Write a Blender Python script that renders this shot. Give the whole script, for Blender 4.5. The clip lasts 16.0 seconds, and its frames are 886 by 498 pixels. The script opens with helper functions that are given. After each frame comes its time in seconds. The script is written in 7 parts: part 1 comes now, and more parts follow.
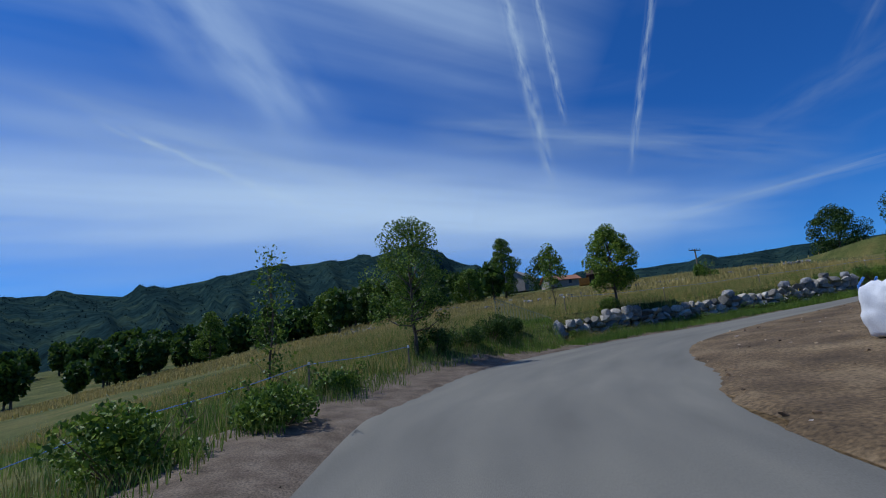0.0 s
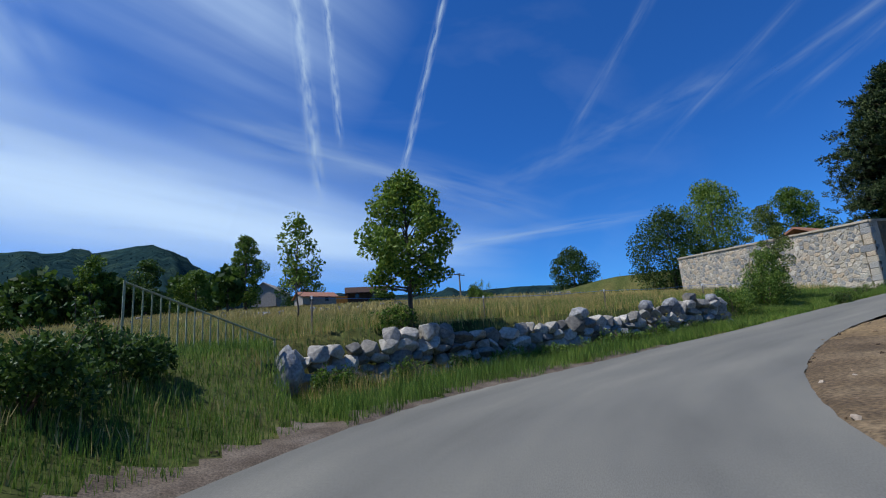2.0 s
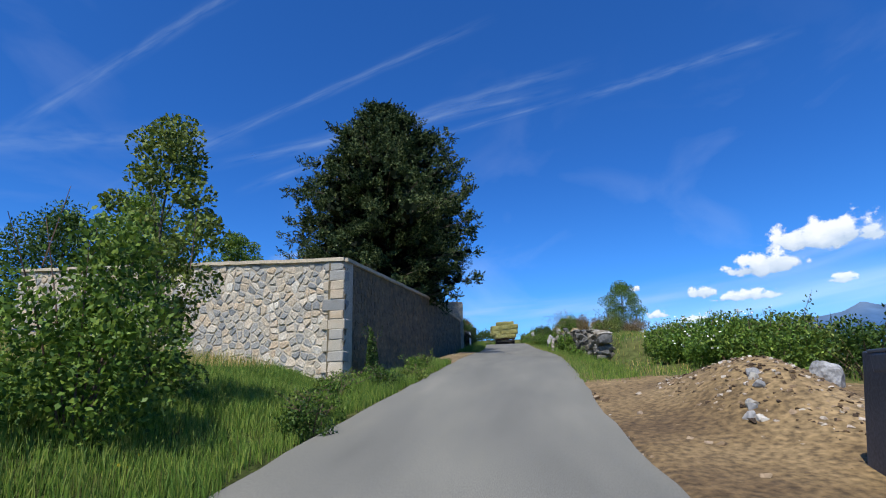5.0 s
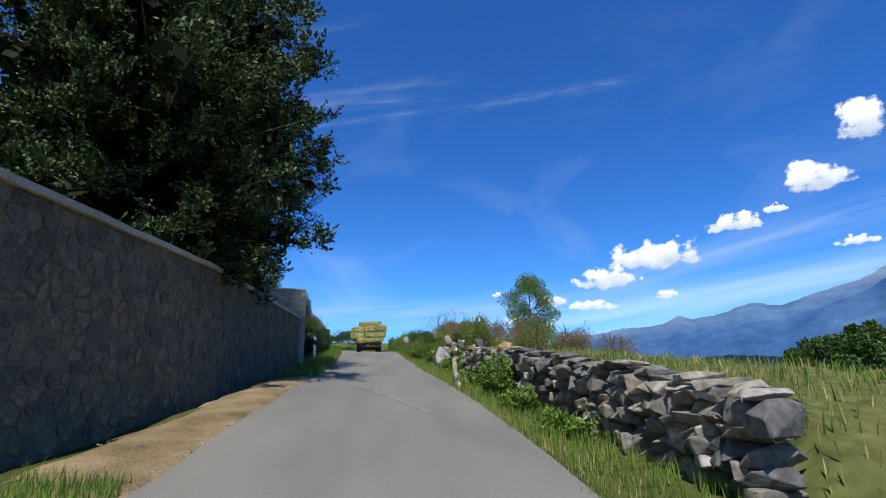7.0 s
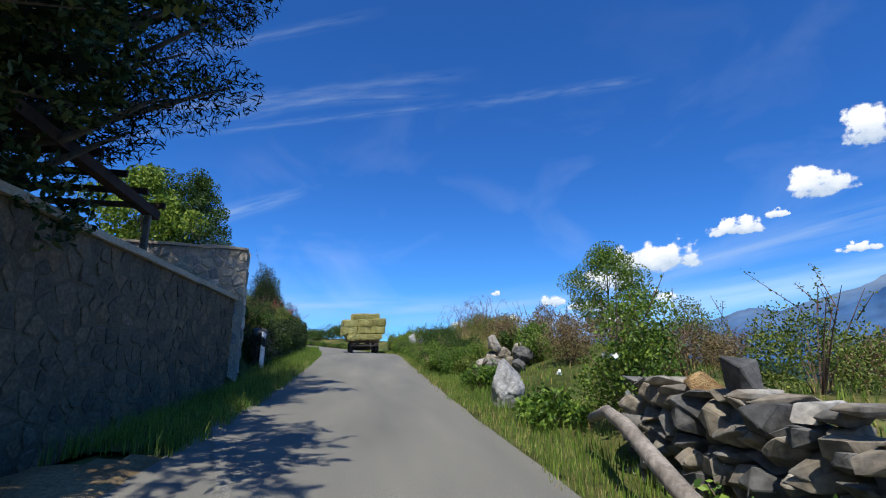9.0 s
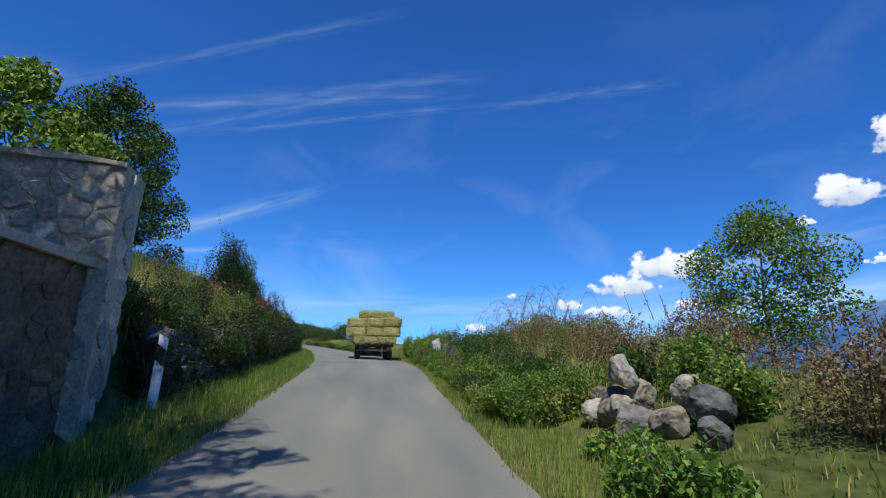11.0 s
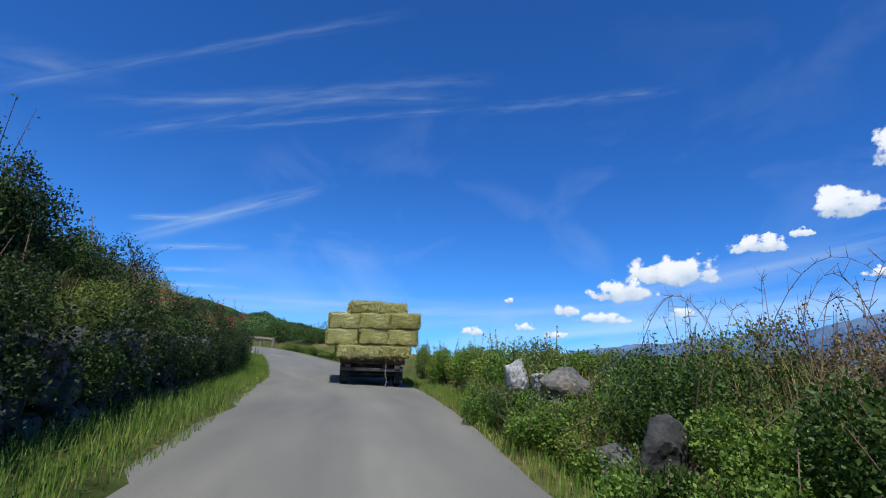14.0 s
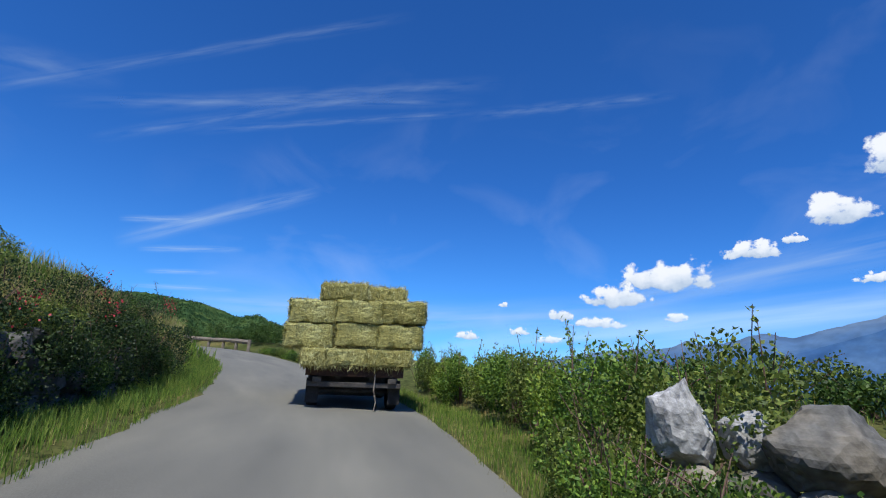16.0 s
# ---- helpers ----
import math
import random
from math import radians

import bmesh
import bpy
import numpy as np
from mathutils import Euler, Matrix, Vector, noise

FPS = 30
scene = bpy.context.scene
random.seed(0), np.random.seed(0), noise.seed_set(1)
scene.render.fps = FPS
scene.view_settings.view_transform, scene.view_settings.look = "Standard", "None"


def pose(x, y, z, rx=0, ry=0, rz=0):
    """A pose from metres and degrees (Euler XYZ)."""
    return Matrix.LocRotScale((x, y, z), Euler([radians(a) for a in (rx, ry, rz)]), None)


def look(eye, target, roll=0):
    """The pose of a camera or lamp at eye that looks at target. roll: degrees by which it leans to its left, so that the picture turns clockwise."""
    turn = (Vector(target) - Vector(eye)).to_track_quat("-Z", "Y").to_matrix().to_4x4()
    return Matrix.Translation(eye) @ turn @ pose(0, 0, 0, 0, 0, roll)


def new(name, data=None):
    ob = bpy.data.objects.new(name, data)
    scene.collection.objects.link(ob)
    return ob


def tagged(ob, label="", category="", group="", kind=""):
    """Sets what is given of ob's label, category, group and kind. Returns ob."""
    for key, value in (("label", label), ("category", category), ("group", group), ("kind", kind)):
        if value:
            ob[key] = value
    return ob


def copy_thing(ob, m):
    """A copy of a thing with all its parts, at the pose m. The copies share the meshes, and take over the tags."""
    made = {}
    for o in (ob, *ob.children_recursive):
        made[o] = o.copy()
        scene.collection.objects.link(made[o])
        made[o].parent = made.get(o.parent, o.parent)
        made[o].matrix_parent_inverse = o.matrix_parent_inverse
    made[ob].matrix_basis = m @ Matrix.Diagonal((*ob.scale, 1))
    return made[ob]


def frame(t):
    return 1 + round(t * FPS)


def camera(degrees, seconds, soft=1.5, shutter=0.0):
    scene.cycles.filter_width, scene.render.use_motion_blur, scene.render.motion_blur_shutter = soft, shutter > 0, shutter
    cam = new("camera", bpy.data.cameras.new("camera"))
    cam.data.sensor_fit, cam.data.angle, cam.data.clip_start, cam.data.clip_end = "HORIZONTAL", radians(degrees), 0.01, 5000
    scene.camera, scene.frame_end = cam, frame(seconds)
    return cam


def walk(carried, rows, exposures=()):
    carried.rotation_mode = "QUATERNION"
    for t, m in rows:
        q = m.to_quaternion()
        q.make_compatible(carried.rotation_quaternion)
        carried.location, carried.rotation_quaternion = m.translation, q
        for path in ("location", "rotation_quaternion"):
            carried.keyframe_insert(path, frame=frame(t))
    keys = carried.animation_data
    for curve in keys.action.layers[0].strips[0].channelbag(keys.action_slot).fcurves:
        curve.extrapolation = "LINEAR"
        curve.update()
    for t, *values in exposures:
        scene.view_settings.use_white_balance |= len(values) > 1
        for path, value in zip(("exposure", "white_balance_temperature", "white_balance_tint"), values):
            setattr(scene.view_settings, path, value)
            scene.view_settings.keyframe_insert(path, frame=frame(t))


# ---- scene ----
LENS = 82.0
cam = camera(LENS, 16.0, soft=1.1, shutter=0.0)

# seconds, eye, heading (degrees to the left of +y), pitch, roll
PATH = [
    (0.0, -0.58, -1.15, 1.34, 1.5, 12.3, -5.5),
    (0.5, -0.39, 2.49, 1.58, -2.7, 12.2, -5.4),
    (1.0, 0.08, 6.06, 1.81, -8.8, 12.3, -5.2),
    (1.5, 0.96, 9.39, 2.00, -16.4, 12.2, -4.9),
    (2.0, 2.24, 12.22, 2.16, -25.5, 12.3, -4.3),
    (2.5, 3.99, 14.50, 2.33, -33.4, 12.4, -3.5),
    (3.0, 6.23, 16.44, 2.57, -43.0, 12.9, -2.7),
    (3.5, 8.84, 18.15, 2.82, -55.2, 13.4, -2.1),
    (4.0, 11.54, 19.39, 3.06, -66.9, 13.9, -1.9),
    (4.5, 14.28, 20.27, 3.34, -76.4, 14.4, -1.8),
    (5.0, 17.23, 20.72, 3.67, -83.8, 14.8, -1.7),
    (5.5, 20.24, 20.93, 4.03, -89.6, 14.8, -1.6),
    (6.0, 23.28, 20.94, 4.40, -94.0, 14.7, -1.4),
    (6.5, 26.30, 20.79, 4.76, -96.9, 14.6, -1.3),
    (7.0, 29.28, 20.57, 5.09, -98.6, 14.4, -1.1),
    (7.5, 32.17, 20.37, 5.39, -99.2, 14.2, -0.9),
    (8.0, 34.89, 20.30, 5.61, -99.0, 14.0, -0.6),
    (8.5, 37.33, 20.27, 5.80, -98.8, 14.1, -0.1),
    (9.0, 39.50, 20.27, 5.99, -98.6, 14.1, 0.3),
    (9.5, 41.40, 20.22, 6.17, -97.9, 14.0, 0.8),
    (10.0, 43.13, 20.15, 6.35, -97.2, 13.9, 1.3),
    (10.5, 44.80, 20.08, 6.53, -96.8, 14.0, 1.7),
    (11.0, 46.51, 20.05, 6.71, -96.7, 14.2, 2.1),
    (11.5, 48.39, 20.08, 6.91, -96.6, 14.3, 2.3),
    (12.0, 50.60, 20.22, 7.13, -96.2, 14.4, 2.5),
    (12.5, 52.89, 20.35, 7.35, -95.9, 14.5, 2.7),
    (13.0, 55.05, 20.38, 7.55, -96.4, 14.4, 2.9),
    (13.5, 56.95, 20.33, 7.71, -96.7, 14.4, 3.2),
    (14.0, 58.54, 20.27, 7.83, -96.9, 14.5, 3.4),
    (14.5, 59.93, 20.20, 7.92, -97.1, 14.6, 3.6),
    (15.0, 61.30, 20.15, 8.01, -97.3, 14.7, 3.7),
    (15.5, 62.71, 20.11, 8.09, -97.4, 14.9, 3.7),
    (16.0, 64.06, 20.05, 8.15, -97.5, 15.0, 3.6),
]


# seconds, stops
EXPOSURES = [(0.0, -0.73, 5650, 10), (1.5, -0.50, 5800, 10), (3.0, -0.05, 5950, 10), (5.0, 0.04, 6050, 10), (8.0, 0.10, 6250, 10), (11.0, -0.03, 6100, 10), (16.0, -0.08, 6050, 10)]


def aimed(x, y, z, heading, pitch, roll):
    h, p = radians(heading), radians(pitch)
    ahead = Vector((-math.sin(h) * math.cos(p), math.cos(h) * math.cos(p), math.sin(p)))
    return look((x, y, z), Vector((x, y, z)) + ahead, roll)


walk(cam, [(row[0], aimed(*row[1:])) for row in PATH], exposures=EXPOSURES)

# ---- world and sun ----
SUN_FROM = Vector((-0.62, 0.14, 1.0)).normalized()
world = bpy.data.worlds.new("sky")
scene.world = world
world.use_nodes = True
wn, wl = world.node_tree.nodes, world.node_tree.links
wn.clear()
sky = wn.new("ShaderNodeTexSky")
sky.sky_type, sky.sun_disc = "NISHITA", False
sky.sun_elevation = math.asin(SUN_FROM.z)
sky.sun_rotation = math.atan2(SUN_FROM.x, SUN_FROM.y)
sky.altitude, sky.air_density, sky.dust_density, sky.ozone_density = 900, 1.0, 0.6, 3.0
coord = wn.new("ShaderNodeTexCoord")
squash = wn.new("ShaderNodeMapping")
squash.inputs["Rotation"].default_value = (0.0, 0.0, 0.9)
squash.inputs["Scale"].default_value = (2.0, 9.0, 14.0)
cirrus = wn.new("ShaderNodeTexNoise")
cirrus.inputs["Scale"].default_value, cirrus.inputs["Detail"].default_value = 0.55, 6.0
cirrus.inputs["Distortion"].default_value = 0.6
veil = wn.new("ShaderNodeTexNoise")
veil.inputs["Scale"].default_value, veil.inputs["Detail"].default_value = 1.7, 3.0
streak = wn.new("ShaderNodeMapRange")
streak.inputs["From Min"].default_value, streak.inputs["From Max"].default_value = 0.50, 0.80
patch = wn.new("ShaderNodeMapRange")
patch.inputs["From Min"].default_value, patch.inputs["From Max"].default_value = 0.42, 0.70
both = wn.new("ShaderNodeMath")
both.operation = "MULTIPLY"
amount = wn.new("ShaderNodeMath")
amount.operation = "MULTIPLY"
amount.inputs[1].default_value = 0.16
whiten = wn.new("ShaderNodeMix")
whiten.data_type = "RGBA"
whiten.inputs[7].default_value = (6.5, 7.0, 7.8, 1.0)
tint = wn.new("ShaderNodeMix")
tint.data_type, tint.blend_type = "RGBA", "MULTIPLY"
tint.inputs[0].default_value = 1.0
back = wn.new("ShaderNodeBackground")
back.inputs["Strength"].default_value = 0.13
out = wn.new("ShaderNodeOutputWorld")
height = wn.new("ShaderNodeSeparateXYZ")
low = wn.new("ShaderNodeMapRange")
low.interpolation_type = "SMOOTHSTEP"
low.inputs["From Min"].default_value, low.inputs["From Max"].default_value = 0.02, 0.42
low.inputs["To Min"].default_value, low.inputs["To Max"].default_value = 1.0, 0.0
air = wn.new("ShaderNodeMix")
air.data_type = "RGBA"
air.inputs[6].default_value, air.inputs[7].default_value = (0.25, 0.64, 1.18, 1.0), (0.36, 0.80, 1.30, 1.0)
wl.new(coord.outputs["Generated"], height.inputs["Vector"])
wl.new(height.outputs["Z"], low.inputs["Value"])
wl.new(low.outputs["Result"], air.inputs[0])
wl.new(air.outputs[2], tint.inputs[7])
wl.new(coord.outputs["Generated"], squash.inputs["Vector"])
wl.new(squash.outputs["Vector"], cirrus.inputs["Vector"])
wl.new(coord.outputs["Generated"], veil.inputs["Vector"])
wl.new(cirrus.outputs["Fac"], streak.inputs["Value"])
wl.new(veil.outputs["Fac"], patch.inputs["Value"])
wl.new(streak.outputs["Result"], both.inputs[0])
wl.new(patch.outputs["Result"], both.inputs[1])
wl.new(both.outputs["Value"], amount.inputs[0])
wl.new(sky.outputs["Color"], tint.inputs[6])
wl.new(tint.outputs[2], whiten.inputs[6])
wl.new(amount.outputs["Value"], whiten.inputs[0])
wl.new(whiten.outputs[2], back.inputs["Color"])
wl.new(back.outputs["Background"], out.inputs["Surface"])

sun_data = bpy.data.lights.new("sun", "SUN")
sun_data.energy, sun_data.angle, sun_data.color = 5.0, radians(0.53), (1.0, 0.95, 0.86)
sun = new("sun", sun_data)
sun.matrix_world = look(SUN_FROM * 200.0, (0, 0, 0))

# ---- materials ----


def ramp_node(n, stops):
    r = n.new("ShaderNodeValToRGB")
    e = r.color_ramp.elements
    for k, (pos, col) in enumerate(stops):
        item = e[k] if k < 2 else e.new(pos)
        item.position, item.color = pos, (*col, 1.0)
    return r


def surface(name, stops, scale=3.0, rough=0.9, fine=40.0, fine_amount=0.25, bump=0.3, bump_scale=None, per_piece=0.0,
            metal=0.0, coords="Object", stretch=(1, 1, 1), spec=0.3, see=0.0, island=0.0):
    """Two scales of colour variation, with a bump from the finer one."""
    m = bpy.data.materials.new(name)
    m.use_nodes = True
    n, l = m.node_tree.nodes, m.node_tree.links
    b = n["Principled BSDF"]
    b.inputs["Roughness"].default_value, b.inputs["Metallic"].default_value = rough, metal
    b.inputs["Specular IOR Level"].default_value = spec
    tc, mp = n.new("ShaderNodeTexCoord"), n.new("ShaderNodeMapping")
    mp.inputs["Scale"].default_value = stretch
    if coords == "World":
        geo = n.new("ShaderNodeNewGeometry")
        l.new(geo.outputs["Position"], mp.inputs["Vector"])
    else:
        l.new(tc.outputs[coords], mp.inputs["Vector"])
    big, small = n.new("ShaderNodeTexNoise"), n.new("ShaderNodeTexNoise")
    big.inputs["Scale"].default_value, big.inputs["Detail"].default_value = scale, 4.0
    small.inputs["Scale"].default_value, small.inputs["Detail"].default_value = fine, 3.0
    l.new(mp.outputs["Vector"], big.inputs["Vector"])
    l.new(mp.outputs["Vector"], small.inputs["Vector"])
    r = ramp_node(n, stops)
    fac = big.outputs["Fac"]
    for source, weight in ((("obj", per_piece)), ("isl", island)):
        if weight:
            if source == "obj":
                rnd = n.new("ShaderNodeObjectInfo").outputs["Random"]
            else:
                rnd = n.new("ShaderNodeNewGeometry").outputs["Random Per Island"]
            mixer = n.new("ShaderNodeMix")
            mixer.inputs[0].default_value = weight
            l.new(fac, mixer.inputs[2])
            l.new(rnd, mixer.inputs[3])
            fac = mixer.outputs[0]
    l.new(fac, r.inputs["Fac"])
    vary = n.new("ShaderNodeMapRange")
    vary.inputs["From Min"].default_value, vary.inputs["From Max"].default_value = 0.3, 0.7
    vary.inputs["To Min"].default_value, vary.inputs["To Max"].default_value = 1.0 - fine_amount, 1.0 + fine_amount
    l.new(small.outputs["Fac"], vary.inputs["Value"])
    mul = n.new("ShaderNodeMix")
    mul.data_type, mul.blend_type = "RGBA", "MULTIPLY"
    mul.inputs[0].default_value = 1.0
    l.new(r.outputs["Color"], mul.inputs[6])
    l.new(vary.outputs["Result"], mul.inputs[7])
    l.new(mul.outputs[2], b.inputs["Base Color"])
    if bump:
        bp = n.new("ShaderNodeBump")
        bp.inputs["Strength"].default_value, bp.inputs["Distance"].default_value = bump, 0.02
        l.new(small.outputs["Fac"], bp.inputs["Height"])
        l.new(bp.outputs["Normal"], b.inputs["Normal"])
    if see:
        tr = n.new("ShaderNodeBsdfTranslucent")
        l.new(mul.outputs[2], tr.inputs["Color"])
        ms = n.new("ShaderNodeMixShader")
        ms.inputs["Fac"].default_value = see
        l.new(b.outputs["BSDF"], ms.inputs[1])
        l.new(tr.outputs["BSDF"], ms.inputs[2])
        l.new(ms.outputs["Shader"], n["Material Output"].inputs["Surface"])
    return m


def leaf_material(name, dark, mid, light, see=0.3, spec=0.3):
    return surface(name, [(0.25, dark), (0.5, mid), (0.8, light)], scale=1.2, rough=0.55, fine=9.0, fine_amount=0.2, bump=0.0,
                   island=0.6, coords="World", spec=spec, see=see)


M_ASPHALT = surface("asphalt", [(0.25, (0.128, 0.122, 0.100)), (0.45, (0.164, 0.155, 0.126)), (0.58, (0.184, 0.173, 0.138)), (0.75, (0.222, 0.207, 0.164))], scale=1.1, rough=0.9, fine=120.0,
                    fine_amount=0.16, bump=0.12, coords="UV", stretch=(0.20, 1.0, 1))
M_GRAVEL = surface("roadside_grit", [(0.3, (0.088, 0.064, 0.041)), (0.5, (0.138, 0.104, 0.070)), (0.75, (0.199, 0.157, 0.114))], scale=2.5, fine=45.0, fine_amount=0.5, bump=0.6, coords="World")
M_SOIL = surface("bare_soil", [(0.30, (0.092, 0.057, 0.025)), (0.5, (0.175, 0.115, 0.050)), (0.72, (0.290, 0.199, 0.094))], scale=0.55, fine=14.0, fine_amount=0.55, bump=0.8, coords="World")
M_SOIL_DARK = surface("dark_gravelly_soil", [(0.3, (0.066, 0.044, 0.021)), (0.5, (0.128, 0.086, 0.042)), (0.72, (0.215, 0.152, 0.080))], scale=0.9, fine=18.0, fine_amount=0.55, bump=0.9, coords="World")
M_SAND = surface("tan_sandy_soil", [(0.3, (0.120, 0.082, 0.036)), (0.5, (0.200, 0.142, 0.066)), (0.75, (0.300, 0.225, 0.120))], scale=1.6, fine=30.0, fine_amount=0.35, bump=0.7, coords="World")
M_SEAM = surface("pale_road_seam", [(0.3, (0.178, 0.168, 0.136)), (0.7, (0.220, 0.206, 0.166))], scale=3.0, fine=60.0, fine_amount=0.4, bump=0.3, coords="World")
M_CLOD = surface("clod", [(0.2, (0.050, 0.032, 0.018)), (0.5, (0.18, 0.118, 0.062)), (0.72, (0.32, 0.23, 0.14)), (0.92, (0.52, 0.46, 0.38))], scale=2.0, fine=30.0, bump=0.5, island=0.85)
M_GROUND = surface("meadow_soil", [(0.3, (0.041, 0.054, 0.013)), (0.5, (0.081, 0.090, 0.027)), (0.72, (0.153, 0.131, 0.045))], scale=0.22, fine=6.0, fine_amount=0.4, bump=0.5, coords="World", spec=0.05)
M_STRAW = surface("ripe_grass", [(0.2, (0.240, 0.215, 0.055)), (0.5, (0.470, 0.355, 0.110)), (0.8, (0.680, 0.520, 0.200))], scale=0.25, fine=3.0, bump=0.0, island=0.5, coords="World", rough=0.7, see=0.3)
M_GRASS = surface("green_grass", [(0.2, (0.062, 0.120, 0.015)), (0.5, (0.134, 0.230, 0.028)), (0.8, (0.302, 0.350, 0.068))], scale=0.4, fine=3.0, bump=0.0, island=0.55, coords="World", rough=0.6, see=0.3)
M_DRY = surface("dry_verge_grass", [(0.2, (0.130, 0.143, 0.033)), (0.5, (0.312, 0.260, 0.085)), (0.8, (0.520, 0.429, 0.182))], scale=0.8, fine=3.0, bump=0.0, island=0.6, coords="World", rough=0.7, see=0.25)
M_STONE = surface("fieldstone", [(0.2, (0.150, 0.138, 0.115)), (0.5, (0.300, 0.272, 0.224)), (0.8, (0.510, 0.465, 0.385))], scale=2.0, fine=14.0, fine_amount=0.3, bump=0.6, per_piece=0.55, coords="World")
M_GREYSTONE = surface("grey_limestone", [(0.2, (0.062, 0.060, 0.056)), (0.42, (0.135, 0.128, 0.114)), (0.6, (0.215, 0.178, 0.125)), (0.8, (0.370, 0.345, 0.295))], scale=2.5, fine=12.0, fine_amount=0.4, bump=0.8, per_piece=0.45, coords="World")
M_PALE = surface("pale_boulder", [(0.25, (0.145, 0.140, 0.132)), (0.5, (0.281, 0.272, 0.255)), (0.72, (0.442, 0.425, 0.399))], scale=3.2, fine=16.0, fine_amount=0.35, bump=0.8, per_piece=0.3, coords="World")
M_OCHRE = surface("ochre_stone", [(0.25, (0.22, 0.12, 0.05)), (0.5, (0.40, 0.26, 0.11)), (0.75, (0.52, 0.40, 0.22))], scale=4.0, fine=18.0, fine_amount=0.3, bump=0.7, per_piece=0.2)
M_MASON = surface("masonry_stone", [(0.05, (0.215, 0.215, 0.200)), (0.3, (0.345, 0.325, 0.280)), (0.55, (0.470, 0.405, 0.300)), (0.75, (0.505, 0.385, 0.250)), (0.95, (0.630, 0.580, 0.470))],
                  scale=1.2, fine=18.0, fine_amount=0.3, bump=0.6, per_piece=0.85)
M_MASON_J = surface("masonry_stone_far", [(0.05, (0.215, 0.215, 0.200)), (0.3, (0.345, 0.325, 0.280)), (0.55, (0.470, 0.405, 0.300)), (0.75, (0.505, 0.385, 0.250)), (0.95, (0.630, 0.580, 0.470))],
                    scale=1.2, fine=18.0, fine_amount=0.3, bump=0.6, island=0.85)
# browner stone and smeared mortar, darkened further for the lane face's shade
M_MASON_BROWN_SHADE = surface("brown_shade_masonry_stone", [(0.05, (0.077, 0.065, 0.044)), (0.3, (0.131, 0.105, 0.070)), (0.55, (0.184, 0.139, 0.085)), (0.75, (0.221, 0.150, 0.080)), (0.95, (0.267, 0.218, 0.144))],
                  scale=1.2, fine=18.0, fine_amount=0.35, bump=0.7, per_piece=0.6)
M_MASON_BROWN_SHADE_J = surface("brown_shade_masonry_stone_far", [(0.05, (0.077, 0.065, 0.044)), (0.3, (0.131, 0.105, 0.070)), (0.55, (0.184, 0.139, 0.085)), (0.75, (0.221, 0.150, 0.080)), (0.95, (0.267, 0.218, 0.144))],
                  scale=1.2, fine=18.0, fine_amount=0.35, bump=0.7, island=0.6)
M_MORTAR_BROWN_SHADE = surface("smeared_shade_mortar", [(0.3, (0.115, 0.089, 0.051)), (0.7, (0.191, 0.150, 0.088))], scale=1.5, fine=30.0, bump=0.5, coords="World")
M_MORTAR = surface("lime_mortar", [(0.3, (0.386, 0.329, 0.246)), (0.7, (0.554, 0.476, 0.353))], scale=1.5, fine=30.0, bump=0.5, coords="World")
M_COPING = surface("cement_coping", [(0.3, (0.426, 0.350, 0.241)), (0.7, (0.582, 0.484, 0.344))], scale=1.2, fine=20.0, fine_amount=0.2, bump=0.4, coords="World")
M_BARK = surface("bark", [(0.3, (0.07, 0.055, 0.04)), (0.7, (0.18, 0.145, 0.11))], scale=6.0, fine=30.0, bump=0.8, stretch=(1, 1, 0.25))
M_TWIG = surface("dry_twig", [(0.3, (0.10, 0.06, 0.045)), (0.7, (0.22, 0.14, 0.10))], scale=4.0, bump=0.2)
M_LOG = surface("grey_dead_wood", [(0.3, (0.16, 0.13, 0.10)), (0.7, (0.36, 0.31, 0.25))], scale=5.0, fine=25.0, bump=0.6, stretch=(1, 1, 0.3))
M_LEAF = leaf_material("broad_leaf", (0.049, 0.098, 0.012), (0.113, 0.194, 0.022), (0.248, 0.327, 0.046))
M_LEAF_FRESH = leaf_material("fresh_leaf", (0.074, 0.135, 0.014), (0.158, 0.249, 0.026), (0.315, 0.383, 0.051))
M_LEAF_DARK = leaf_material("dark_leaf", (0.023, 0.054, 0.009), (0.055, 0.104, 0.015), (0.117, 0.180, 0.030))
# ivy leaf darkened further, with the bank face's shade in its colour
M_IVY_SHADE = leaf_material("shade_dark_ivy_leaf", (0.010, 0.024, 0.006), (0.026, 0.050, 0.010), (0.062, 0.098, 0.020))
M_NEEDLE = leaf_material("fir_needle", (0.018, 0.034, 0.012), (0.058, 0.086, 0.029), (0.170, 0.200, 0.078), see=0.0, spec=0.06)
# near-black: the fir's inner shade put into colour; the pine crown uses it too
M_NEEDLE_SHADE = leaf_material("shade_black_needle", (0.008, 0.012, 0.006), (0.013, 0.020, 0.009), (0.026, 0.036, 0.016), see=0.0, spec=0.05)
M_OLIVE = leaf_material("olive_leaf", (0.060, 0.092, 0.015), (0.140, 0.190, 0.030), (0.270, 0.310, 0.060))
M_BRAMBLE = leaf_material("bramble_leaf", (0.051, 0.106, 0.016), (0.116, 0.211, 0.026), (0.255, 0.359, 0.048))
M_RUST_LEAF = leaf_material("russet_brush", (0.100, 0.066, 0.030), (0.215, 0.145, 0.066), (0.330, 0.250, 0.110))
M_PETAL = surface("white_petal", [(0.3, (0.75, 0.74, 0.70)), (0.7, (0.85, 0.84, 0.80))], bump=0.0, rough=0.6)
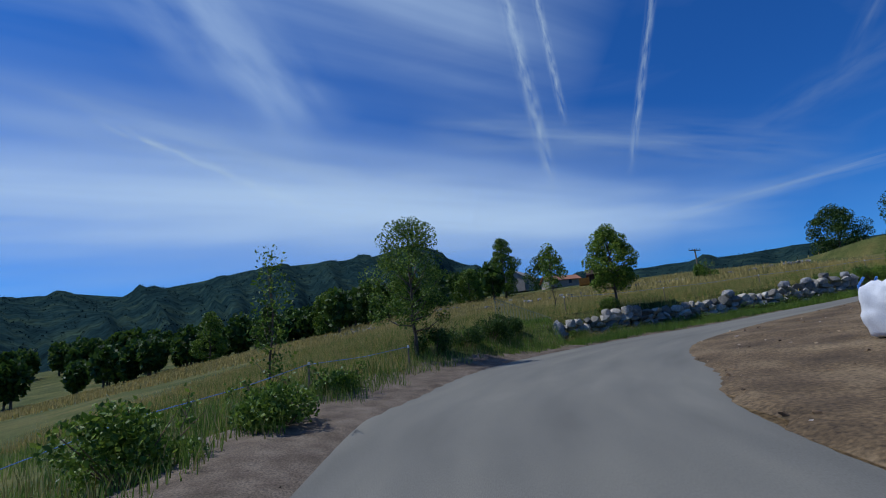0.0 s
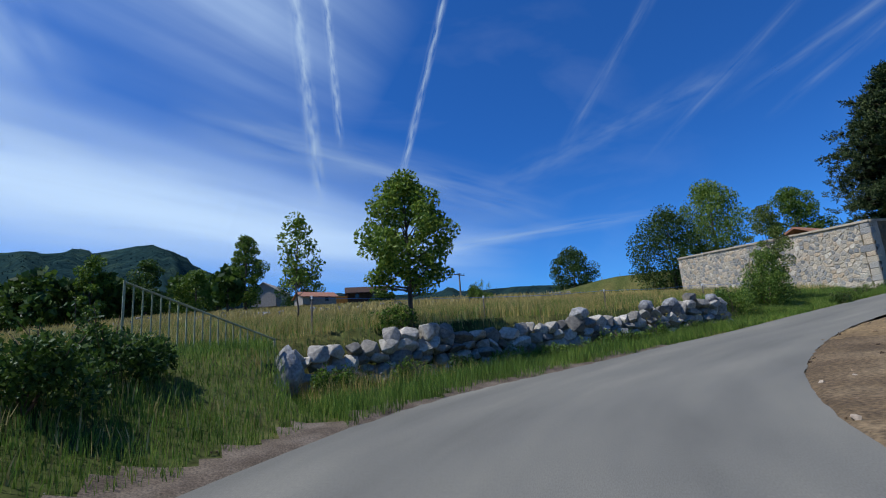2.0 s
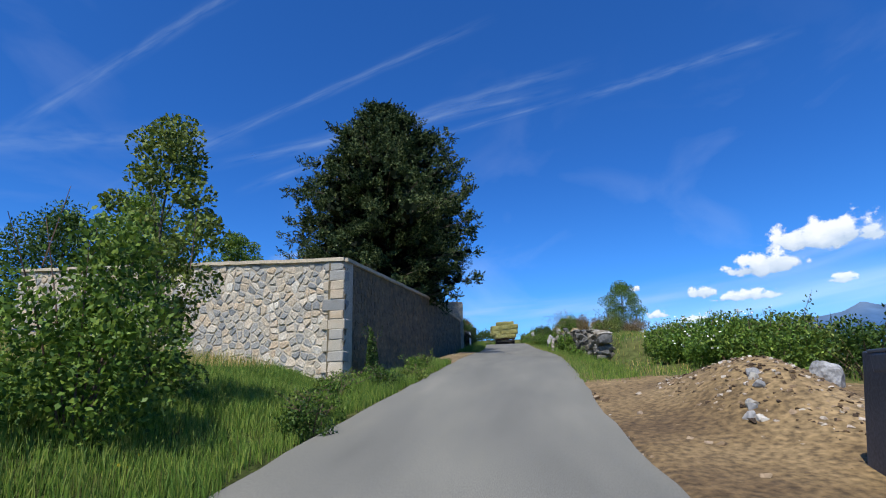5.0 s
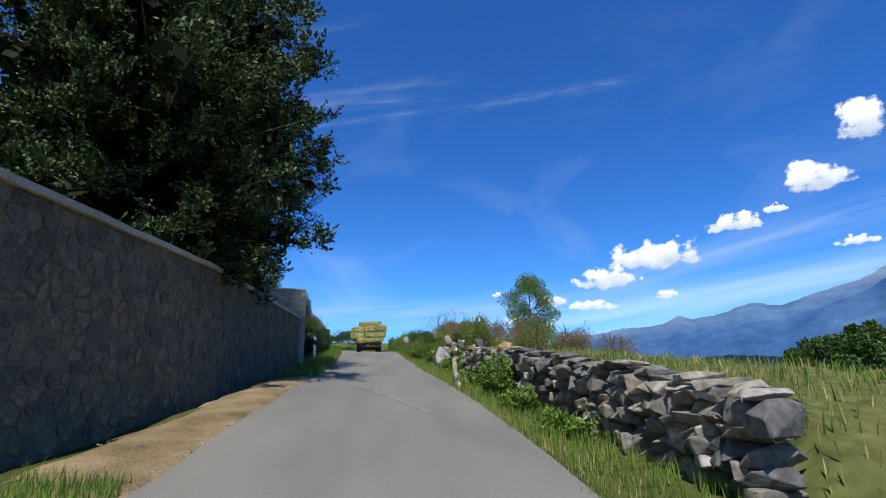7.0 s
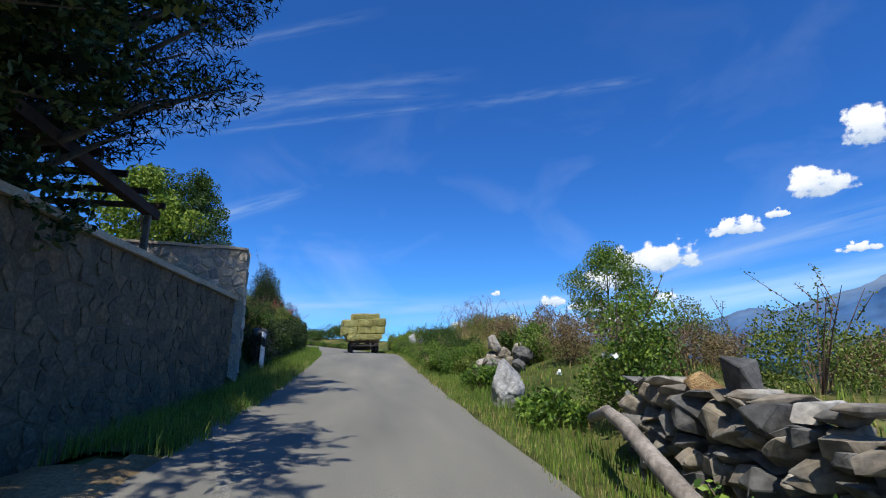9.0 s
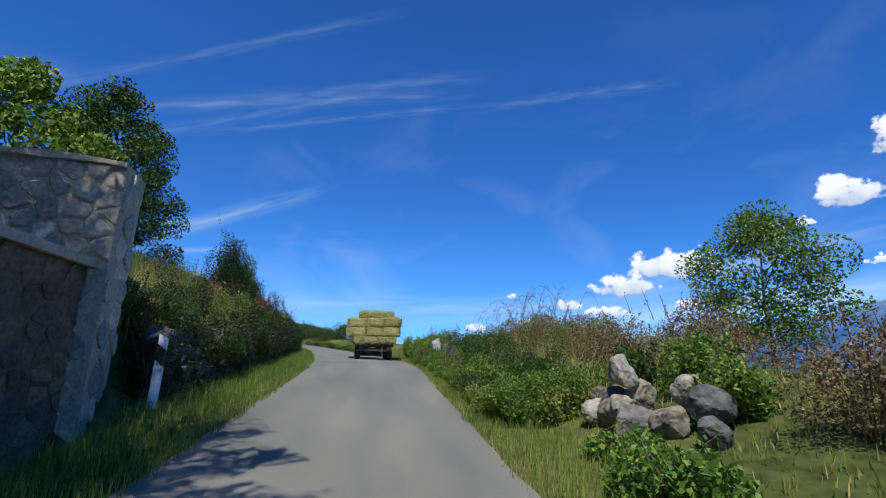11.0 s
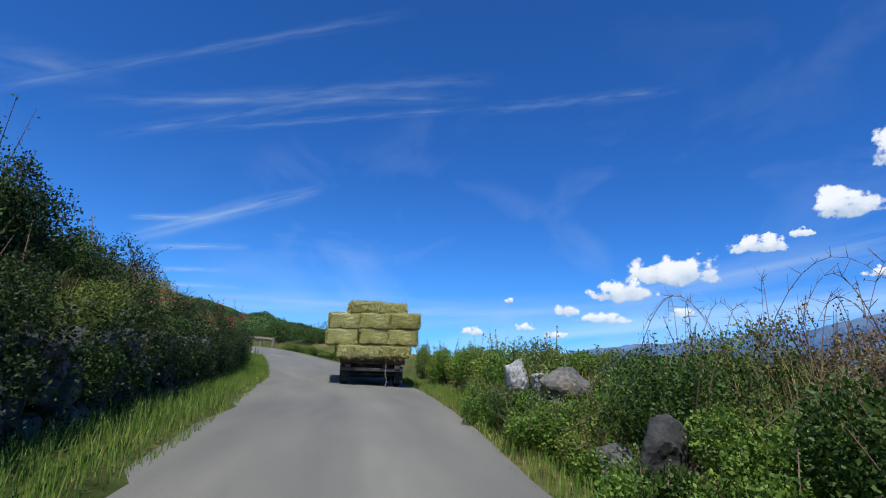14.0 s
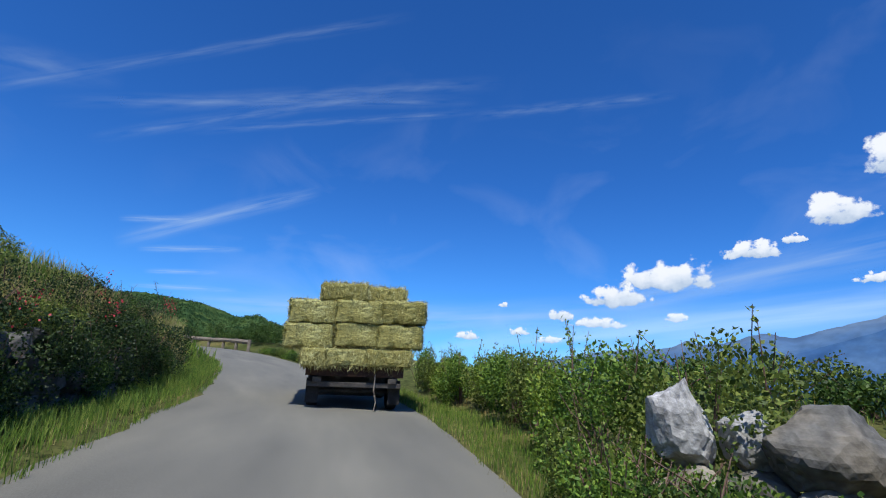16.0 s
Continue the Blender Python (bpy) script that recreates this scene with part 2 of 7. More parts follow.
M_RED = surface("red_valerian", [(0.3, (0.40, 0.025, 0.04)), (0.7, (0.60, 0.06, 0.08))], bump=0.0, rough=0.6, island=0.5)
M_YELLOW = surface("yellow_petal", [(0.3, (0.65, 0.45, 0.02)), (0.7, (0.80, 0.62, 0.04))], bump=0.0)
M_HAY = surface("hay", [(0.2, (0.215, 0.187, 0.048)), (0.5, (0.334, 0.303, 0.096)), (0.8, (0.461, 0.445, 0.192))], scale=3.0, fine=40.0, fine_amount=0.45, bump=1.0, stretch=(1, 1, 2.5), per_piece=0.3)
M_HAYSTRAND = surface("hay_strand", [(0.2, (0.255, 0.220, 0.059)), (0.5, (0.408, 0.367, 0.128)), (0.8, (0.578, 0.551, 0.255))], bump=0.0, island=0.8)
M_RUSTWOOD = surface("brown_trailer_board", [(0.3, (0.045, 0.024, 0.016)), (0.7, (0.11, 0.058, 0.036))], scale=2.0, fine=20.0, bump=0.5)
M_STEEL = surface("dull_steel", [(0.3, (0.06, 0.055, 0.05)), (0.7, (0.14, 0.12, 0.10))], scale=3.0, rough=0.6, metal=0.3, bump=0.2)
M_TYRE = surface("tyre_rubber", [(0.3, (0.018, 0.018, 0.018)), (0.7, (0.04, 0.038, 0.035))], scale=8.0, bump=0.3)
M_BUCKET = surface("grey_blue_bucket_paint", [(0.25, (0.050, 0.059, 0.080)), (0.5, (0.097, 0.115, 0.152)), (0.75, (0.173, 0.196, 0.248))], scale=1.3, rough=0.42, metal=0.2, fine=25.0, fine_amount=0.15, bump=0.15, spec=0.5)
M_BUCKET_RIM = surface("dark_bucket_rim", [(0.3, (0.035, 0.042, 0.06)), (0.7, (0.08, 0.09, 0.12))], scale=2.0, rough=0.45, metal=0.2, bump=0.15)
M_GATE = surface("green_gate_paint", [(0.3, (0.230, 0.234, 0.130)), (0.7, (0.405, 0.416, 0.247))], scale=4.0, rough=0.6, bump=0.1)
M_WHITE = surface("white_post_plastic", [(0.3, (0.72, 0.72, 0.71)), (0.7, (0.82, 0.82, 0.81))], scale=3.0, rough=0.5, bump=0.05)
M_BLACK = surface("black_band", [(0.3, (0.015, 0.015, 0.018)), (0.7, (0.03, 0.03, 0.033))], scale=3.0, rough=0.5, bump=0.05)
M_REFLECTOR = surface("grey_reflector", [(0.3, (0.45, 0.47, 0.5)), (0.7, (0.62, 0.64, 0.66))], rough=0.2, bump=0.0)
M_BAG = surface("white_woven_bag", [(0.3, (0.62, 0.63, 0.65)), (0.7, (0.82, 0.82, 0.82))], scale=3.0, rough=0.6, fine=60.0, fine_amount=0.1, bump=0.3)
M_BAGBLUE = surface("blue_bag_print", [(0.3, (0.05, 0.16, 0.50)), (0.7, (0.12, 0.28, 0.62))], rough=0.6, bump=0.1)
M_ROOF = surface("clay_roof", [(0.3, (0.26, 0.11, 0.06)), (0.7, (0.42, 0.21, 0.13))], scale=3.0, bump=0.4)
M_DARKWOOD = surface("dark_timber", [(0.3, (0.035, 0.02, 0.014)), (0.7, (0.09, 0.05, 0.032))], scale=3.0, bump=0.3)
M_ORANGE = surface("orange_boarding", [(0.3, (0.50, 0.17, 0.025)), (0.7, (0.62, 0.25, 0.05))], scale=2.0, bump=0.2)
M_PLASTER = surface("pale_plaster", [(0.3, (0.27, 0.235, 0.195)), (0.7, (0.40, 0.35, 0.30))], scale=2.0, bump=0.3)
M_GLASS = surface("window_glass", [(0.3, (0.02, 0.025, 0.03)), (0.7, (0.04, 0.05, 0.06))], rough=0.08, bump=0.0, spec=0.6)
M_WIRE = surface("blue_fence_tape", [(0.3, (0.10, 0.22, 0.55)), (0.7, (0.16, 0.32, 0.68))], bump=0.0)
M_POST = surface("weathered_post", [(0.3, (0.14, 0.11, 0.08)), (0.7, (0.28, 0.23, 0.17))], scale=5.0, bump=0.5)
M_CAR = surface("dark_car_paint", [(0.3, (0.02, 0.022, 0.026)), (0.7, (0.035, 0.038, 0.045))], rough=0.25, bump=0.0, spec=0.6)
# M_FOREST: distance haze put into the base colour as a blue cast
M_FOREST = surface("haze_tinted_forest_slope", [(0.3, (0.008, 0.019, 0.022)), (0.5, (0.016, 0.035, 0.036)), (0.75, (0.038, 0.062, 0.042))], scale=0.02, fine=0.12, fine_amount=0.45, bump=0.0, coords="World", spec=0.0)
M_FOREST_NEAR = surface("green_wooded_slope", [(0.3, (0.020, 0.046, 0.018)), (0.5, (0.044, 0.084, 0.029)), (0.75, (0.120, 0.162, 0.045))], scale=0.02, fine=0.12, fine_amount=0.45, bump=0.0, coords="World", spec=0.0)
# grey stone darkened: the bank wall's shade is put into its colour
M_STONE_SHADE = surface("shade_dark_stone", [(0.2, (0.035, 0.035, 0.032)), (0.5, (0.075, 0.072, 0.066)), (0.8, (0.15, 0.145, 0.135))], scale=2.5, fine=12.0, fine_amount=0.4, bump=0.8, per_piece=0.4, coords="World")
# air haze painted as blue into the far range's base colour
M_FARMOUNT = surface("haze_blue_mountain", [(0.3, (0.030, 0.075, 0.17)), (0.5, (0.048, 0.105, 0.21)), (0.75, (0.085, 0.150, 0.25))], scale=0.0035, fine=0.016, fine_amount=0.16, bump=0.0, coords="World", spec=0.0, stretch=(1, 1, 0.5))

# ---- the lie of the land ----
ROAD = [(0, -16, -1.0), (0, -7, -0.45), (0, 0, 0), (0.1, 5.9, 0.5), (0.85, 8.95, 0.7), (1.96, 11.8, 0.92), (3.54, 14.4, 1.11), (5.56, 16.6, 1.31),
        (8.1, 18.4, 1.53), (11.0, 19.7, 1.75), (14.2, 20.65, 2.07), (17.4, 21.1, 2.39), (23.1, 21.2, 3.08), (31.1, 20.65, 4.02), (39.1, 20.4, 4.72),
        (49.8, 20.3, 5.6), (58, 20.35, 6.4), (64.3, 20.5, 6.95), (72, 20.8, 7.35), (79, 21.8, 7.75), (90, 25, 8.6), (103, 31, 9.7), (114, 40, 10.4), (122, 54, 11.0)]
WIDTH_L = [2.2, 2.2, 2.2, 2.4, 2.5, 2.7, 3.0, 3.1, 3.0, 2.6, 2.1, 1.9, 1.75, 1.75, 1.9, 1.75, 1.75, 1.85, 2.4, 2.4, 2.1, 2.1, 2.1, 2.1]
WIDTH_R = [2.2, 2.2, 2.3, 2.7, 3.0, 2.7, 2.4, 2.4, 2.3, 2.1, 1.9, 1.75, 1.7, 1.65, 1.8, 1.7, 1.7, 1.9, 2.2, 2.4, 2.4, 2.4, 2.4, 2.4]


def smooth_rows(rows, steps):
    """Catmull-Rom through the rows, steps samples a span."""
    p = np.array(rows, float)
    q = np.vstack([2 * p[0] - p[1], p, 2 * p[-1] - p[-2]])
    made = []
    for i in range(1, len(q) - 2):
        for u in np.linspace(0, 1, steps, endpoint=False):
            a, b, c, d = q[i - 1], q[i], q[i + 1], q[i + 2]
            made.append(0.5 * (2 * b + (c - a) * u + (2 * a - 5 * b + 4 * c - d) * u * u + (3 * b - a - 3 * c + d) * u ** 3))
    made.append(p[-1])
    return np.array(made)


LINE = smooth_rows([(*r, a, b) for r, a, b in zip(ROAD, WIDTH_L, WIDTH_R)], 12)
TANGENT = np.gradient(LINE[:, :2], axis=0)
TANGENT /= np.linalg.norm(TANGENT, axis=1)[:, None]
LEFTWARD = np.stack([-TANGENT[:, 1], TANGENT[:, 0]], 1)


def ease(x, a, b):
    t = np.clip((x - a) / (b - a), 0, 1)
    return t * t * (3 - 2 * t)


def road_frame(x, y):
    """For places: the road's height near them, how far they lie left of its left edge, and right of its right edge, and the road's x there."""
    x, y = np.atleast_1d(np.asarray(x, float)), np.atleast_1d(np.asarray(y, float))
    z, left, right, along = (np.empty_like(x) for _ in range(4))
    for i in range(0, len(x), 4000):
        s = slice(i, i + 4000)
        dx, dy = x[s, None] - LINE[None, :, 0], y[s, None] - LINE[None, :, 1]
        d = dx * dx
        d += dy * dy
        k = d.argmin(1)
        r = np.arange(len(k))
        lat = dx[r, k] * LEFTWARD[k, 0] + dy[r, k] * LEFTWARD[k, 1]
        far = np.where(lat > 0, 1.0, -1.0) * np.sqrt(d[r, k])
        d += 0.2
        d *= d
        w = np.reciprocal(d, out=d)
        total = w.sum(1)
        z[s], along[s] = (w @ LINE[:, 2]) / total, (w @ LINE[:, 0]) / total
        left[s], right[s] = far - LINE[k, 3], -far - LINE[k, 4]
    return z, left, right, along


def lumps(x, y, size, seed=0.0):
    return (np.sin(x / size * 2.1 + seed) * np.cos(y / size * 1.7 - seed) + 0.6 * np.sin(x / size * 4.3 + y / size * 3.1 + 2 * seed)) / 1.6


def ground_z(x, y):
    x, y = np.atleast_1d(np.asarray(x, float)), np.atleast_1d(np.asarray(y, float))
    road, left, right, along = road_frame(x, y)
    rough = 0.03 * lumps(x, y, 1.3) + 0.05 * lumps(x, y, 4.0, 1.0)
    # field north of the bend
    field = 3.0 + 0.12 * (y - 25) + 0.035 * (x - 7) - 0.10 * np.clip(-4 - x, 0, 60) + 0.25 * lumps(x, y, 22, 2.0) * ease(y, 30, 60)
    field = np.where(y > 230, 3.0 + 0.12 * 205 + 0.035 * (x - 7) - 0.10 * np.clip(-4 - x, 0, 60), field)
    near_gate = ease(x, 4.5, 3.0)
    past_wall = ease(x, 18.6, 20.4)
    wall_y = np.interp(x, [3.9, 8.5, 13.7, 18.7], [23.95, 24.55, 24.75, 24.30])
    slope_by = np.where((x > 3.5) & (x < 20.4), ease(y - wall_y, 0.02, 0.55) * (1 - past_wall) + past_wall * ease(left, 0.3, 3.4), ease(left, 0.3, 3.4))
    north = road + 0.10 * ease(left, 0.1, 1.0) + (field - road) * slope_by
    # bank beyond the terrace
    bank = road + 0.10 + 1.1 * ease(left, 1.25, 1.6) + 1.25 * ease(left, 1.5, 4.2) + 0.10 * np.clip(left - 4.2, 0, 40)
    bank = bank - 0.9 * ease(along, 76, 90) * ease(left, 0.9, 4)
    north = north - 0.40 * np.exp(-((x - 30.0) / 3.2) ** 2 - ((y - 25.0) / 1.3) ** 2)
    in_bank = ease(x, 52.9, 53.6) * ease(y, 21.0, 22.5)
    zl = north * (1 - in_bank) + bank * in_bank
    # meadow south of the road, falling to the valley
    yard = road - 0.02 + 0.015 * right
    rise = 0.35 + 0.75 * ease(along, 42, 55)
    fall = np.clip(right - 26, 0, 170)
    meadow = road + rise * ease(right, 0.5, 4.5) - 0.02 * np.clip(right, 0, 4) - 0.15 * np.clip(right - 4, 0, 22) - 0.12 * fall
    held = ease(x, 31.6, 33.0) * (1 - ease(x, 44.0, 46.5)) * ease(17.62 - y, 0.0, 0.35) * (1 - ease(17.6 - y, 3.0, 14.0))
    meadow = meadow + 0.52 * held
    mix = ease(along, 24, 29)
    zr = yard * (1 - mix) + meadow * mix - 0.10 * np.clip(right - 30, 0, 120) * (1 - mix)
    mound = 0.65 * np.exp(-(((x - 24.3) / 1.6) ** 2 + ((y - 17.5) / 0.8) ** 2)) + 0.18 * np.exp(-(((x - 26.5) / 1.5) ** 2 + ((y - 16.0) / 1.2) ** 2))
    # a green shoulder of hill to the south-east
    shoulder = 16.0 * np.exp(-(((x - 95) / 46) ** 2 + ((y + 74) / 26) ** 2))
    zr = zr + mound * ease(right, 0.1, 0.6) + shoulder * ease(right, 18, 60)
    z = np.where(left > 0, zl, np.where(right > 0, zr, road - 0.06))
    z = z + rough * np.clip(np.maximum(left, right), 0, 1)
    # dip under the road, so that its sheet lies on top
    z = np.where((left <= 0) & (right <= 0), road - 0.06, z)
    far = np.hypot(x - 32, y - 20)
    return z * (1 - ease(far, 260, 700)) + (-40.0) * ease(far, 260, 700)


def gz(x, y):
    return float(ground_z([x], [y])[0])


# ---- mesh helpers ----


def mesh_of(name, verts, faces, material, smooth=False):
    me = bpy.data.meshes.new(name)
    me.from_pydata([tuple(v) for v in verts], [], [tuple(f) for f in faces])
    if material:
        me.materials.append(material)
    if smooth:
        me.shade_smooth()
    me.update()
    return me


def part(name, bm, material, parent=None, label="", smooth=False):
    """Links a bmesh, or a made mesh, as one object under a thing or a part."""
    if isinstance(bm, bmesh.types.BMesh):
        me = bpy.data.meshes.new(name)
        bm.to_mesh(me)
        bm.free()
        if material:
            me.materials.append(material)
        if smooth:
            me.shade_smooth()
    else:
        me = bm
    ob = new(name, me)
    if parent is not None:
        ob.parent = parent
    if label:
        tagged(ob, label)
    return ob


def anchor(name, x, y, z, turn=0.0, label="", category="", group="", kind=""):
    e = new(name)
    e.empty_display_size = 0.1
    e.matrix_world = pose(x, y, z, 0, 0, turn)
    return tagged(e, label, category, group, kind)


def put_box(bm, x0, x1, y0, y1, z0, z1, bevel=0.0, m=None):
    made = bmesh.ops.create_cube(bm, size=1.0, matrix=(m or Matrix()) @ Matrix.Translation(((x0 + x1) / 2, (y0 + y1) / 2, (z0 + z1) / 2))
                                 @ Matrix.Diagonal((x1 - x0, y1 - y0, z1 - z0, 1)))
    if bevel:
        edges = {e for v in made["verts"] for e in v.link_edges}
        bmesh.ops.bevel(bm, geom=list(edges), offset=bevel, segments=2, profile=0.6, affect="EDGES")
    return bm


def box(x0, x1, y0, y1, z0, z1, bevel=0.0):
    return put_box(bmesh.new(), x0, x1, y0, y1, z0, z1, bevel)


def put_rod(bm, a, b, ra, rb, sides=8):
    a, b = Vector(a), Vector(b)
    d = b - a
    if d.length < 1e-5:
        return bm
    m = Matrix.Translation((a + b) / 2) @ d.to_track_quat("Z", "Y").to_matrix().to_4x4()
    bmesh.ops.create_cone(bm, cap_ends=True, segments=sides, radius1=ra, radius2=rb, depth=d.length, matrix=m)
    return bm


def rod(a, b, ra, rb=None, sides=10):
    return put_rod(bmesh.new(), a, b, ra, ra if rb is None else rb, sides)


def tube(points, radii, sides=7):
    """Verts and faces of a bent, tapered limb."""
    verts, faces = [], []
    pts = [Vector(p) for p in points]
    for i, p in enumerate(pts):
        d = (pts[min(i + 1, len(pts) - 1)] - pts[max(i - 1, 0)]).normalized()
        u = d.cross(Vector((0.31, 0.77, 0.55))).normalized()
        v = d.cross(u)
        for k in range(sides):
            a = 2 * math.pi * k / sides
            verts.append(p + (u * math.cos(a) + v * math.sin(a)) * radii[i])
    for i in range(len(pts) - 1):
        for k in range(sides):
            j = (k + 1) % sides
            faces.append((i * sides + k, i * sides + j, (i + 1) * sides + j, (i + 1) * sides + k))
    faces.append(tuple(range(sides - 1, -1, -1)))
    faces.append(tuple(range((len(pts) - 1) * sides, len(pts) * sides)))
    return verts, faces


def join(pieces):
    verts, faces = [], []
    for v, f in pieces:
        n = len(verts)
        verts += list(v)
        faces += [tuple(i + n for i in q) for q in f]
    return verts, faces


def quads_mesh(name, corners, material):
    """A mesh of loose quads: corners is (n, 4, 3)."""
    corners = np.asarray(corners, np.float32)
    n = len(corners)
    me = bpy.data.meshes.new(name)
    me.vertices.add(n * 4)
    me.vertices.foreach_set("co", corners.reshape(-1))
    me.loops.add(n * 4)
    me.loops.foreach_set("vertex_index", np.arange(n * 4, dtype=np.int32))
    me.polygons.add(n)
    me.polygons.foreach_set("loop_start", np.arange(0, n * 4, 4, dtype=np.int32))
    me.polygons.foreach_set("loop_total", np.full(n, 4, np.int32))
    me.materials.append(material)
    me.update(calc_edges=True)
    return me


def leaf_quads(rng, centres, length, width, up=0.25, outward=None):
    """A folded-diamond leaf at each centre, at random turns."""
    n = len(centres)
    d = rng.normal(size=(n, 3))
    if outward is not None:
        d = d * 0.8 + outward
    d[:, 2] += up
    d /= np.linalg.norm(d, axis=1)[:, None] + 1e-9
    s = np.cross(d, rng.normal(size=(n, 3)))
    s /= np.linalg.norm(s, axis=1)[:, None] + 1e-9
    size = rng.uniform(0.6, 1.25, (n, 1))
    l, w = d * length * size, s * width * size * 0.5
    c = np.asarray(centres)
    return np.stack([c - l * 0.5, c + w - l * 0.05, c + l * 0.5, c - w - l * 0.05], 1)


def blades(rng, x, y, z, height, width, lean=0.35):
    n = len(x)
    a = rng.uniform(0, 2 * np.pi, n)
    h = height * rng.uniform(0.5, 1.2, n)
    b = rng.uniform(0, 2 * np.pi, n)
    tip = lean * h * rng.uniform(0.2, 1.0, n)
    base = np.stack([x, y, z - 0.03], 1)
    side = np.stack([np.cos(a), np.sin(a), 0 * a], 1) * (width * rng.uniform(0.6, 1.3, n))[:, None]
    mid = base + np.stack([np.cos(b) * tip * 0.35, np.sin(b) * tip * 0.35, h * 0.6], 1)
    top = base + np.stack([np.cos(b) * tip, np.sin(b) * tip, h], 1)
    return np.concatenate([np.stack([base - side, base + side, mid + side * 0.7, mid - side * 0.7], 1),
                           np.stack([mid - side * 0.7, mid + side * 0.7, top + side * 0.08, top - side * 0.08], 1)])


def hull_rock(rng, corners=16, flat=0.75, worn=True):
    """An angular stone about 1 across, from the hull of scattered points."""
    p = rng.normal(size=(corners, 3))
    p /= np.linalg.norm(p, axis=1)[:, None]
    p *= rng.uniform(0.8, 1.0, (corners, 1)) * 0.5
    p = np.clip(p, -0.5 * flat, 0.5 * flat) / flat
    bm = bmesh.new()
    for q in p:
        bm.verts.new(q)
    made = bmesh.ops.convex_hull(bm, input=bm.verts)
    loose = [v for v in bm.verts if not v.link_faces]
    bmesh.ops.delete(bm, geom=loose, context="VERTS")
    if worn:
        bmesh.ops.bevel(bm, geom=list(bm.edges), offset=0.028, segments=1, affect="EDGES")
    return bm


ROCK_RNG = np.random.default_rng(11)


def rock_mesh(name, material, corners=16, flat=0.75):
    bm = hull_rock(ROCK_RNG, corners, flat)
    me = bpy.data.meshes.new(name)
    bm.to_mesh(me)
    bm.free()
    me.materials.append(material)
    return me


STONE_SHAPES = [rock_mesh("fieldstone", M_STONE, 14 + k % 6, 0.68 + 0.02 * (k % 7)) for k in range(16)]
GREY_SHAPES = [rock_mesh("greystone", M_GREYSTONE, 11 + k % 5, 0.62 + 0.02 * (k % 6)) for k in range(14)]
SHADE_SHAPES = [rock_mesh("dark_stone", M_STONE_SHADE, 13 + k % 5, 0.66) for k in range(8)]
PALE_SHAPES = [rock_mesh("pale_rock", M_PALE, 20 + k % 5, 0.74) for k in range(6)]
OCHRE_SHAPES = [rock_mesh("ochre_rock", M_OCHRE, 14, 0.68) for k in range(3)]


def big_rock(name, material, sx, sy, sz, seed, detail=3, rough=0.10, cuts=7):
    """A boulder with broken faces: a ball cut by random planes and roughened."""
    rng = np.random.default_rng(seed)
    bm = bmesh.new()
    bmesh.ops.create_icosphere(bm, subdivisions=detail + 1, radius=0.62)
    for _ in range(cuts):
        d = Vector(rng.normal(size=3)).normalized()
        lim = rng.uniform(0.36, 0.5)
        for v in bm.verts:
            over = v.co.dot(d) - lim
            if over > 0:
                v.co -= d * over * 0.92
    shift = Vector(rng.uniform(-50, 50, 3))
    for v in bm.verts:
        n1 = noise.noise(v.co * 2.2 + shift)
        n2 = noise.noise(v.co * 7.0 + shift)
        n3 = noise.noise(v.co * 18.0 + shift)
        v.co += v.co.normalized() * (rough * n1 + rough * 0.4 * n2 + rough * 0.18 * n3)
        v.co = Vector((v.co.x * sx, v.co.y * sy, v.co.z * sz))
    me = bpy.data.meshes.new(name)
    bm.to_mesh(me)
    bm.free()
    me.materials.append(material)
    return me


# ---- ground and road ----


def build_ground():
    n = 400
    u = np.linspace(-1, 1, n)
    t = np.sinh(u * 6.6) / math.sinh(6.6)
    xs, ys = 34 + t * 4200 + u * 38 * (1 - np.abs(u)) , 20 + t * 4200 + u * 26 * (1 - np.abs(u))
    X, Y = np.meshgrid(xs, ys)
    Z = ground_z(X.ravel(), Y.ravel())
    verts = np.stack([X.ravel(), Y.ravel(), Z], 1)
    i = np.arange(n - 1)
    a = (i[:, None] * n + i[None, :]).ravel()
    faces = np.stack([a, a + 1, a + n + 1, a + n], 1)
    me = bpy.data.meshes.new("ground")
    me.from_pydata(verts.tolist(), [], faces.tolist())
    me.materials.append(M_GROUND)
    me.shade_smooth()
    return tagged(new("ground", me), "rough meadow ground rising from the lane to the hills", "ground", kind="structure")


def strip(name, inner, outer, lift, material, lo=0, hi=None, wobble=0.0, across=3, seed=3):
    """A ribbon along the road from lateral place inner to outer (functions of the row)."""
    rng = np.random.default_rng(seed)
    rows = range(lo, len(LINE) if hi is None else hi)
    verts, faces, n = [], [], across + 1
    for k in rows:
        a, b = inner(k), outer(k)
        a, b = a + wobble * rng.normal() * 0.5, b + wobble * rng.normal()
        for j in range(n):
            off = a + (b - a) * j / across
            p = LINE[k, :2] + LEFTWARD[k] * off
            z = LINE[k, 2]
            verts.append((p[0], p[1], lift(k, off, p, z)))
    for i in range(len(rows) - 1):
        for j in range(across):
            q = i * n + j
            faces.append((q, q + 1, q + n + 1, q + n))
    return mesh_of(name, verts, faces, material, smooth=True)


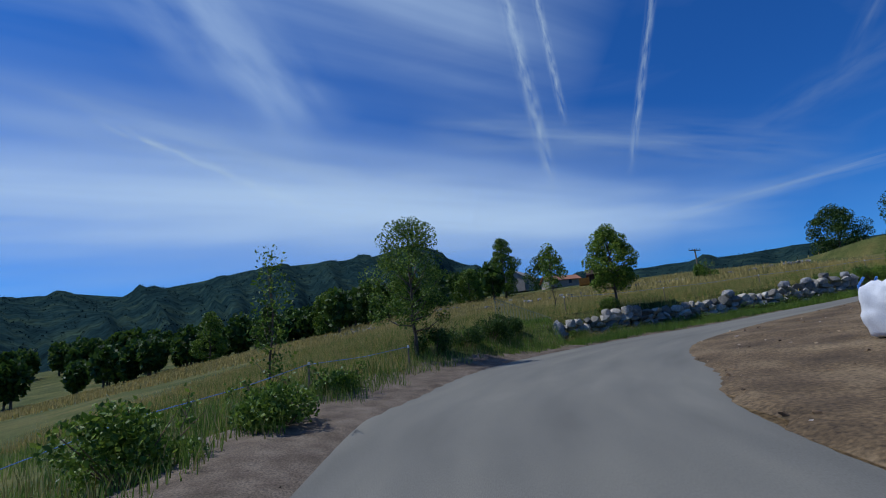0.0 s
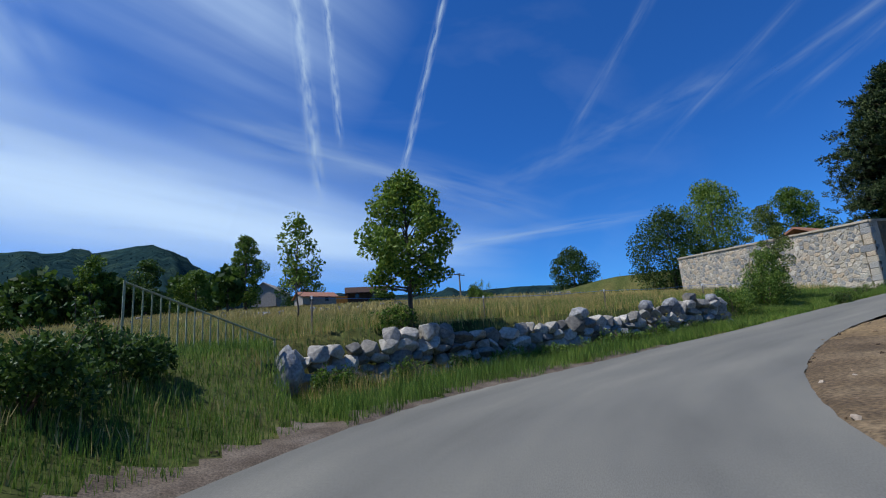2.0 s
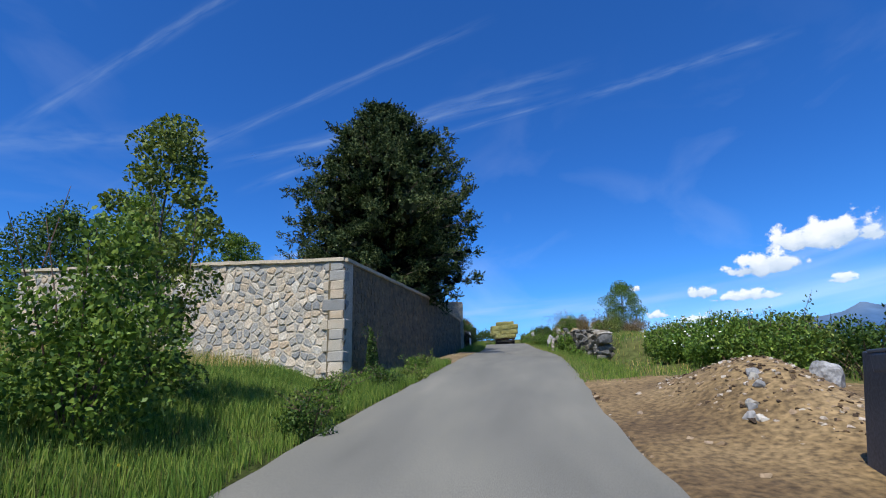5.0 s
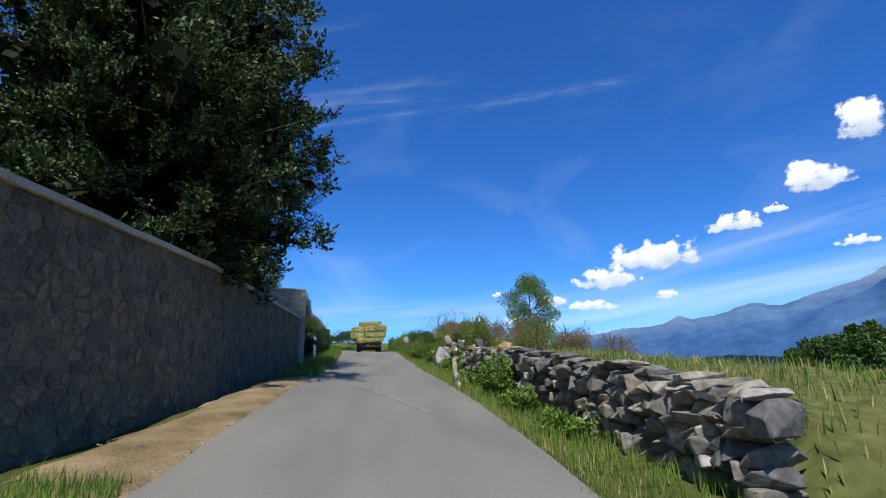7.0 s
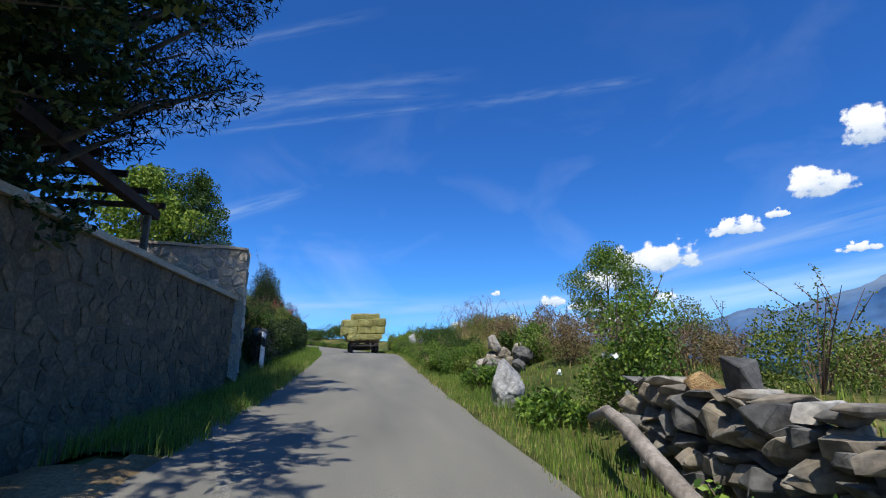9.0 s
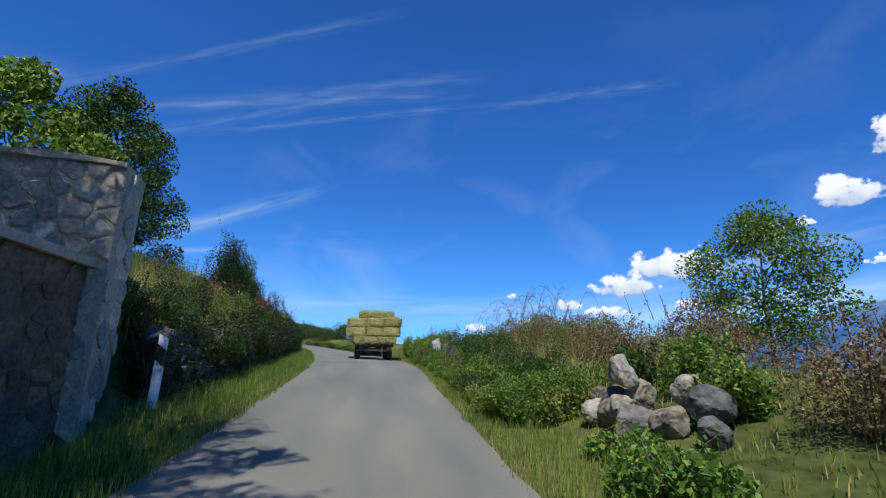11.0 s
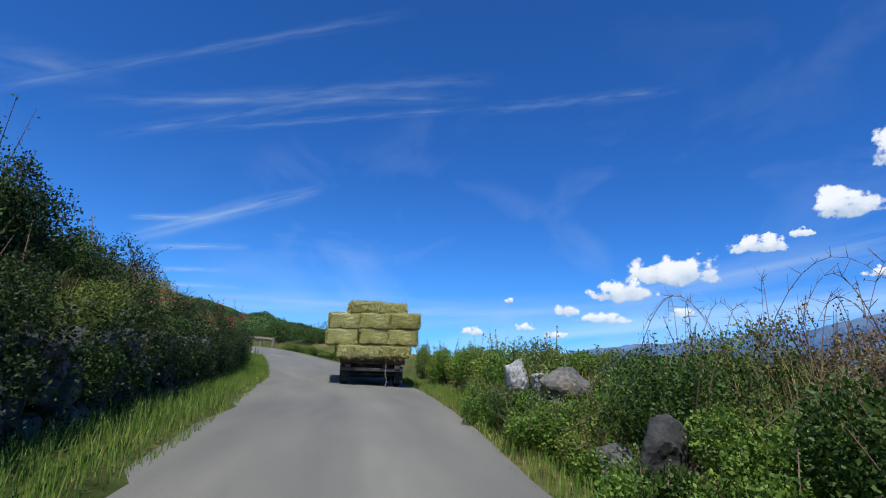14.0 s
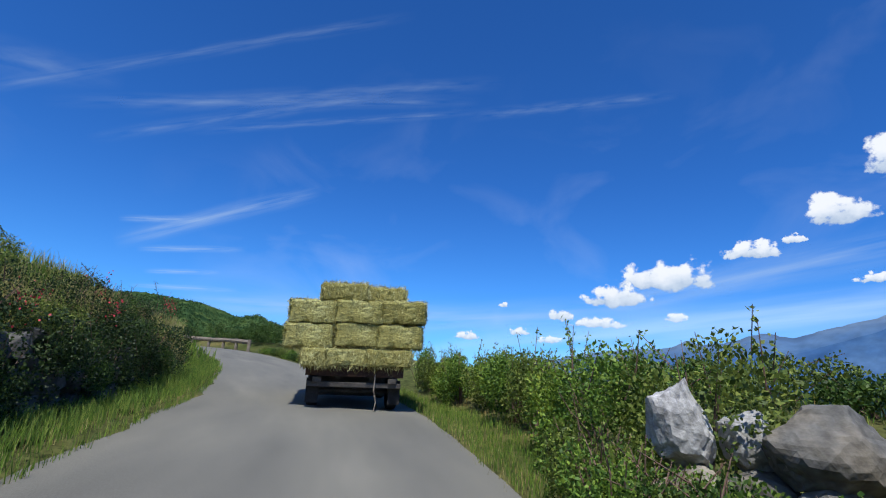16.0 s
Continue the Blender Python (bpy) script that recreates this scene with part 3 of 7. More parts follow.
def build_road():
    me = strip("road", lambda k: -LINE[k, 4], lambda k: LINE[k, 3], lambda k, o, p, z: z + 0.03 * (1 - (o / 2.2) ** 2 * 0.3), M_ASPHALT, wobble=0.025, across=10)
    # run along the lane and place across it, in metres, for the surface's streaks
    run = np.r_[0, np.cumsum(np.linalg.norm(np.diff(LINE[:, :2], axis=0), axis=1))]
    uv = me.uv_layers.new(name="lane")
    index = np.empty(len(me.loops), np.int32)
    me.loops.foreach_get("vertex_index", index)
    row, col = index // 11, index % 11
    across = -LINE[row, 4] + (LINE[row, 3] + LINE[row, 4]) * col / 10
    uv.data.foreach_set("uv", np.stack([run[row], across], 1).astype(np.float32).ravel())
    return tagged(new("road", me), "worn grey asphalt lane with crumbling edges", "road", kind="structure")


build_ground()
build_road()


def road_seam(points, wide):
    """A pale worn line across the asphalt, 4 mm proud."""
    rng = np.random.default_rng(17)
    verts, faces = [], []
    p = np.array(points, float)
    n = 40
    for k in range(n):
        u = k / (n - 1) * (len(p) - 1)
        i = min(int(u), len(p) - 2)
        q = p[i] + (p[i + 1] - p[i]) * (u - i) + rng.normal(size=2) * 0.006
        d = p[i + 1] - p[i]
        d = np.array([-d[1], d[0]]) / np.linalg.norm(d)
        for s in (-1, 1):
            w = q + d * s * wide * rng.uniform(0.35, 0.5)
            verts.append((w[0], w[1], float(road_frame([w[0]], [w[1]])[0][0]) + SEAM_LIFT))
    for k in range(n - 1):
        faces.append((2 * k, 2 * k + 1, 2 * k + 3, 2 * k + 2))
    tagged(new("road_seam", mesh_of("road_seam", verts, faces, M_SEAM)), "pale worn seam across the grey asphalt", "road seam", kind="structure")


SEAM_LIFT = 0.036
road_seam([(47.3, 22.25), (43.6, 21.2), (40.0, 20.2), (37.4, 19.6)], 0.13)

# ---- plants ----


def grow_tree(name, x, y, height, crown_r, crown_lo, leaves, leaf, material, seed, label, category="tree", trunk_r=0.09, clumps=26, limbs=11,
              squeeze=0.55, lean=(0, 0), group="", bark=None, z=None, spread=0.18, top_narrow=0.5, slim=0.55):
    """A tapered trunk with limbs, and a crown of many single leaves in uneven clumps."""
    rng = np.random.default_rng(seed)
    z0 = gz(x, y) - 0.05 if z is None else z
    root = anchor(name, x, y, z0, 0, label, category, group)
    top = Vector((lean[0], lean[1], height * 0.93))
    pts = [Vector((0, 0, 0))]
    for k in range(1, 7):
        u = k / 6
        pts.append(Vector((top.x * u + rng.normal() * 0.03 * height * 0.3, top.y * u + rng.normal() * 0.03 * height * 0.3, top.z * u)))
    pieces = [tube(pts, [trunk_r * (1.25 if k == 0 else 1 - 0.86 * k / 6) for k in range(7)], 8)]
    centres = []
    for k in range(clumps):
        u = (k + rng.uniform(0, 1)) / clumps
        zz = crown_lo + (height - crown_lo) * u
        shape = math.sqrt(max(0.05, 1 - (2 * u - 0.85) ** 2 * (0.8 if u < 0.45 else 0.8 + top_narrow * 0.0)))
        shape *= 1 - top_narrow * max(0, u - 0.45) / 0.55
        a = k * 2.4 + rng.uniform(-0.5, 0.5)
        r = crown_r * shape * rng.uniform(0.35, 1.0)
        axis = top * min(1, zz / max(top.z, 0.1))
        centres.append(Vector((axis.x + r * math.cos(a), axis.y + r * math.sin(a), zz)))
    for c in centres[:: max(1, clumps // limbs)]:
        f = max(0.12, min(0.9, (c.z / height) * 0.75))
        start = pts[0].lerp(pts[-1], f)
        mid = start.lerp(c, 0.5) + Vector((0, 0, -0.03 * height))
        r0 = trunk_r * (1 - 0.8 * f) * 0.6
        pieces.append(tube([start, mid, c], [r0, r0 * 0.6, r0 * 0.2], 5))
    for k, piece in enumerate(pieces):
        part("limb" if k else "trunk", mesh_of("limb" if k else "trunk", *piece, bark or M_BARK, smooth=True), None, root)
    sizes = rng.uniform(0.6, 1.3, clumps)
    pick = rng.choice(clumps, leaves, p=sizes / sizes.sum())
    c = np.array([tuple(q) for q in centres])[pick]
    g = rng.normal(size=(leaves, 3))
    g *= np.minimum(1.0, 1.75 / (np.linalg.norm(g, axis=1)[:, None] + 1e-6))
    g = g * (crown_r * spread * sizes[pick])[:, None]
    g[:, 2] *= squeeze + 0.2
    out = g / (np.linalg.norm(g, axis=1)[:, None] + 1e-6)
    part("crown", quads_mesh("crown", leaf_quads(rng, c + g, leaf, leaf * slim, 0.1, out * 0.5), material), None, root)
    return root


def bush_quads(rng, x, y, z, rx, ry, h, leaves, leaf, lumpy=9):
    """Leaves of one low bush, in lumps from the ground up."""
    a = rng.uniform(0, 2 * np.pi, lumpy)
    r = np.sqrt(rng.uniform(0, 1, lumpy)) * 0.75
    centre = np.stack([r * np.cos(a) * rx, r * np.sin(a) * ry, rng.uniform(0.25, 0.8, lumpy) * h * (1.1 - 0.5 * r)], 1)
    pick = rng.integers(0, lumpy, leaves)
    d = rng.normal(size=(leaves, 3))
    d /= np.linalg.norm(d, axis=1)[:, None]
    d *= rng.uniform(0.55, 1.05, (leaves, 1))
    p = centre[pick] + d * np.array([rx * 0.36, ry * 0.36, h * 0.30])
    p[:, 2] = np.abs(p[:, 2])
    return leaf_quads(rng, p + (x, y, z), leaf, leaf * 0.6, 0.3, d * 0.7)


def bush(name, x, y, rx, ry, h, leaves, leaf, material, seed, label, category="bush", group="", stems=10, z=None, stem_material=None, shoots=7, lumpy=9):
    rng = np.random.default_rng(seed)
    z0 = (gz(x, y) if z is None else z) - 0.04
    root = anchor(name, x, y, z0, 0, label, category, group)
    pieces = []
    for _ in range(stems):
        a, r = rng.uniform(0, 6.28), rng.uniform(0.2, 0.8)
        end = (math.cos(a) * rx * r, math.sin(a) * ry * r, h * rng.uniform(0.5, 0.95))
        pieces.append(tube([(end[0] * 0.1, end[1] * 0.1, 0), (end[0] * 0.6, end[1] * 0.6, end[2] * 0.6), end], [0.011, 0.008, 0.003], 4))
    quads = [bush_quads(rng, 0, 0, 0, rx, ry, h, leaves, leaf, lumpy)]
    # leafy shoots that stand out of the mass
    for _ in range(shoots):
        a, r = rng.uniform(0, 6.28), rng.uniform(0.1, 0.9)
        foot = np.array([math.cos(a) * rx * r, math.sin(a) * ry * r, h * rng.uniform(0.55, 0.8)])
        tip = foot + np.array([rng.normal() * 0.16, rng.normal() * 0.16, h * rng.uniform(0.16, 0.42)])
        pieces.append(tube([tuple(foot), tuple(tip)], [0.007, 0.003], 4))
        m = int(rng.integers(12, 30))
        p = foot + (tip - foot) * rng.uniform(0, 1.0, (m, 1)) + rng.normal(size=(m, 3)) * leaf * 0.55
        quads.append(leaf_quads(rng, p, leaf, leaf * 0.55, 0.35))
    v, f = join(pieces)
    tagged(part("stem", mesh_of("stem", v, f, stem_material or M_TWIG), None, root), kind="stuff")
    part("foliage", quads_mesh("foliage", np.concatenate(quads), material), None, root)
    return root


def conifer(x, y, z0, height, radius, seed, label):
    """A broad fir: boughs that end in close spiky sprays, with black gaps between them."""
    rng = np.random.default_rng(seed)
    root = anchor("fir_tree", x, y, z0, 0, label, "conifer tree")
    trunk = tube([(0, 0, 0), (0.1, 0, height * 0.5), (0.05, 0.1, height * 0.97)], [0.34, 0.22, 0.03], 10)
    boughs, sprays, facing = [], [], []
    n = 330
    for k in range(n):
        u = (k + rng.uniform(0, 1)) / n
        zz = height * (0.10 + 0.88 * u)
        prof = min(1.0, 0.66 + u / 0.25 * 0.34) if u < 0.25 else max(0.10, 1 - ((u - 0.25) / 0.77) ** 2.3)
        a = k * 2.39996 + rng.uniform(-0.35, 0.35)
        lobe = 0.90 + 0.11 * math.sin(3 * a + 7 * u) + 0.09 * math.sin(5 * a - 13 * u)
        r = radius * prof * lobe * rng.choice((0.72, 0.84, 0.94, 1.10))
        start, end = Vector((0.05, 0.03, zz - 0.12 * r)), Vector((math.cos(a) * r, math.sin(a) * r, zz + 0.16 * r * (u - 0.1)))
        mid = start.lerp(end, 0.55) + Vector((0, 0, 0.05 * r))
        boughs.append(tube([start, mid, end], [0.06 * (1.15 - u), 0.032, 0.008], 4))
        m = int(5 + 9 * prof)
        t = 1.0 - rng.uniform(0, 1, m) ** 1.3 * 0.55
        t[0] = 1.0
        p = np.array([tuple(start)]) * ((1 - t) ** 2)[:, None] + 2 * ((1 - t) * t)[:, None] * np.array([tuple(mid)]) + (t ** 2)[:, None] * np.array([tuple(end)])
        fan = rng.normal(size=(m, 3)) * (0.10 + 0.16 * r * (1.15 - t))[:, None] * np.array([0.9, 0.9, 0.45])
        sprays.append(p + fan)
        out = np.array([math.cos(a), math.sin(a), 0.30 + 0.5 * u]) + rng.normal(size=(m, 3)) * 0.45
        facing.append(out / np.linalg.norm(out, axis=1)[:, None])
    part("trunk", mesh_of("trunk", *trunk, M_BARK, smooth=True), None, root)
    v, f = join(boughs)
    tagged(part("bough", mesh_of("bough", v, f, M_BARK, smooth=True), None, root), kind="stuff")
    c, o = np.concatenate(sprays), np.concatenate(facing)
    # every spray holds several pointed side twigs, each set closely with needles
    twigs, each = 5, 15
    d = np.repeat(o, twigs, 0) + rng.normal(size=(len(c) * twigs, 3)) * 0.50
    d /= np.linalg.norm(d, axis=1)[:, None]
    foot = np.repeat(c, twigs, 0) + rng.normal(size=d.shape) * 0.07
    reach = rng.uniform(0.26, 0.50, (len(d), 1))
    along = np.tile(np.linspace(0.0, 1.0, each), len(d))[:, None]
    dd = np.repeat(d, each, 0)
    thick = 0.065 * (1.1 - along)
    cc = np.repeat(foot, each, 0) + dd * along * np.repeat(reach, each, 0) + rng.normal(size=(len(dd), 3)) * thick
    part("crown", quads_mesh("crown", leaf_quads(rng, cc, 0.13, 0.062, 0.05, dd * 1.0), M_NEEDLE), None, root)
    # near-black leaf quads fill the crown's inside, its shade painted in
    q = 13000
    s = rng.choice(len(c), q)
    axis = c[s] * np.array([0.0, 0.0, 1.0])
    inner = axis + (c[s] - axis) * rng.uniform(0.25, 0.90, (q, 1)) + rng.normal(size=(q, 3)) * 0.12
    part("inner_bough", quads_mesh("inner_bough", leaf_quads(rng, inner, 0.52, 0.30, -0.1, o[s] * 0.8), M_NEEDLE_SHADE), None, root, "near-black leaf filler painted as inner crown shade")
    return root


# trees of the field and the terrace
grow_tree("young_oak", -2.2, 15.7, 4.5, 1.6, 1.15, 11500, 0.088, M_LEAF, 21, "young green oak with an open crown beside the lane", trunk_r=0.07, clumps=46, spread=0.15, top_narrow=0.30, limbs=22)
grow_tree("sapling", -4.5, 9.2, 3.2, 0.42, 0.6, 900, 0.085, M_LEAF, 22, "thin sapling with sparse leaves in rough grass", trunk_r=0.03, clumps=34, limbs=16, spread=0.32)
grow_tree("ash_tree", 7.25, 25.05, 4.1, 1.3, 1.15, 12500, 0.125, M_LEAF_FRESH, 23, "young ash tree with full green crown behind the wall", trunk_r=0.075, clumps=58, spread=0.155, top_narrow=0.42, limbs=24)
grow_tree("ash_sapling", 5.4, 32.0, 4.2, 0.85, 1.6, 1700, 0.15, M_LEAF_FRESH, 24, "slender ash sapling with few boughs in the field", trunk_r=0.04, clumps=26, limbs=14, spread=0.22)
grow_tree("poplar", 7.2, 86.6, 10.5, 3.0, 1.5, 11000, 0.30, M_LEAF, 25, "tall green tree at the field's far edge", trunk_r=0.2, clumps=34)
grow_tree("walnut_tree", 68.6, 92.0, 9.0, 4.6, 1.2, 12000, 0.34, M_LEAF_DARK, 26, "round dark green tree on the brow of the field", trunk_r=0.22, clumps=34, top_narrow=0.25)
grow_tree("plum_tree", 51.8, 54.1, 9.2, 4.2, 0.8, 16000, 0.26, M_LEAF_DARK, 27, "dense dark green tree above the terrace wall", trunk_r=0.2, clumps=60, top_narrow=0.3)
grow_tree("plum_tree", 57.3, 52.1, 9.6, 4.0, 1.0, 16000, 0.26, M_LEAF_FRESH, 28, "bright green leafy tree above the terrace wall", trunk_r=0.2, clumps=60, top_narrow=0.3)
grow_tree("walnut_tree", 66.0, 47.5, 8.0, 3.2, 1.0, 12000, 0.26, M_LEAF, 29, "round green tree behind the stone terrace wall", trunk_r=0.18, clumps=28, top_narrow=0.25)
conifer(43.6, 26.8, 6.5, 13.0, 5.55, 31, "big dense dark green fir on the walled terrace")
# pine crown takes the fir's near-black inner-shade colour
grow_tree("pine_tree", 46.6, 26.2, 9.5, 3.4, 3.0, 42000, 0.17, M_NEEDLE_SHADE, 38, "tall leaning pine with open dark boughs beside the fir", trunk_r=0.26, clumps=70, limbs=40, spread=0.15, top_narrow=0.3, z=6.5, lean=(1.6, -0.7), slim=0.16)
grow_tree("lime_tree", 57.5, 28.0, 4.0, 1.7, 0.8, 8000, 0.15, M_LEAF_FRESH, 32, "bright green young tree behind the tall stone wall end", trunk_r=0.09, clumps=24, top_narrow=0.3)
grow_tree("elm_bush", 60.6, 28.6, 4.6, 1.5, 0.2, 14000, 0.10, M_LEAF_DARK, 33, "tall leafy elm scrub on the overgrown bank", trunk_r=0.07, clumps=26, top_narrow=0.4)
grow_tree("elm_bush", 62.0, 27.5, 4.7, 1.5, 0.1, 20000, 0.085, M_LEAF_DARK, 331, "ragged elm scrub on the overgrown bank", trunk_r=0.06, clumps=34, top_narrow=0.4)
grow_tree("elm_bush", 58.6, 26.6, 4.4, 1.3, 0.3, 13000, 0.09, M_LEAF_DARK, 332, "tall leafy elm scrub by the wall end", trunk_r=0.07, clumps=36, top_narrow=0.5)
grow_tree("wild_rose_tree", 23.6, 25.4, 4.0, 0.9, 0.2, 9000, 0.085, M_OLIVE, 34, "tall straggling green shrub before the masonry wall", trunk_r=0.04, clumps=30, top_narrow=0.45)
bush("rose_bush", 21.9, 24.8, 1.2, 0.95, 2.35, 8500, 0.075, M_LEAF, 35, "bushy green shrub with small flowers beside the verge")
grow_tree("hawthorn", 56.9, 11.5, 3.75, 1.65, 0.9, 17000, 0.085, M_LEAF, 36, "round hawthorn bush on a short trunk in the meadow", trunk_r=0.06, clumps=32, top_narrow=0.2)
for k, (dx, hh) in enumerate(((-24, 7), (-17, 6), (-11, 8.5), (-5, 7.5), (1, 6), (-33, 7), (-42, 8))):
    grow_tree("hedge_tree", dx, 92 - abs(dx) * 0.25, hh, 3.0, 0.6, 5200, 0.36, M_LEAF_DARK if k % 2 else M_LEAF, 40 + k, "leafy green tree in the hedge beyond the field", group="hedge trees", clumps=22, trunk_r=0.15)
grow_tree("round_tree", 33.0, 190.0, 13.0, 7.5, 0.5, 4500, 0.8, M_LEAF_DARK, 50, "round dark tree beside the far stone house", clumps=26, trunk_r=0.3, top_narrow=0.2)

# ---- dry stone walls ----


def stone_wall(name, points, heights, shapes, label, seed, thick=0.45, size=(0.36, 0.26), slabs=0.0, side=0.5, tops=()):
    """Stones laid in rough courses along a line of (x, y), each one an object under the wall."""
    rng = np.random.default_rng(seed)
    root = anchor(name, points[0][0], points[0][1], gz(*points[0]), 0, label, "dry stone wall", kind="structure")
    inv = root.matrix_world.inverted()
    p = np.array(points, float)
    seg = np.linalg.norm(np.diff(p, axis=0), axis=1)
    run = np.r_[0, np.cumsum(seg)]
    total = run[-1]

    def spot(s):
        return np.array([np.interp(s, run, p[:, 0]), np.interp(s, run, p[:, 1])])

    s_h = np.linspace(0, total, len(heights))
    made = []
    level, course = 0.0, 0
    highest = max(heights)
    while level < highest:
        ch = size[1] * rng.uniform(0.7, 1.3) * (1.15 if course == 0 else 1.0)
        s = rng.uniform(-0.1, 0.1)
        while s < total:
            w = size[0] * rng.uniform(0.6, 1.55)
            h_here = np.interp(s + w / 2, s_h, heights)
            if level + ch * 0.4 < h_here:
                q = spot(s + w / 2)
                ahead = spot(min(total, s + w / 2 + 0.3)) - spot(max(0, s + w / 2 - 0.3))
                turn = math.degrees(math.atan2(ahead[1], ahead[0]))
                base = gz(q[0] + ahead[1] * side, q[1] - ahead[0] * side)
                hh = ch * rng.uniform(0.9, 1.25)
                if level + ch > h_here - 0.1:
                    hh *= rng.uniform(1.0, 1.5)
                    w *= 1.08
                made.append((q, base + level + ch * 0.45 + rng.normal() * 0.02, turn, w * 1.16, thick * rng.uniform(0.9, 1.15), hh * 1.18))
            s += w
        level += ch * 0.92
        course += 1
    for q, z, turn, w, d, h in made:
        ob = new("stone", shapes[int(rng.integers(len(shapes)))])
        m = pose(q[0] + rng.normal() * 0.03, q[1] + rng.normal() * 0.04, z, rng.normal() * 6, rng.normal() * 7, turn + rng.normal() * 8 + (180 if rng.random() < 0.5 else 0))
        ob.parent = root
        ob.matrix_local = inv @ m @ Matrix.Diagonal((w, d, h, 1))
    s = 0.0
    while slabs and s < total:
        # flat slabs that finish the top
        w = rng.uniform(0.16, 0.32)
        q, ahead = spot(s + w / 2), spot(min(total, s + w / 2 + 0.3)) - spot(max(0, s + w / 2 - 0.3))
        z = gz(q[0] + ahead[1] * side, q[1] - ahead[0] * side) + np.interp(s + w / 2, s_h, heights) + 0.06 + rng.normal() * 0.025
        ob = new("stone", shapes[int(rng.integers(len(shapes)))])
        ob.parent = root
        ob.matrix_local = inv @ pose(q[0], q[1] + rng.normal() * 0.03, z, rng.normal() * 2.5, rng.normal() * 3, math.degrees(math.atan2(ahead[1], ahead[0])) + rng.normal() * 9) @ Matrix.Diagonal((w * 1.1, thick * rng.uniform(0.75, 1.05), slabs * rng.uniform(1.0, 1.7), 1))
        s += w
    for x, y, z, sx, sy, sz, shape, turn in tops:
        ob = new("stone", shape)
        ob.parent = root
        ob.matrix_local = inv @ pose(x, y, z, 4, -5, turn) @ Matrix.Diagonal((sx, sy, sz, 1))
    return root


stone_wall("field_wall", [(3.9, 23.95), (8.5, 24.55), (13.7, 24.75), (18.7, 24.30)], [1.0, 1.1, 1.05, 1.0, 1.0, 0.85], STONE_SHAPES,
           "tumbledown dry stone wall of grey fieldstones along the lane", 61, size=(0.37, 0.265), thick=0.46,
           tops=[(12.6, 24.66, gz(12.6, 24.5) + 1.16, 0.55, 0.5, 0.42, PALE_SHAPES[0], 20), (15.4, 24.63, gz(15.4, 24.4) + 1.10, 0.62, 0.5, 0.46, PALE_SHAPES[4], 25), (16.4, 24.55, gz(16.4, 24.3) + 1.04, 0.5, 0.5, 0.42, PALE_SHAPES[2], -15),
                 (17.2, 24.47, gz(17.2, 24.2) + 1.06, 0.42, 0.45, 0.5, GREY_SHAPES[2], 30), (18.2, 24.36, gz(18.2, 24.1) + 0.98, 0.45, 0.4, 0.4, PALE_SHAPES[3], 50)])
stone_wall("roadside_wall", [(32.6, 17.75), (38.0, 17.55), (41.0, 17.6), (44.3, 17.55)], [0.72, 0.78, 0.82, 0.82, 0.80, 0.80], GREY_SHAPES,
           "weathered grey dry stone wall at the meadow's edge", 62, size=(0.20, 0.15), thick=0.46, slabs=0.075, side=-0.7,
           tops=[(42.9, 17.58, gz(42.9, 17.9) + 0.98, 0.34, 0.34, 0.34, GREY_SHAPES[3], 15), (43.35, 17.55, gz(43.35, 17.9) + 0.92, 0.30, 0.26, 0.2, OCHRE_SHAPES[0], 40),
                 (40.7, 17.5, gz(40.7, 17.9) + 0.97, 0.40, 0.36, 0.30, OCHRE_SHAPES[1], -20)])
BANK_LINE = [LINE[int(np.argmin(np.abs(LINE[:, 0] - v)))] for v in (53.9, 57, 60, 63, 66, 69, 72, 75)]
stone_wall("bank_wall", [(r[0], r[1] + r[3] + 1.12) for r in BANK_LINE], [0.95, 1.0, 0.95, 0.9, 0.8], SHADE_SHAPES,
           "dark old dry stone wall holding the overgrown bank", 63, size=(0.36, 0.26), thick=0.4)


def boulder(x, y, z, sx, sy, sz, seed, label, turn=0.0, material=None, tilt=0.0, cuts=7):
    me = big_rock("boulder", material or M_PALE, sx, sy, sz, seed, cuts=cuts)
    ob = new("boulder", me)
    ob.matrix_world = pose(x, y, z, tilt, 0, turn)
    return tagged(ob, label, "boulder")


boulder(48.4, 17.8, gz(48.4, 17.8) + 0.28, 0.50, 0.55, 0.85, 71, "pointed pale grey standing stone in the verge grass", 20)
boulder(48.75, 17.6, gz(48.75, 17.6) + 0.10, 0.30, 0.28, 0.30, 70, "small pale stone beside the standing stone", 20)
boulder(53.15, 16.80, gz(53.15, 16.80) + 0.66, 0.38, 0.36, 0.40, 72, "rounded grey boulder on a heap of stones", 40, M_GREYSTONE)
boulder(67.9, 17.65, gz(67.9, 17.65) + 0.84, 0.50, 0.42, 0.72, 73, "broken whitish boulder among brambles", 10, M_PALE, 6, 14)
boulder(67.6, 17.3, gz(67.6, 17.3) + 0.72, 0.34, 0.30, 0.40, 74, "small pale boulder between two larger ones", 60, M_PALE, 0, 12)
boulder(67.25, 16.95, gz(67.25, 16.95) + 0.70, 0.80, 0.55, 0.52, 75, "broad weathered grey boulder among brambles", 75, M_GREYSTONE, 0, 12)
boulder(63.1, 17.62, gz(63.1, 17.62) + 0.42, 0.50, 0.40, 0.55, 67, "dark grey rock half hidden by brambles", 35, M_STONE_SHADE, 0, 12)
boulder(63.75, 17.8, gz(63.75, 17.8) + 0.20, 0.46, 0.38, 0.36, 66, "low dark grey rock in the brambles", 110, M_STONE_SHADE, 0, 12)
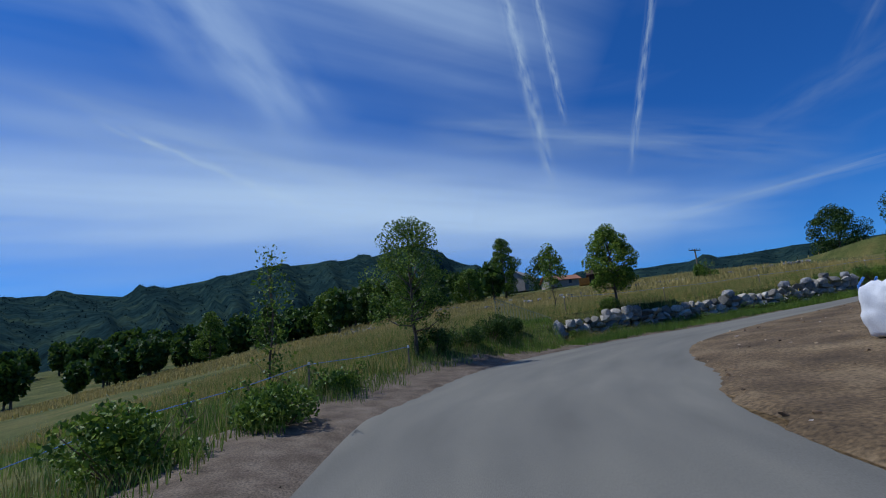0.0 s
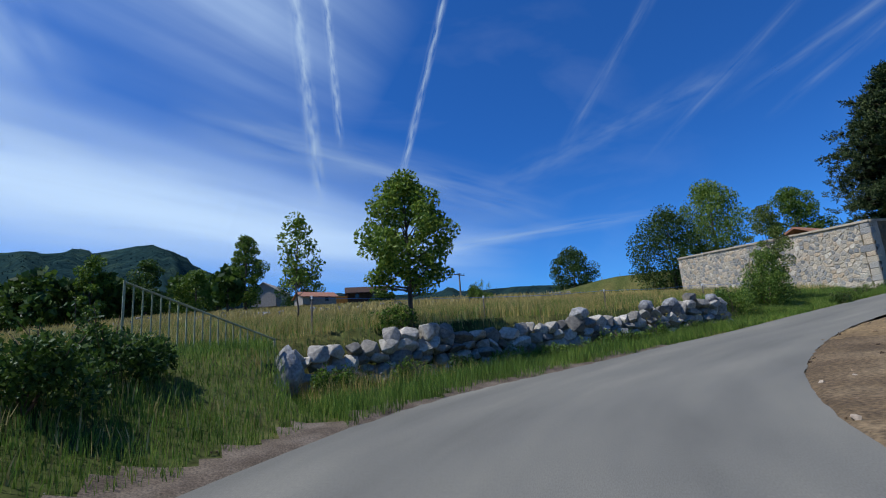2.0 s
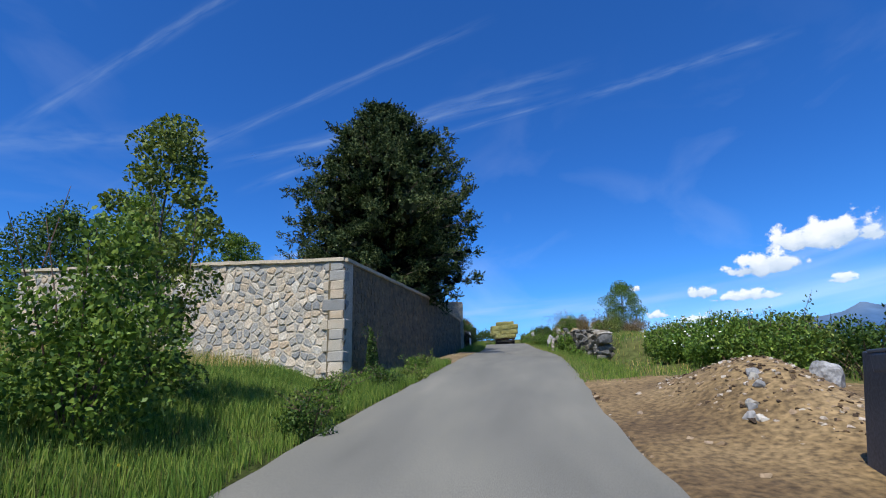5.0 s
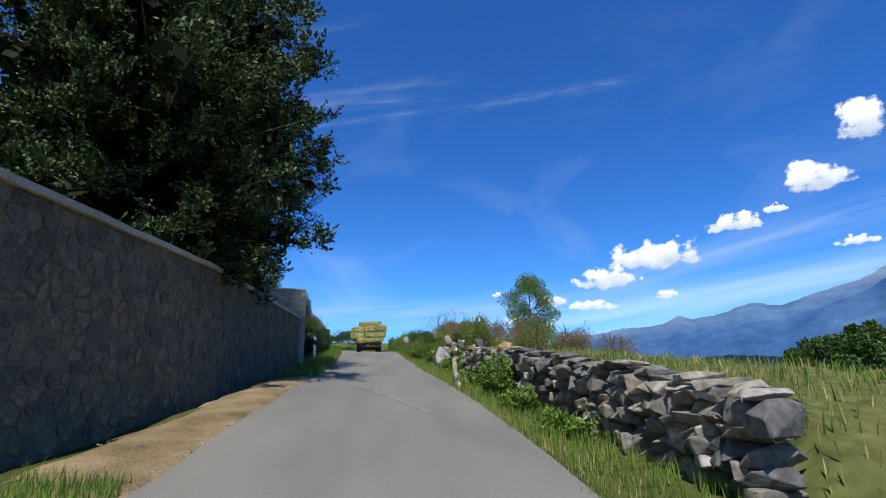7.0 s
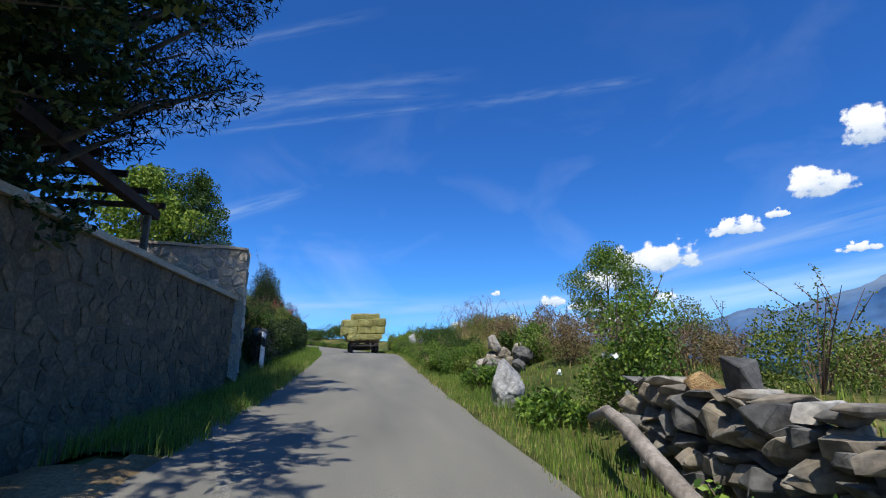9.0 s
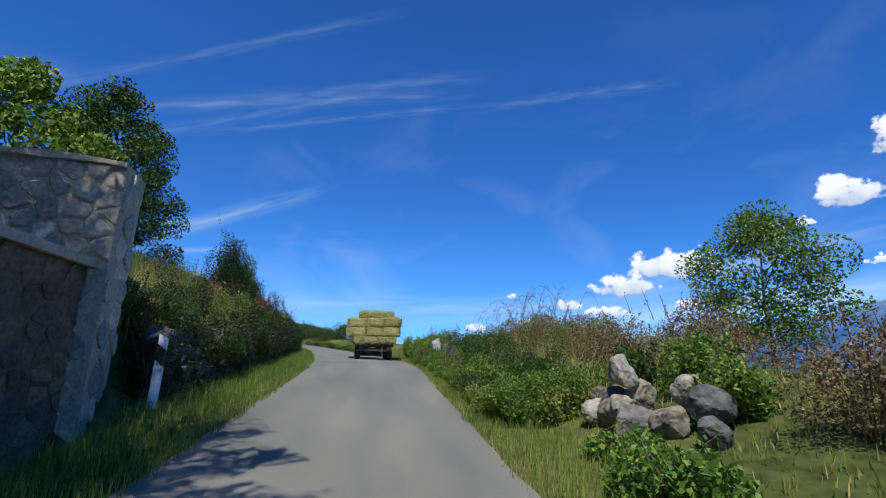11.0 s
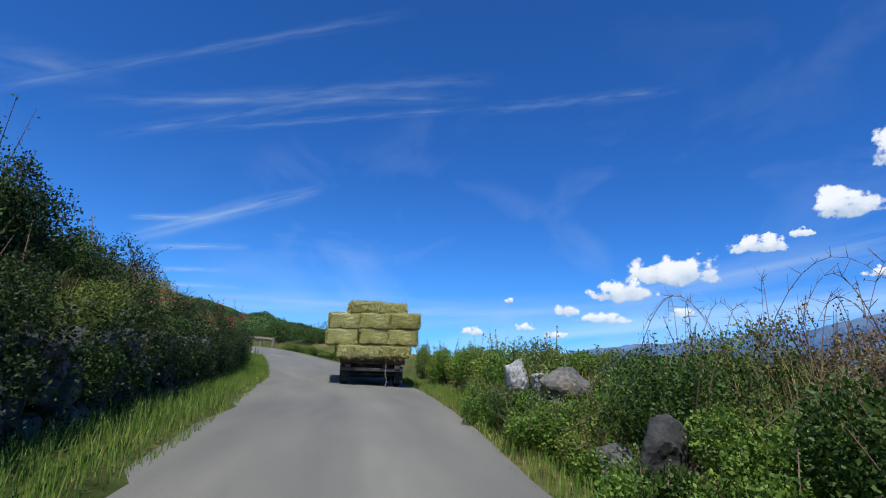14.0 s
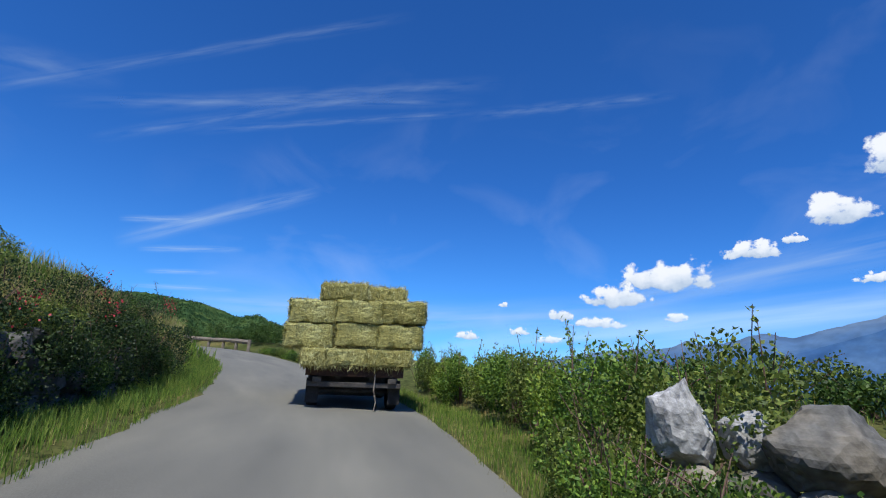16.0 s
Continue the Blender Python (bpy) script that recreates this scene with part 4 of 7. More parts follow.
boulder(65.2, 16.3, gz(65.2, 16.3) + 0.55, 0.45, 0.4, 0.35, 79, "grey split rock half hidden by brambles", 15, M_GREYSTONE)
boulder(25.4, 16.1, gz(25.4, 16.1) + 0.16, 0.40, 0.36, 0.42, 76, "squat pale stone beside the earth heap", 0)
boulder(53.2, 16.80, gz(53.2, 16.80) + 0.14, 0.60, 0.5, 0.40, 77, "low grey boulder in a heap of stones", 0, M_GREYSTONE)
boulder(52.7, 16.90, gz(52.7, 16.90) + 0.14, 0.5, 0.4, 0.36, 78, "low grey boulder in a heap of stones", 70, M_GREYSTONE)
boulder(53.65, 16.90, gz(53.65, 16.90) + 0.16, 0.5, 0.4, 0.36, 69, "low grey boulder in a heap of stones", 120, M_GREYSTONE)
boulder(53.4, 16.45, gz(53.4, 16.45) + 0.16, 0.45, 0.4, 0.36, 68, "low grey boulder in a heap of stones", 200, M_GREYSTONE)

for k, (x, y, dz, s) in enumerate(((53.0, 16.9, 0.30, 0.34), (53.4, 16.8, 0.30, 0.34), (53.2, 16.55, 0.30, 0.36), (52.3, 16.65, 0.16, 0.4), (52.0, 16.35, 0.3, 0.42), (51.7, 16.55, 0.12, 0.36), (52.5, 16.25, 0.34, 0.4), (53.9, 16.45, 0.2, 0.42), (54.4, 16.55, 0.12, 0.36), (67.9, 17.65, 0.30, 0.60), (67.6, 17.3, 0.28, 0.58), (67.25, 16.95, 0.26, 0.64))):
    boulder(x, y, gz(x, y) + dz, s, s * 0.9, s * 0.85, 700 + k, "grey stone low in a heap of boulders", 60 * k, M_GREYSTONE)

# ---- terrace walls of mortared stone ----


def clip_cell(poly, px, py, nx, ny):
    """Keeps the part of a polygon nearer to the origin point than the line allows."""
    made = []
    for i, a in enumerate(poly):
        b = poly[(i + 1) % len(poly)]
        da, db = (a[0] - px) * nx + (a[1] - py) * ny, (b[0] - px) * nx + (b[1] - py) * ny
        if da <= 0:
            made.append(a)
        if (da < 0) != (db < 0) and da != db:
            t = da / (da - db)
            made.append((a[0] + (b[0] - a[0]) * t, a[1] + (b[1] - a[1]) * t))
    return made


def masonry_cells(width, low, high, size, seed):
    """Irregular polygons that fill a face from u = 0 to width, between low(u) and high(u)."""
    rng = np.random.default_rng(seed)
    pts = []
    v, row = min(low(0), low(width)) + size * 0.3, 0
    top = max(high(0), high(width))
    while v < top:
        u = -size * 0.5 * (row % 2)
        while u < width + size:
            pts.append((u + rng.uniform(-0.36, 0.36) * size, v + rng.uniform(-0.34, 0.34) * size))
            u += size * rng.uniform(0.75, 1.55)
        v += size * 0.80
        row += 1
    pts = np.array(pts)
    cells = []
    for i, (u, v) in enumerate(pts):
        if u < 0 or u > width or v > high(min(max(u, 0), width)) - size * 0.15 or v < low(min(max(u, 0), width)) - size * 0.6:
            continue
        d = np.hypot(pts[:, 0] - u, pts[:, 1] - v)
        near = np.argsort(d)[1:15]
        r = size * 1.1
        poly = [(u - r, v - r), (u + r, v - r), (u + r, v + r), (u - r, v + r)]
        poly = [(min(max(a, 0.0), width), min(b, high(min(max(a, 0), width)))) for a, b in poly]
        for j in near:
            q = pts[j]
            mx, my, nx, ny = (u + q[0]) / 2, (v + q[1]) / 2, (q[0] - u) / d[j], (q[1] - v) / d[j]
            poly = clip_cell(poly, mx - nx * 0.019, my - ny * 0.019, nx, ny)
            if len(poly) < 3:
                break
        if len(poly) >= 3:
            cells.append(poly)
    return cells


def cell_stone(poly, depth, rng):
    """A stone of that outline, proud of the mortar with a rounded rim: verts (u, out, v) about its middle."""
    poly = np.array(poly)
    ahead = np.roll(poly, -1, 0)
    cut = rng.uniform(0.06, 0.24, (len(poly), 1))
    poly = np.stack([poly + (ahead - poly) * cut, ahead + (poly - ahead) * cut], 1).reshape(-1, 2)
    c = poly.mean(0)
    n = len(poly)
    rel = (poly - c) * rng.uniform(0.97, 1.05)
    depth *= 0.65
    tilt = rng.normal(size=2) * 0.06
    verts = [(a, -0.05, b) for a, b in rel]
    verts += [(a * 0.97, depth * 0.55 + tilt[0] * a + tilt[1] * b, b * 0.97) for a, b in rel]
    verts += [(a * 0.78, depth + tilt[0] * a + tilt[1] * b, b * 0.78) for a, b in rel]
    faces = []
    for k in range(n):
        j = (k + 1) % n
        faces += [(k, j, n + j, n + k), (n + k, n + j, 2 * n + j, 2 * n + k)]
    faces.append(tuple(range(2 * n, 3 * n)))
    return c, verts, faces


def masonry_face(wall, origin, along, outward, width, low, high, size, seed, keep=300, one=M_MASON, many=M_MASON_J, proud=1.0):
    """Lays the stones of one face: the nearest as objects of their own, the rest in one mesh."""
    rng = np.random.default_rng(seed)
    a, o = Vector(along).normalized(), Vector(outward).normalized()
    basis = Matrix(((a.x, o.x, 0, 0), (a.y, o.y, 0, 0), (a.z, o.z, 1, 0), (0, 0, 0, 1)))
    rest = []
    made = 0
    for poly in masonry_cells(width, low, high, size, seed):
        c, verts, faces = cell_stone(poly, rng.uniform(0.02, 0.055) * proud, rng)
        m = Matrix.Translation(Vector(origin) + a * c[0] + Vector((0, 0, c[1]))) @ basis
        if made < keep:
            ob = new("stone", mesh_of("stone", verts, faces, one))
            ob.parent = wall
            ob.matrix_local = wall.matrix_world.inverted() @ m
            made += 1
        else:
            rest.append(([wall.matrix_world.inverted() @ m @ Vector(v) for v in verts], faces))
    if rest:
        v, f = join(rest)
        tagged(part("stonework", mesh_of("stonework", v, f, many), None, wall), kind="stuff")


TOP = 7.22


def build_terrace():
    # front face from the corner to the wall end, and the side face running up the field
    corner, front_end, side_end = Vector((31.35, 25.15, 0)), Vector((53.0, 23.55, 0)), Vector((34.1, 38.6, 0))
    fa, sa = (front_end - corner).normalized(), (side_end - corner).normalized()
    fo, so = Vector((fa.y, -fa.x, 0)), Vector((-sa.y, sa.x, 0))
    fl, sl = (front_end - corner).length, (side_end - corner).length
    thick = 0.5

    def low_f(u):
        p = corner + fa * u
        return gz(p.x + fo.x * 0.3, p.y + fo.y * 0.3) - 0.2

    def low_s(u):
        p = corner + sa * u
        return gz(p.x + so.x * 0.3, p.y + so.y * 0.3) - 0.2

    def high_s(u):
        return TOP + 0.98 * u / sl

    def high_f(u):
        return TOP + 0.62 * min(1.0, u / 11.0)

    for name, start, along, out_dir, length, low, high, size, seed, label in (
            ("terrace_wall_front", corner, fa, fo, fl, low_f, high_f, 0.27, 81, "tall mortared stone terrace wall along the lane, in shade"),
            ("terrace_wall_side", corner, sa, so, sl, low_s, high_s, 0.255, 82, "sunlit mortared stone terrace wall with a cement coping")):
        verts, faces = [], []
        n = 12
        for k in range(n + 1):
            u = length * k / n
            p = start + along * u
            for off in (0.0, -thick):
                q = p + out_dir * off
                verts += [(q.x, q.y, low(u) - 0.4), (q.x, q.y, high(u))]
        for k in range(n):
            i = k * 4
            faces += [(i, i + 4, i + 5, i + 1), (i + 2, i + 3, i + 7, i + 6), (i + 1, i + 5, i + 7, i + 3), (i, i + 2, i + 6, i + 4)]
        faces += [(0, 1, 3, 2), (n * 4, n * 4 + 2, n * 4 + 3, n * 4 + 1)]
        # the lane face takes the browner set with shade in its colours
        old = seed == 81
        wall = tagged(new(name, mesh_of(name, verts, faces, M_MORTAR_BROWN_SHADE if old else M_MORTAR)), label, "stone wall", kind="structure")
        masonry_face(wall, start, along, out_dir, length, low, high, size, seed, one=M_MASON_BROWN_SHADE if old else M_MASON, many=M_MASON_BROWN_SHADE_J if old else M_MASON_J, proud=0.45 if old else 1.0)
        # coping
        cv, cf = [], []
        rng = np.random.default_rng(seed)
        for k in range(41):
            u = length * k / 40
            p = start + along * u
            w = rng.normal() * 0.008
            for off, dz in ((0.085 + w, -0.005), (0.085 + w, 0.10), (-thick - 0.03, 0.11), (-thick - 0.03, -0.005)):
                q = p + out_dir * off
                cv.append((q.x, q.y, high(u) + dz + w * 0.5))
        for k in range(40):
            for j in range(4):
                cf.append((k * 4 + j, k * 4 + (j + 1) % 4, k * 4 + 4 + (j + 1) % 4, k * 4 + 4 + j))
        cf += [(0, 1, 2, 3), (163, 162, 161, 160)]
        part("coping", mesh_of("coping", cv, cf, M_COPING), None, wall, "pale cement coping")
    # quoins at the corner
    rng = np.random.default_rng(83)
    z, k = low_s(0.3), 0
    while z < TOP - 0.12:
        h = min(rng.uniform(0.24, 0.38), TOP - 0.02 - z + 0.1)
        long_way = k % 2 == 0
        mid = corner + sa * (0.30 if long_way else 0.19) + Vector((0.12, 0.02, 0))
        quoin = part("stone", box(-0.5, 0.5, -0.5, 0.5, -0.5, 0.5, 0.09), M_MASON, wall)
        quoin.matrix_local = wall.matrix_world.inverted() @ pose(mid.x, mid.y, z + h * 0.5, rng.normal() * 1.5, rng.normal() * 1.5, 80 + rng.normal() * 2) @ Matrix.Diagonal((rng.uniform(0.60, 0.78) if long_way else rng.uniform(0.40, 0.52), 0.34 if long_way else 0.36, h * 0.96, 1))
        z += h * 0.95
        k += 1
    # terrace ground
    tv = []
    for k in range(9):
        u = k / 8
        a0 = corner + fa * (fl * u) - fo * 0.45
        for j in range(9):
            q = a0 + sa * (sl * j / 8) + Vector((0.4 * (1 - u), 0, 0))
            tv.append((q.x, q.y, TOP - 0.55 + 0.98 * j / 8))
    tf = [(k * 9 + j, k * 9 + j + 1, k * 9 + j + 10, k * 9 + j + 9) for k in range(8) for j in range(8)]
    tagged(new("terrace_ground", mesh_of("terrace_ground", tv, tf, M_GROUND)), "grassy terrace ground behind the stone walls", "ground", kind="structure")


def build_wall_end():
    """The tall cross wall that closes the terrace."""
    a, b = Vector((53.0, 23.35, 0)), Vector((52.0, 29.5, 0))
    al = (b - a).normalized()
    ou = Vector((-al.y, al.x, 0))
    ou = -ou if ou.x > 0 else ou
    ln, thick, lo = (b - a).length, 0.75, 5.4
    verts = []
    for p in (a, b):
        for off in (0, -thick):
            q = p + ou * off
            verts += [(q.x, q.y, lo), (q.x, q.y, 9.15)]
    faces = [(0, 4, 5, 1), (2, 3, 7, 6), (1, 5, 7, 3), (0, 1, 3, 2), (4, 6, 7, 5), (0, 2, 6, 4)]
    wall = tagged(new("terrace_wall_end", mesh_of("terrace_wall_end", verts, faces, M_MORTAR)), "tall stone cross wall ending the terrace, sunlit", "stone wall", kind="structure")
    masonry_face(wall, a, al, ou, ln, lambda u: lo + 0.2, lambda u: 9.15, 0.30, 83, keep=220)
    masonry_face(wall, a, -ou, -al, thick, lambda u: lo + 0.2, lambda u: 9.15, 0.34, 84, keep=60)
    v = []
    rng = np.random.default_rng(5)
    for k in range(21):
        p = a + al * (ln * k / 20)
        for off, dz in ((0.06, 0.0), (0.06, 0.07), (-thick - 0.05, 0.08), (-thick - 0.05, 0.0)):
            q = p + ou * off
            v.append((q.x, q.y, 9.15 + dz + rng.normal() * 0.012))
    f = [(k * 4 + j, k * 4 + (j + 1) % 4, k * 4 + 4 + (j + 1) % 4, k * 4 + 4 + j) for k in range(20) for j in range(4)] + [(0, 1, 2, 3), (83, 82, 81, 80)]
    part("coping", mesh_of("coping", v, f, M_COPING), None, wall, "rough cement coping")


build_terrace()
build_wall_end()

# ---- hills and far mountains ----


def ridge(name, outline, near, far, base, material, label, seed, rough=0.5, eye=(30.0, 18.0, 4.0), rows=14, fold=1.0, trees=0):
    """A hill whose skyline, seen from the lane, follows (heading, elevation) in degrees; its slope runs from near to far metres."""
    rng = np.random.default_rng(seed)
    heads = np.array([o[0] for o in outline])
    elevs = np.array([o[1] for o in outline])
    order = np.argsort(heads)
    n = 220
    hs = np.linspace(heads.min(), heads.max(), n)
    es = np.interp(hs, heads[order], elevs[order])
    jag = sum(rng.normal() * rough * 0.35 / k * np.sin(hs * k * 0.55 + rng.uniform(0, 6.28)) for k in range(1, 15))
    jag = jag * 0.25 + rng.normal(size=n) * rough * 0.045
    verts, faces = [], []
    for i in range(n):
        h = radians(hs[i])
        for j in range(rows + 3):
            u = min(1.0, j / rows)
            d = near + (far - near) * u + (60.0 * (j - rows) if j > rows else 0)
            top = eye[2] + far * math.tan(radians(max(0.2, es[i] + jag[i])))
            prof = u ** 0.85
            z = base + (top - base) * prof
            if 0 < j < rows:
                z += (noise.noise(Vector((hs[i] * 0.32 + u * 0.6, u * 0.9, seed))) * 0.13 + noise.noise(Vector((hs[i] * 1.3 - u * 1.5, u * 2.2, seed))) * 0.045) * (top - base) * fold
            if j > rows:
                z -= (j - rows) * 0.25 * (top - base)
            verts.append((eye[0] - math.sin(h) * d, eye[1] + math.cos(h) * d, z))
    m = rows + 3
    if trees:
        grid = np.array(verts).reshape(n, m, 3)
        i, j = rng.integers(0, n - 1, trees), rng.integers(0, rows, trees)
        u, w = rng.random((trees, 1)), rng.random((trees, 1))
        p = (grid[i, j] * (1 - u) + grid[i + 1, j] * u) * (1 - w) + (grid[i, j + 1] * (1 - u) + grid[i + 1, j + 1] * u) * w
        p = np.concatenate([p + rng.normal(size=p.shape) * 1.5 + (0, 0, 0.6) for _ in range(7)])
        wood = new("hill_woods", quads_mesh("hill_woods", leaf_quads(rng, p, 2.0, 1.7, 1.2), material))
        tagged(wood, "tree crowns covering the far hillside", "woods", kind="stuff")
    for i in range(n - 1):
        for j in range(m - 1):
            q = i * m + j
            faces.append((q, q + 1, q + m + 1, q + m))
    return tagged(new(name, mesh_of(name, verts, faces, material, smooth=True)), label, "mountain", kind="structure")


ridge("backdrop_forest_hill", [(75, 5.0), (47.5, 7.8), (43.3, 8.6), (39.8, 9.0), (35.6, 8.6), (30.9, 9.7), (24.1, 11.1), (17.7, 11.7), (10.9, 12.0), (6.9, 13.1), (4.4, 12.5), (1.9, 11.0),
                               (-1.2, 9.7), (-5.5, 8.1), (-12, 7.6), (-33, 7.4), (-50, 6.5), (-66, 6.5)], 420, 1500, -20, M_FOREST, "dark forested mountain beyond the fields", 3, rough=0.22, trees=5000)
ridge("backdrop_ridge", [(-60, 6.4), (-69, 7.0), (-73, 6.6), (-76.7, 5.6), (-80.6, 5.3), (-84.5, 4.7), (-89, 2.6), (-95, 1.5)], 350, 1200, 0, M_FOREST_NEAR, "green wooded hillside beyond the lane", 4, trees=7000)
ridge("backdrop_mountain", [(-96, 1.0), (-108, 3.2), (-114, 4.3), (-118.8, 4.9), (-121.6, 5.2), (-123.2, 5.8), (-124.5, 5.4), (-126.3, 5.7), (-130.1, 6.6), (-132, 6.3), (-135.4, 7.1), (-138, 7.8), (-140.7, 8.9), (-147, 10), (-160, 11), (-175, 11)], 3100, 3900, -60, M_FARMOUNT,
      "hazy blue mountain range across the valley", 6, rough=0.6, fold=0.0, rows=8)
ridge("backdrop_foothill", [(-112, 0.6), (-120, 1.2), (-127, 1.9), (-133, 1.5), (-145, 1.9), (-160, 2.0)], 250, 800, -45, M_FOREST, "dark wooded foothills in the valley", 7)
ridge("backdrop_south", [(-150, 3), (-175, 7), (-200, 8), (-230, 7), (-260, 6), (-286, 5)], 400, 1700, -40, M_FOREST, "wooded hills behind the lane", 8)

# ---- hay trailer ----
TX, TY, TURN = 75.3, 20.25, 4.0


def build_bale():
    rng = np.random.default_rng(91)
    bm = bmesh.new()
    bmesh.ops.create_grid(bm, x_segments=1, y_segments=1, size=0.1)
    bm.clear()
    put_box(bm, -0.49, 0.49, -0.24, 0.24, -0.178, 0.178, 0.06)
    bmesh.ops.subdivide_edges(bm, edges=[e for e in bm.edges if e.calc_length() > 0.2], cuts=5, use_grid_fill=True)
    for v in bm.verts:
        n1 = noise.noise(v.co * 7.0)
        v.co += v.co.normalized() * (0.035 * n1 + 0.020 * noise.noise(v.co * 22.0))
        for tie in (-0.17, 0.17):
            if abs(v.co.x - tie) < 0.05:
                v.co.y *= 0.955
                v.co.z *= 0.94
    me = bpy.data.meshes.new("bale")
    bm.to_mesh(me)
    bm.free()
    me.materials.append(M_HAY)
    n = 1500
    face = rng.integers(0, 6, n)
    p = rng.uniform(-1, 1, (n, 3)) * (0.49, 0.24, 0.185)
    for k, (axis, sign, lim) in enumerate(((0, 1, 0.495), (0, -1, 0.495), (1, 1, 0.245), (1, -1, 0.245), (2, 1, 0.19), (2, -1, 0.19))):
        p[face == k, axis] = sign * lim
    p[face < 4, 2] *= 0.7
    strands = quads_mesh("strands", leaf_quads(rng, p + rng.normal(size=p.shape) * 0.012, 0.15, 0.013, 0.0, np.stack([0 * face, 0 * face, rng.choice((-1.5, 1.5), n)], 1)), M_HAYSTRAND)
    return me, strands


def build_trailer():
    z0, z1 = (float(v) for v in road_frame([TX + 0.75, TX + 3.5], [TY, TY])[0])
    slope = math.degrees(math.atan2(z1 - z0, 2.75))
    m = pose(TX, TY, z0 - 0.75 * math.tan(radians(slope)) - 0.01, -1.6, -slope, TURN)
    sag = m @ pose(0, 0, 0.9, -1.6) @ pose(0, 0, -0.9)  # the load leans to the verge side
    root = new("hay_trailer")
    root.matrix_world = m
    tagged(root, "loaded farm trailer with brown board sides on the lane", "trailer")
    part("bed", box(0.05, 4.2, -1.0, 1.0, 0.80, 0.90, 0.01), M_RUSTWOOD, root)
    part("tailboard", box(0.0, 0.05, -1.02, 1.02, 0.72, 1.10, 0.008), M_RUSTWOOD, root, "rust-brown tailboard")
    for s in (-1, 1):
        part("sideboard", box(0.05, 4.2, s * 1.0 - 0.02, s * 1.0 + 0.02, 0.80, 1.10, 0.006), M_RUSTWOOD, root)
        part("chassis_beam", box(0.1, 4.9, s * 0.35 - 0.05, s * 0.35 + 0.05, 0.66, 0.80, 0.008), M_STEEL, root)
        part("tail_bracket", box(-0.06, 0.0, s * 0.78 - 0.09, s * 0.78 + 0.09, 0.60, 0.70, 0.01), M_STEEL, root)
    for ax in (0.75, 3.5):
        axle = part("axle", rod((ax, -0.85, 0.38), (ax, 0.85, 0.38), 0.045), M_STEEL, root)
        for s in (-1, 1):
            bm = bmesh.new()
            prof = [(0.22, -0.10), (0.33, -0.115), (0.375, -0.09), (0.385, 0.0), (0.375, 0.09), (0.33, 0.115), (0.22, 0.10)]
            rings = []
            for k in range(28):
                a = 2 * math.pi * k / 28
                rings.append([bm.verts.new((ax + r * math.cos(a), s * 0.86 + w, 0.385 + r * math.sin(a))) for r, w in prof])
            for k in range(28):
                for j in range(len(prof) - 1):
                    bm.faces.new((rings[k][j], rings[k][j + 1], rings[(k + 1) % 28][j + 1], rings[(k + 1) % 28][j]))
            wheel = part("tyre", bm, M_TYRE, root, smooth=True)
            part("rim", rod((ax, s * 0.86 - 0.06, 0.385), (ax, s * 0.86 + 0.06, 0.385), 0.23, sides=20), M_STEEL, wheel)
    part("underride_beam", box(0.04, 0.12, -0.98, 0.98, 0.50, 0.60, 0.01), M_STEEL, root)
    # two dark blocks added to stand in for the shadow under the bed
    part("underbody_shade_fill", box(1.4, 2.4, -0.82, 0.82, 0.22, 0.66, 0.02), M_STEEL, root, "added dark block filling the shadow under the bed")
    part("front_shade_fill", box(2.6, 3.0, -0.5, 0.75, 0.25, 0.66, 0.02), M_TYRE, root)
    for s in (-1, 1):
        part("mudguard", box(0.28, 1.24, s * 0.86 - 0.15, s * 0.86 + 0.15, 0.79, 0.805, 0.004), M_STEEL, root)
    part("drawbar", rod((4.2, 0, 0.62), (5.6, 0, 0.55), 0.05), M_STEEL, root)
    rope = tube([(-0.03, -0.42, 0.78), (-0.08, -0.40, 0.45), (-0.05, -0.46, 0.22), (-0.10, -0.42, 0.05)], [0.014] * 4, 5)
    part("rope", mesh_of("rope", *rope, M_LOG), None, root, "frayed hanging rope")
    for s in (-1, 1):
        part("mudflap", box(0.18, 0.20, s * 0.86 - 0.13, s * 0.86 + 0.13, 0.16, 0.66, 0.004), M_TYRE, root)
    # the load
    bale_me, strand_me = build_bale()
    rng = np.random.default_rng(92)
    first = None
    spots = []
    for row in range(8):
        x = 0.11 + row * 0.47
        first_row = ((-0.78, 90), (-0.26, 0), (0.66, 0)) if row % 2 else ((-0.66, 0), (0.28, 0), (0.86, 90))
        spots += [(x, y, 1.13, 90 + turn, 0) for y, turn in first_row]
    for row in range(9):
        # two courses laid on edge
        x = 0.05 + row * 0.40
        spots += [(x, y, 1.575, 90, 90) for y in (-0.93, 0.03, 0.97)]
        spots += [(x, y, 2.075, 90, 90) for y in (-0.98, -0.02, 0.93)]
    spots += [(0.12, 0.28, 2.52, 90, 0), (0.9, 0.1, 2.52, 90, 0), (1.6, 0.3, 2.52, 80, 0), (0.75, -0.66, 2.50, 84, 0)]
    for x, y, z, turn, edge in spots:
        pm = sag @ pose(x + rng.normal() * 0.02, y + rng.normal() * 0.02, z + rng.normal() * 0.012, edge + rng.normal() * 2.0, rng.normal() * 2.0, turn + rng.normal() * 2.5)
        if first is None:
            first = new("hay_bale", bale_me)
            tagged(first, "small square bale of golden hay stacked on the trailer", "hay bale", "bales on the trailer")
            part("loose_straw", strand_me, None, first)
            first.matrix_world = pm
        else:
            copy_thing(first, pm)
    # straw that hangs over the tailboard
    n = 700
    p = np.stack([rng.uniform(-0.10, 0.02, n), rng.uniform(-1.0, 1.0, n), 1.16 - 0.30 * rng.random(n) ** 2.2], 1)
